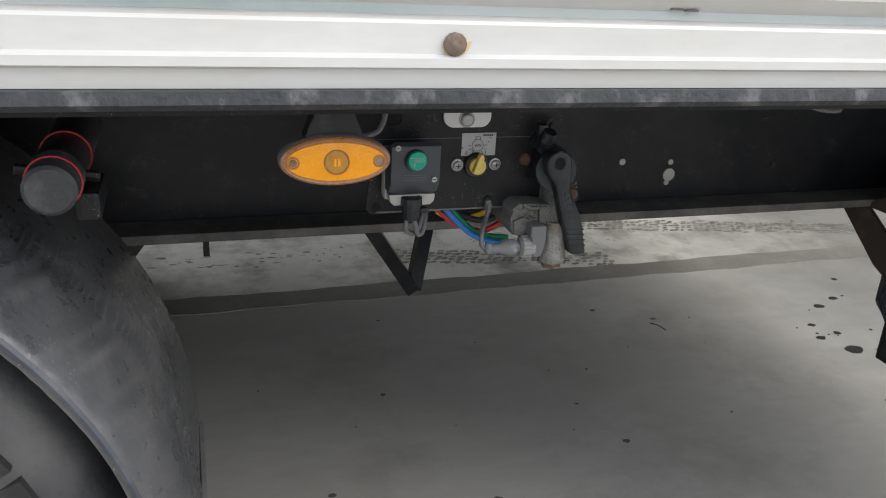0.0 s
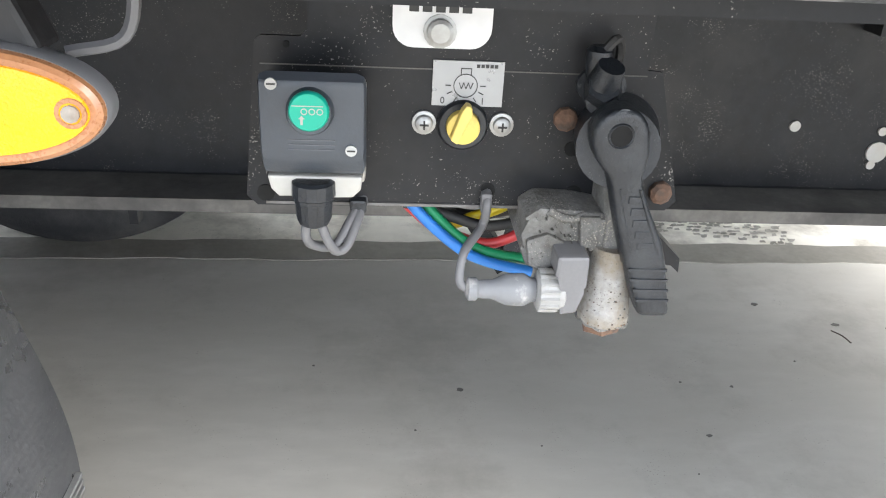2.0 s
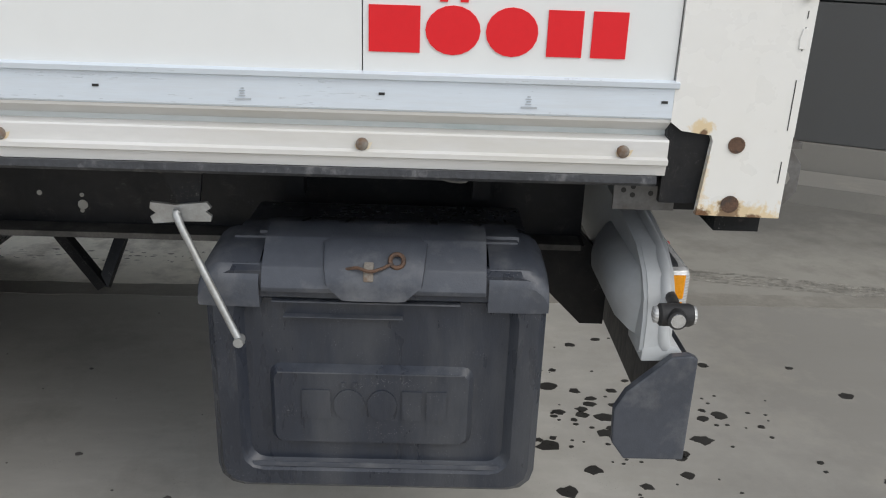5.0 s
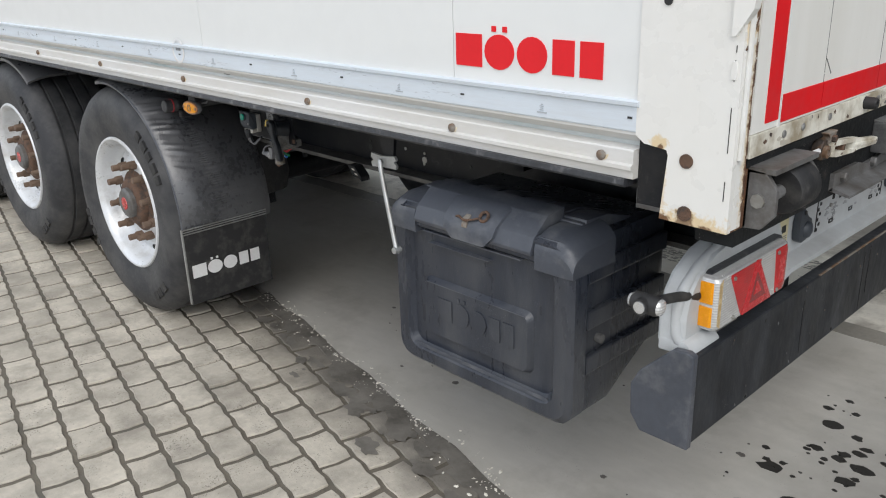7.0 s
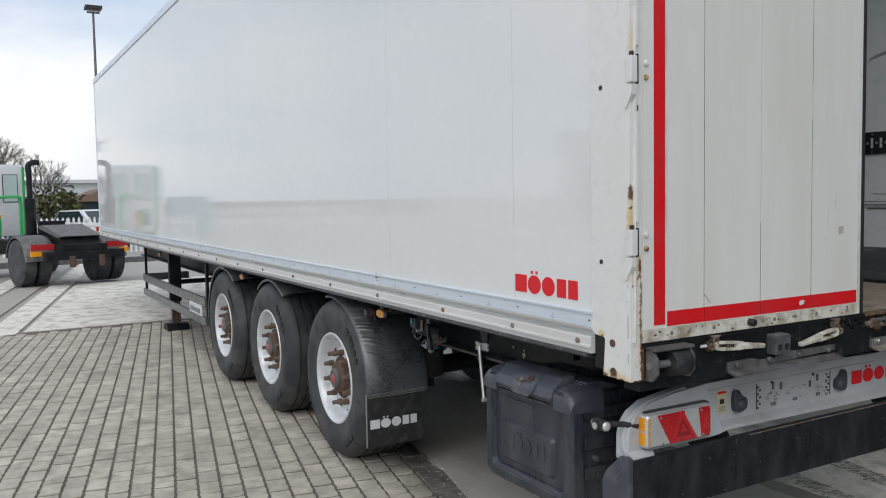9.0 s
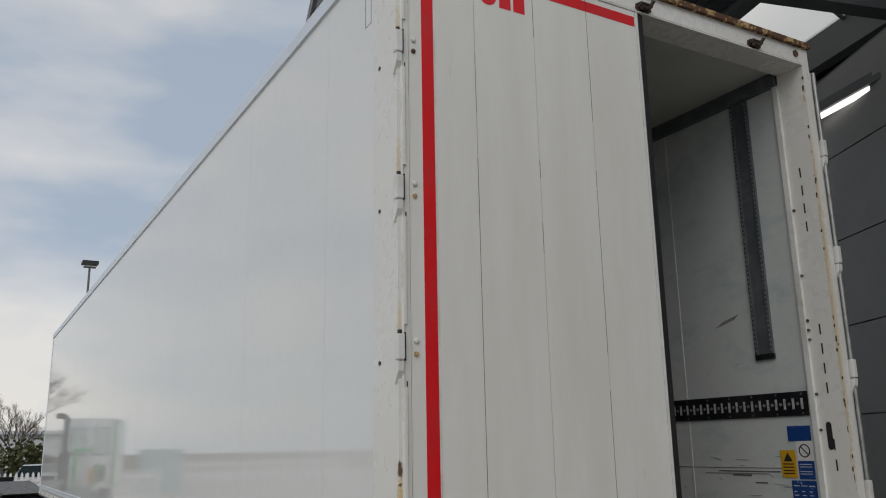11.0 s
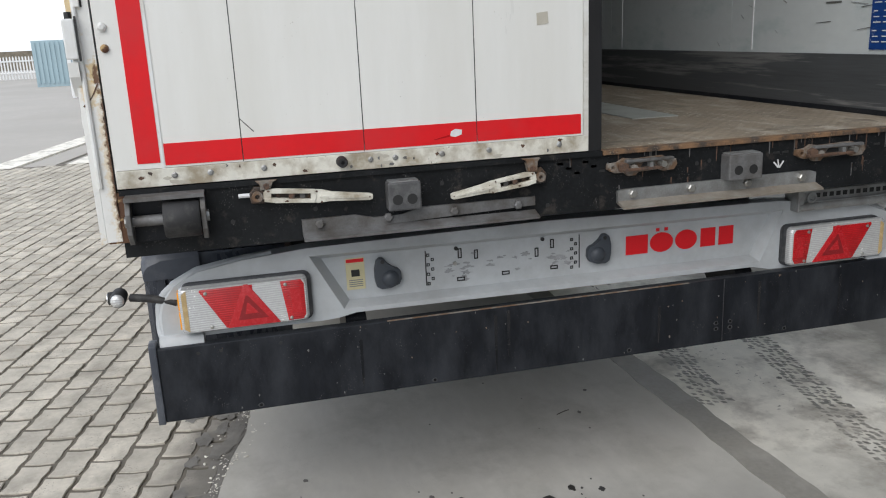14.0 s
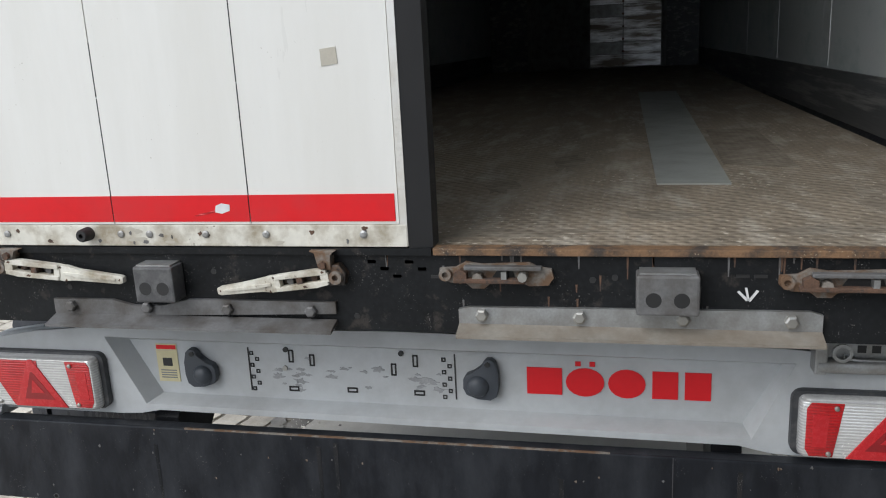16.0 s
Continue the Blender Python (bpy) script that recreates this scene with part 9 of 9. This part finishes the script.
def bush(at, w, h, seed):
    rnd = random.Random(seed)
    t = thing("bush", at, "dense dull green evergreen bush", "bush")
    part("stem", cyl(B(), at, (at[0], at[1], at[2] + h * 0.4), 0.08, 0.05, n=8), M_BARK, t)
    bm = B()
    for k in range(1500):
        a, e = rnd.uniform(0, math.tau), rnd.uniform(-0.9, 1)
        r = (0.62 + 0.38 * rnd.random()) * (0.8 + 0.25 * math.sin(3 * a + 2 * e))
        c = math.sqrt(max(0, 1 - e * e))
        p = Vector(at) + Vector((w * r * c * math.cos(a), w * r * c * math.sin(a), h * 0.52 + h * 0.48 * r * e))
        s = rnd.uniform(0.07, 0.14)
        d1 = Vector((rnd.uniform(-1, 1), rnd.uniform(-1, 1), rnd.uniform(-1, 1))).normalized() * s
        d2 = d1.orthogonal().normalized() * s * 0.6
        bm.faces.new([bm.verts.new(p + q) for q in (d1, d2, -d1, -d2)])
    part("crown", bm, M_LEAF, t)


bush((-34.0, 0.95, 0), 1.35, 2.5, 1)
bush((-34.0, -1.4, 0), 1.0, 1.9, 2)


def house(at, sx, sy, h, m, label):
    x, y, z = at
    t = thing("house", at, label, "house")
    part("wall", box(B(), x - sx, x + sx, y - sy, y + sy, 0, h), m, t)
    part("roof", prism(B(), [(y - sy - 0.2, h), (y + sy + 0.2, h), (y, h + sy * 0.45)], "x", x - sx - 0.2, x + sx + 0.2), M_BRICK, t)
    part("chimney", box(B(), x - 0.3, x + 0.3, y + sy * 0.2, y + sy * 0.2 + 0.5, h + 0.2, h + sy * 0.45 + 0.7), M_BRICK, t)
    for k in (-0.5, 0.3):
        w = part("window", box(B(), x + sx - 0.02, x + sx + 0.04, y + sy * k - 0.4, y + sy * k + 0.4, 1.0, 2.1), M_GLASS, t)


house((-46, 4.0, 0), 3, 1.5, 1.75, M_BRICK, "low brown brick house behind the fence")
hall2 = thing("far_hall", (-80, 4, 0), "long pale flat-roofed hall in the distance", "building")
part("wall", box(B(), -90, -80, -8, 14, 0, 3.5), M_HALL, hall2)
part("roof", box(B(), -90.5, -79.5, -8.5, 14.5, 3.5, 3.8), M_HALL, hall2)
wood = tagged(part("backdrop_hedge", box(B(), -75, -74, -40, -2.2, 0, 1.5), M_HEDGE), "brown winter hedge far behind the yard", "hedge", kind="structure")
cont = thing("site_container", (-37.6, -6.9, 0), "pale blue ribbed site container at the yard edge", "container")
part("shell", box(B(), -38.4, -36.85, -7.75, -6.05, -0.03, 1.9), M_PALEBLUE, cont)
for k in range(9):
    bx("rib", -36.85, -36.81, -7.7 + 0.19 * k, -7.6 + 0.19 * k, 0.12, 1.82, M_PALEBLUE, cont)

lamp = thing("lamp_post", (-44, 3.9, 0), "tall grey lamp post with a flat floodlight", "lamp post")
part("pole", cyl(B(), (-44, 3.9, 0), (-44, 3.9, 11.5), 0.09, 0.055, n=10), M_GREYSTEEL, lamp, "", 40)
bx("lamp_head", -44.35, -43.6, 3.5, 4.3, 11.6, 11.75, M_DARKPRINT, lamp)
bx("lamp_arm", -44.1, -43.9, 3.6, 4.2, 11.42, 11.49, M_GREYSTEEL, lamp)

# buildings on the other side of the yard, which the glossy side reflects
opp = thing("depot_hall", (-24, -34, 0), "grey depot hall across the yard", "building")
part("wall", box(B(), -44, -14, -40, -34, 0, 5.6), M_HALL, opp)
part("roof", box(B(), -44.5, -13.5, -40.5, -33.6, 5.6, 5.85), M_GREYSTEEL, opp)
for k in range(6):
    part("dock_door", box(B(), -42 + 4.6 * k, -39 + 4.6 * k, -33.99, -33.9, 0.0, 3.6), M_CLAD, opp)

# ---------------------------------------------------------------- stains and litter on the slab
rnd = random.Random(12)


def blot(x, y, r, m, name, label, z, long=1.0):
    n = 11
    pts = [(x + r * long * rnd.uniform(0.6, 1.1) * math.cos(k * math.tau / n), y + r * rnd.uniform(0.6, 1.1) * math.sin(k * math.tau / n)) for k in range(n)]
    tagged(part(name, prism(B(), pts, "z", z - 0.002, z), m), label, "stain", group="stains on the slab", kind="structure")


for x, y, r in ((-1.784, 1.261, 0.016), (-0.731, 1.564, 0.02), (-0.916, 1.669, 0.018), (-0.163, 1.22, 0.05), (-0.07, 1.19, 0.03), (-0.064, 1.067, 0.03), (-0.069, 1.034, 0.035), (-0.031, 1.103, 0.035), (0.009, 1.022, 0.05), (-0.007, 0.927, 0.045), (-0.2, 0.85, 0.06), (-0.18, 0.62, 0.05), (-0.084, 0.728, 0.04), (-0.213, 1.315, 0.025), (-0.177, 1.407, 0.02), (-0.127, 1.335, 0.022), (0.2, 0.82, 0.04), (0.3, 0.9, 0.05), (0.18, 1.12, 0.045), (0.4, 1.05, 0.04),
                (-0.1, 1.0, 0.02), (0.05, 1.1, 0.025), (-0.75, 2.5, 0.03), (-1.2, 0.9, 0.02), (-1.62, 0.75, 0.022), (-2.0, 0.85, 0.018), (-1.3, 0.55, 0.03), (-1.55, 0.5, 0.014), (-1.25, 1.1, 0.012), (-0.55, 0.45, 0.02), (0.7, 0.5, 0.04), (0.8, 0.7, 0.03), (0.95, 0.85, 0.035), (0.9, 1.2, 0.04), (0.45, 1.4, 0.03), (1.2, 1.0, 0.05)) + tuple(
                    (rnd.gauss(0.18, 0.24), rnd.gauss(0.98, 0.26), rnd.choice((0.006, 0.009, 0.012, 0.02, 0.03))) for _ in range(70)) + tuple(
                    (rnd.uniform(-2.2, 0.1), rnd.uniform(0.4, 1.85), rnd.choice((0.004, 0.006, 0.009))) for _ in range(26)):
    blot(x, y, 0.6 * r if x > -0.3 else 0.45 * r, M_OIL if x > -0.3 else M_SPOT, "oil_spot", "small dark oil spot on the concrete", 0.0016, 1.3)
tagged(part("dark_twig", tube(B(), [(-0.76, 1.53, 0.003), (-0.745, 1.50, 0.006), (-0.735, 1.47, 0.003)], 0.0018, 5, 3), M_BARK), "thin dark twig lying on the concrete", "twig")
# tread prints: ribs of lugs run together, worn away in places
bm = B()
for track, (xa, ya, x0, x1) in enumerate(((-0.4, 2.52, -2.0, 1.6), (-1.03, 2.2, -1.5, -0.6))):
    for k in range(int((x1 - x0) / 0.03)):
        x = x0 + 0.03 * k
        for c in range(5):
            fade = math.sin(2.3 * x + 1.9 * c + track) + math.sin(5.1 * x - c)
            if rnd.random() < 0.1 + 0.1 * fade:
                continue
            yy = ya - 0.2 * (x - xa) + 0.03 * (c - 2) + rnd.gauss(0, 0.004)
            xx = x + (0.015 if c % 2 else 0) + rnd.gauss(0, 0.004)
            w, h = rnd.uniform(0.010, 0.017), rnd.uniform(0.009, 0.015)
            lug = ((-1, -0.7), (-0.5, -1), (0.3, -0.85), (1, -0.8), (0.9, 0.2), (1, 0.7), (0.2, 1), (-0.4, 0.75), (-1, 0.9))
            bm.faces.new([bm.verts.new((xx + w * a * rnd.uniform(0.6, 1.2) + 0.35 * h * b, yy + h * b * rnd.uniform(0.6, 1.15), 0.0031 + 0.0000004 * (k * 5 + c))) for a, b in lug])
for k in range(260):
    x = rnd.uniform(-3.6, 0.6)
    yy = 2.33 + 0.012 * x + rnd.choice((0, 0.05, 0.1)) + rnd.gauss(0, 0.012)
    w, h = rnd.uniform(0.004, 0.03) * max(0.2, math.sin(2.1 * x)), rnd.uniform(0.003, 0.012)
    bm.faces.new([bm.verts.new((x + w * rnd.uniform(0.5, 1.2) * math.cos(q * math.tau / 8), yy + h * rnd.uniform(0.4, 1) * math.sin(q * math.tau / 8), 0.0041 + 0.0000004 * k)) for q in range(8)])
tagged(part("tread_prints", bm, M_GRIME), "dark tyre tread prints across the pale concrete", "tyre print", kind="stuff")
# grime, crumbs and white bits along the slab's edge
bm = B()
for k in range(1300):
    x = rnd.uniform(-2.6, 2.2)
    y = edge_y(x) + rnd.gauss(0.005, 0.012 + 0.035 * math.sin(5 * x) ** 2)
    s = rnd.uniform(0.001, 0.0045) * (2.0 if k % 11 == 0 else 1)
    bmesh.ops.create_icosphere(bm, subdivisions=1, radius=s, matrix=Matrix.Translation((x, y, 0.001)) @ Matrix.Rotation(rnd.uniform(0, 6), 4, "Z") @ Matrix.Diagonal((1.4, 0.8, 0.5, 1)))
tagged(part("edge_grit", bm, M_CONCL), "pale crumbs of mortar along the slab edge", "grit", kind="stuff")
# crusts of dried mud that bridge the joints beside the slab
bm = B()
for k in range(240):
    x = rnd.uniform(-3.2, 2.6)
    y = edge_y(x) - abs(rnd.gauss(0.05, 0.07))
    r = rnd.uniform(0.006, 0.045)
    n = 13
    bm.faces.new([bm.verts.new((x + r * 1.8 * rnd.uniform(0.45, 1.1) * math.cos(q * math.tau / n), y + r * rnd.uniform(0.4, 1.1) * math.sin(q * math.tau / n) - 0.2 * r * math.cos(q * math.tau / n), 0.0034 + 0.000004 * k)) for q in range(n)])
tagged(part("mud_crusts", bm, M_WET), "dark dried mud on the pavers beside the slab", "mud", kind="stuff")
part_edge = [(x, edge_y(x) - 0.035 - 0.02 * math.sin(7 * x)) for x in [-2.6 + 0.2 * k for k in range(30)]] + [(x, edge_y(x) + 0.03 + 0.012 * math.sin(11 * x)) for x in [3.2 - 0.2 * k for k in range(30)]]
setting("edge_grime", prism(B(), part_edge, "z", -0.01, 0.0012), M_WET, "dark damp grime along the slab edge", "ground")


# ---------------------------------------------------------------- block paving
PL, PW = 0.205, 0.128
shape = [(0.012, 0.007), (PL * 0.25, 0.013), (PL * 0.5, 0.007), (PL * 0.75, 0.013), (PL - 0.011, 0.007), (PL - 0.004, PW * 0.5), (PL - 0.011, PW - 0.007), (PL * 0.75, PW - 0.001), (PL * 0.5, PW - 0.007), (PL * 0.25, PW - 0.001), (0.012, PW - 0.007), (0.018, PW * 0.5)]


shape = [(a, PW / 2 + (b - PW / 2) * 0.98) for a, b in shape]


def paver_verts(o, h, u, v):
    cx, cy = PL / 2, PW / 2
    out = []
    for z, f in ((-0.014, 1.0), (h - 0.0028, 1.0), (h, 0.965)):
        for a, b in shape:
            out.append(o + u * (cx + (a - cx) * f) + v * (cy + (b - cy) * f) + Vector((0, 0, z)))
    return out


def paver_faces(n0):
    n = len(shape)
    fs = [[n0 + 2 * n + i for i in range(n)]]
    for r in (0, 1):
        fs += [[n0 + r * n + i, n0 + r * n + (i + 1) % n, n0 + (r + 1) * n + (i + 1) % n, n0 + (r + 1) * n + i] for i in range(n)]
    return fs


paving = thing("block_paving", (-1.5, -0.6, 0), "weathered grey interlocking concrete block paving", "paving", kind="structure")
me1 = bpy.data.meshes.new("paver")
me1.from_pydata(paver_verts(Vector((0, 0, 0)), 0.0, GU, GV), [], paver_faces(0))
me1.materials.append(M_PAVER)
verts, faces, near = [], [], 0
base = Vector((-0.05, 0.02, 0))
for j in range(1, 62):
    for i in range(-75, 44):
        o = base + GU * ((i + 0.5 * (j % 2)) * PL) - GV * (j * PW + 0.004)
        if o.x < -9.95 or o.x > 7:
            continue
        h = rnd.gauss(0.0, 0.0018)
        if -2.7 < o.x < -0.55 and -1.02 < o.y < 0.6 and near < 290 and rnd.random() > 0.0:
            near += 1
            ob = new("paver", me1)
            ob.parent = paving
            ob.location = o + Vector((0, 0, h)) - paving.location
        else:
            n0 = len(verts)
            verts += paver_verts(o, h, GU, GV)
            faces += paver_faces(n0)
me2 = bpy.data.meshes.new("paver_field")
me2.from_pydata(verts, [], faces)
me2.materials.append(M_PAVERS)
field = new("paver_field", me2)
field.parent = paving
field.location = -paving.location
field["kind"] = "stuff"
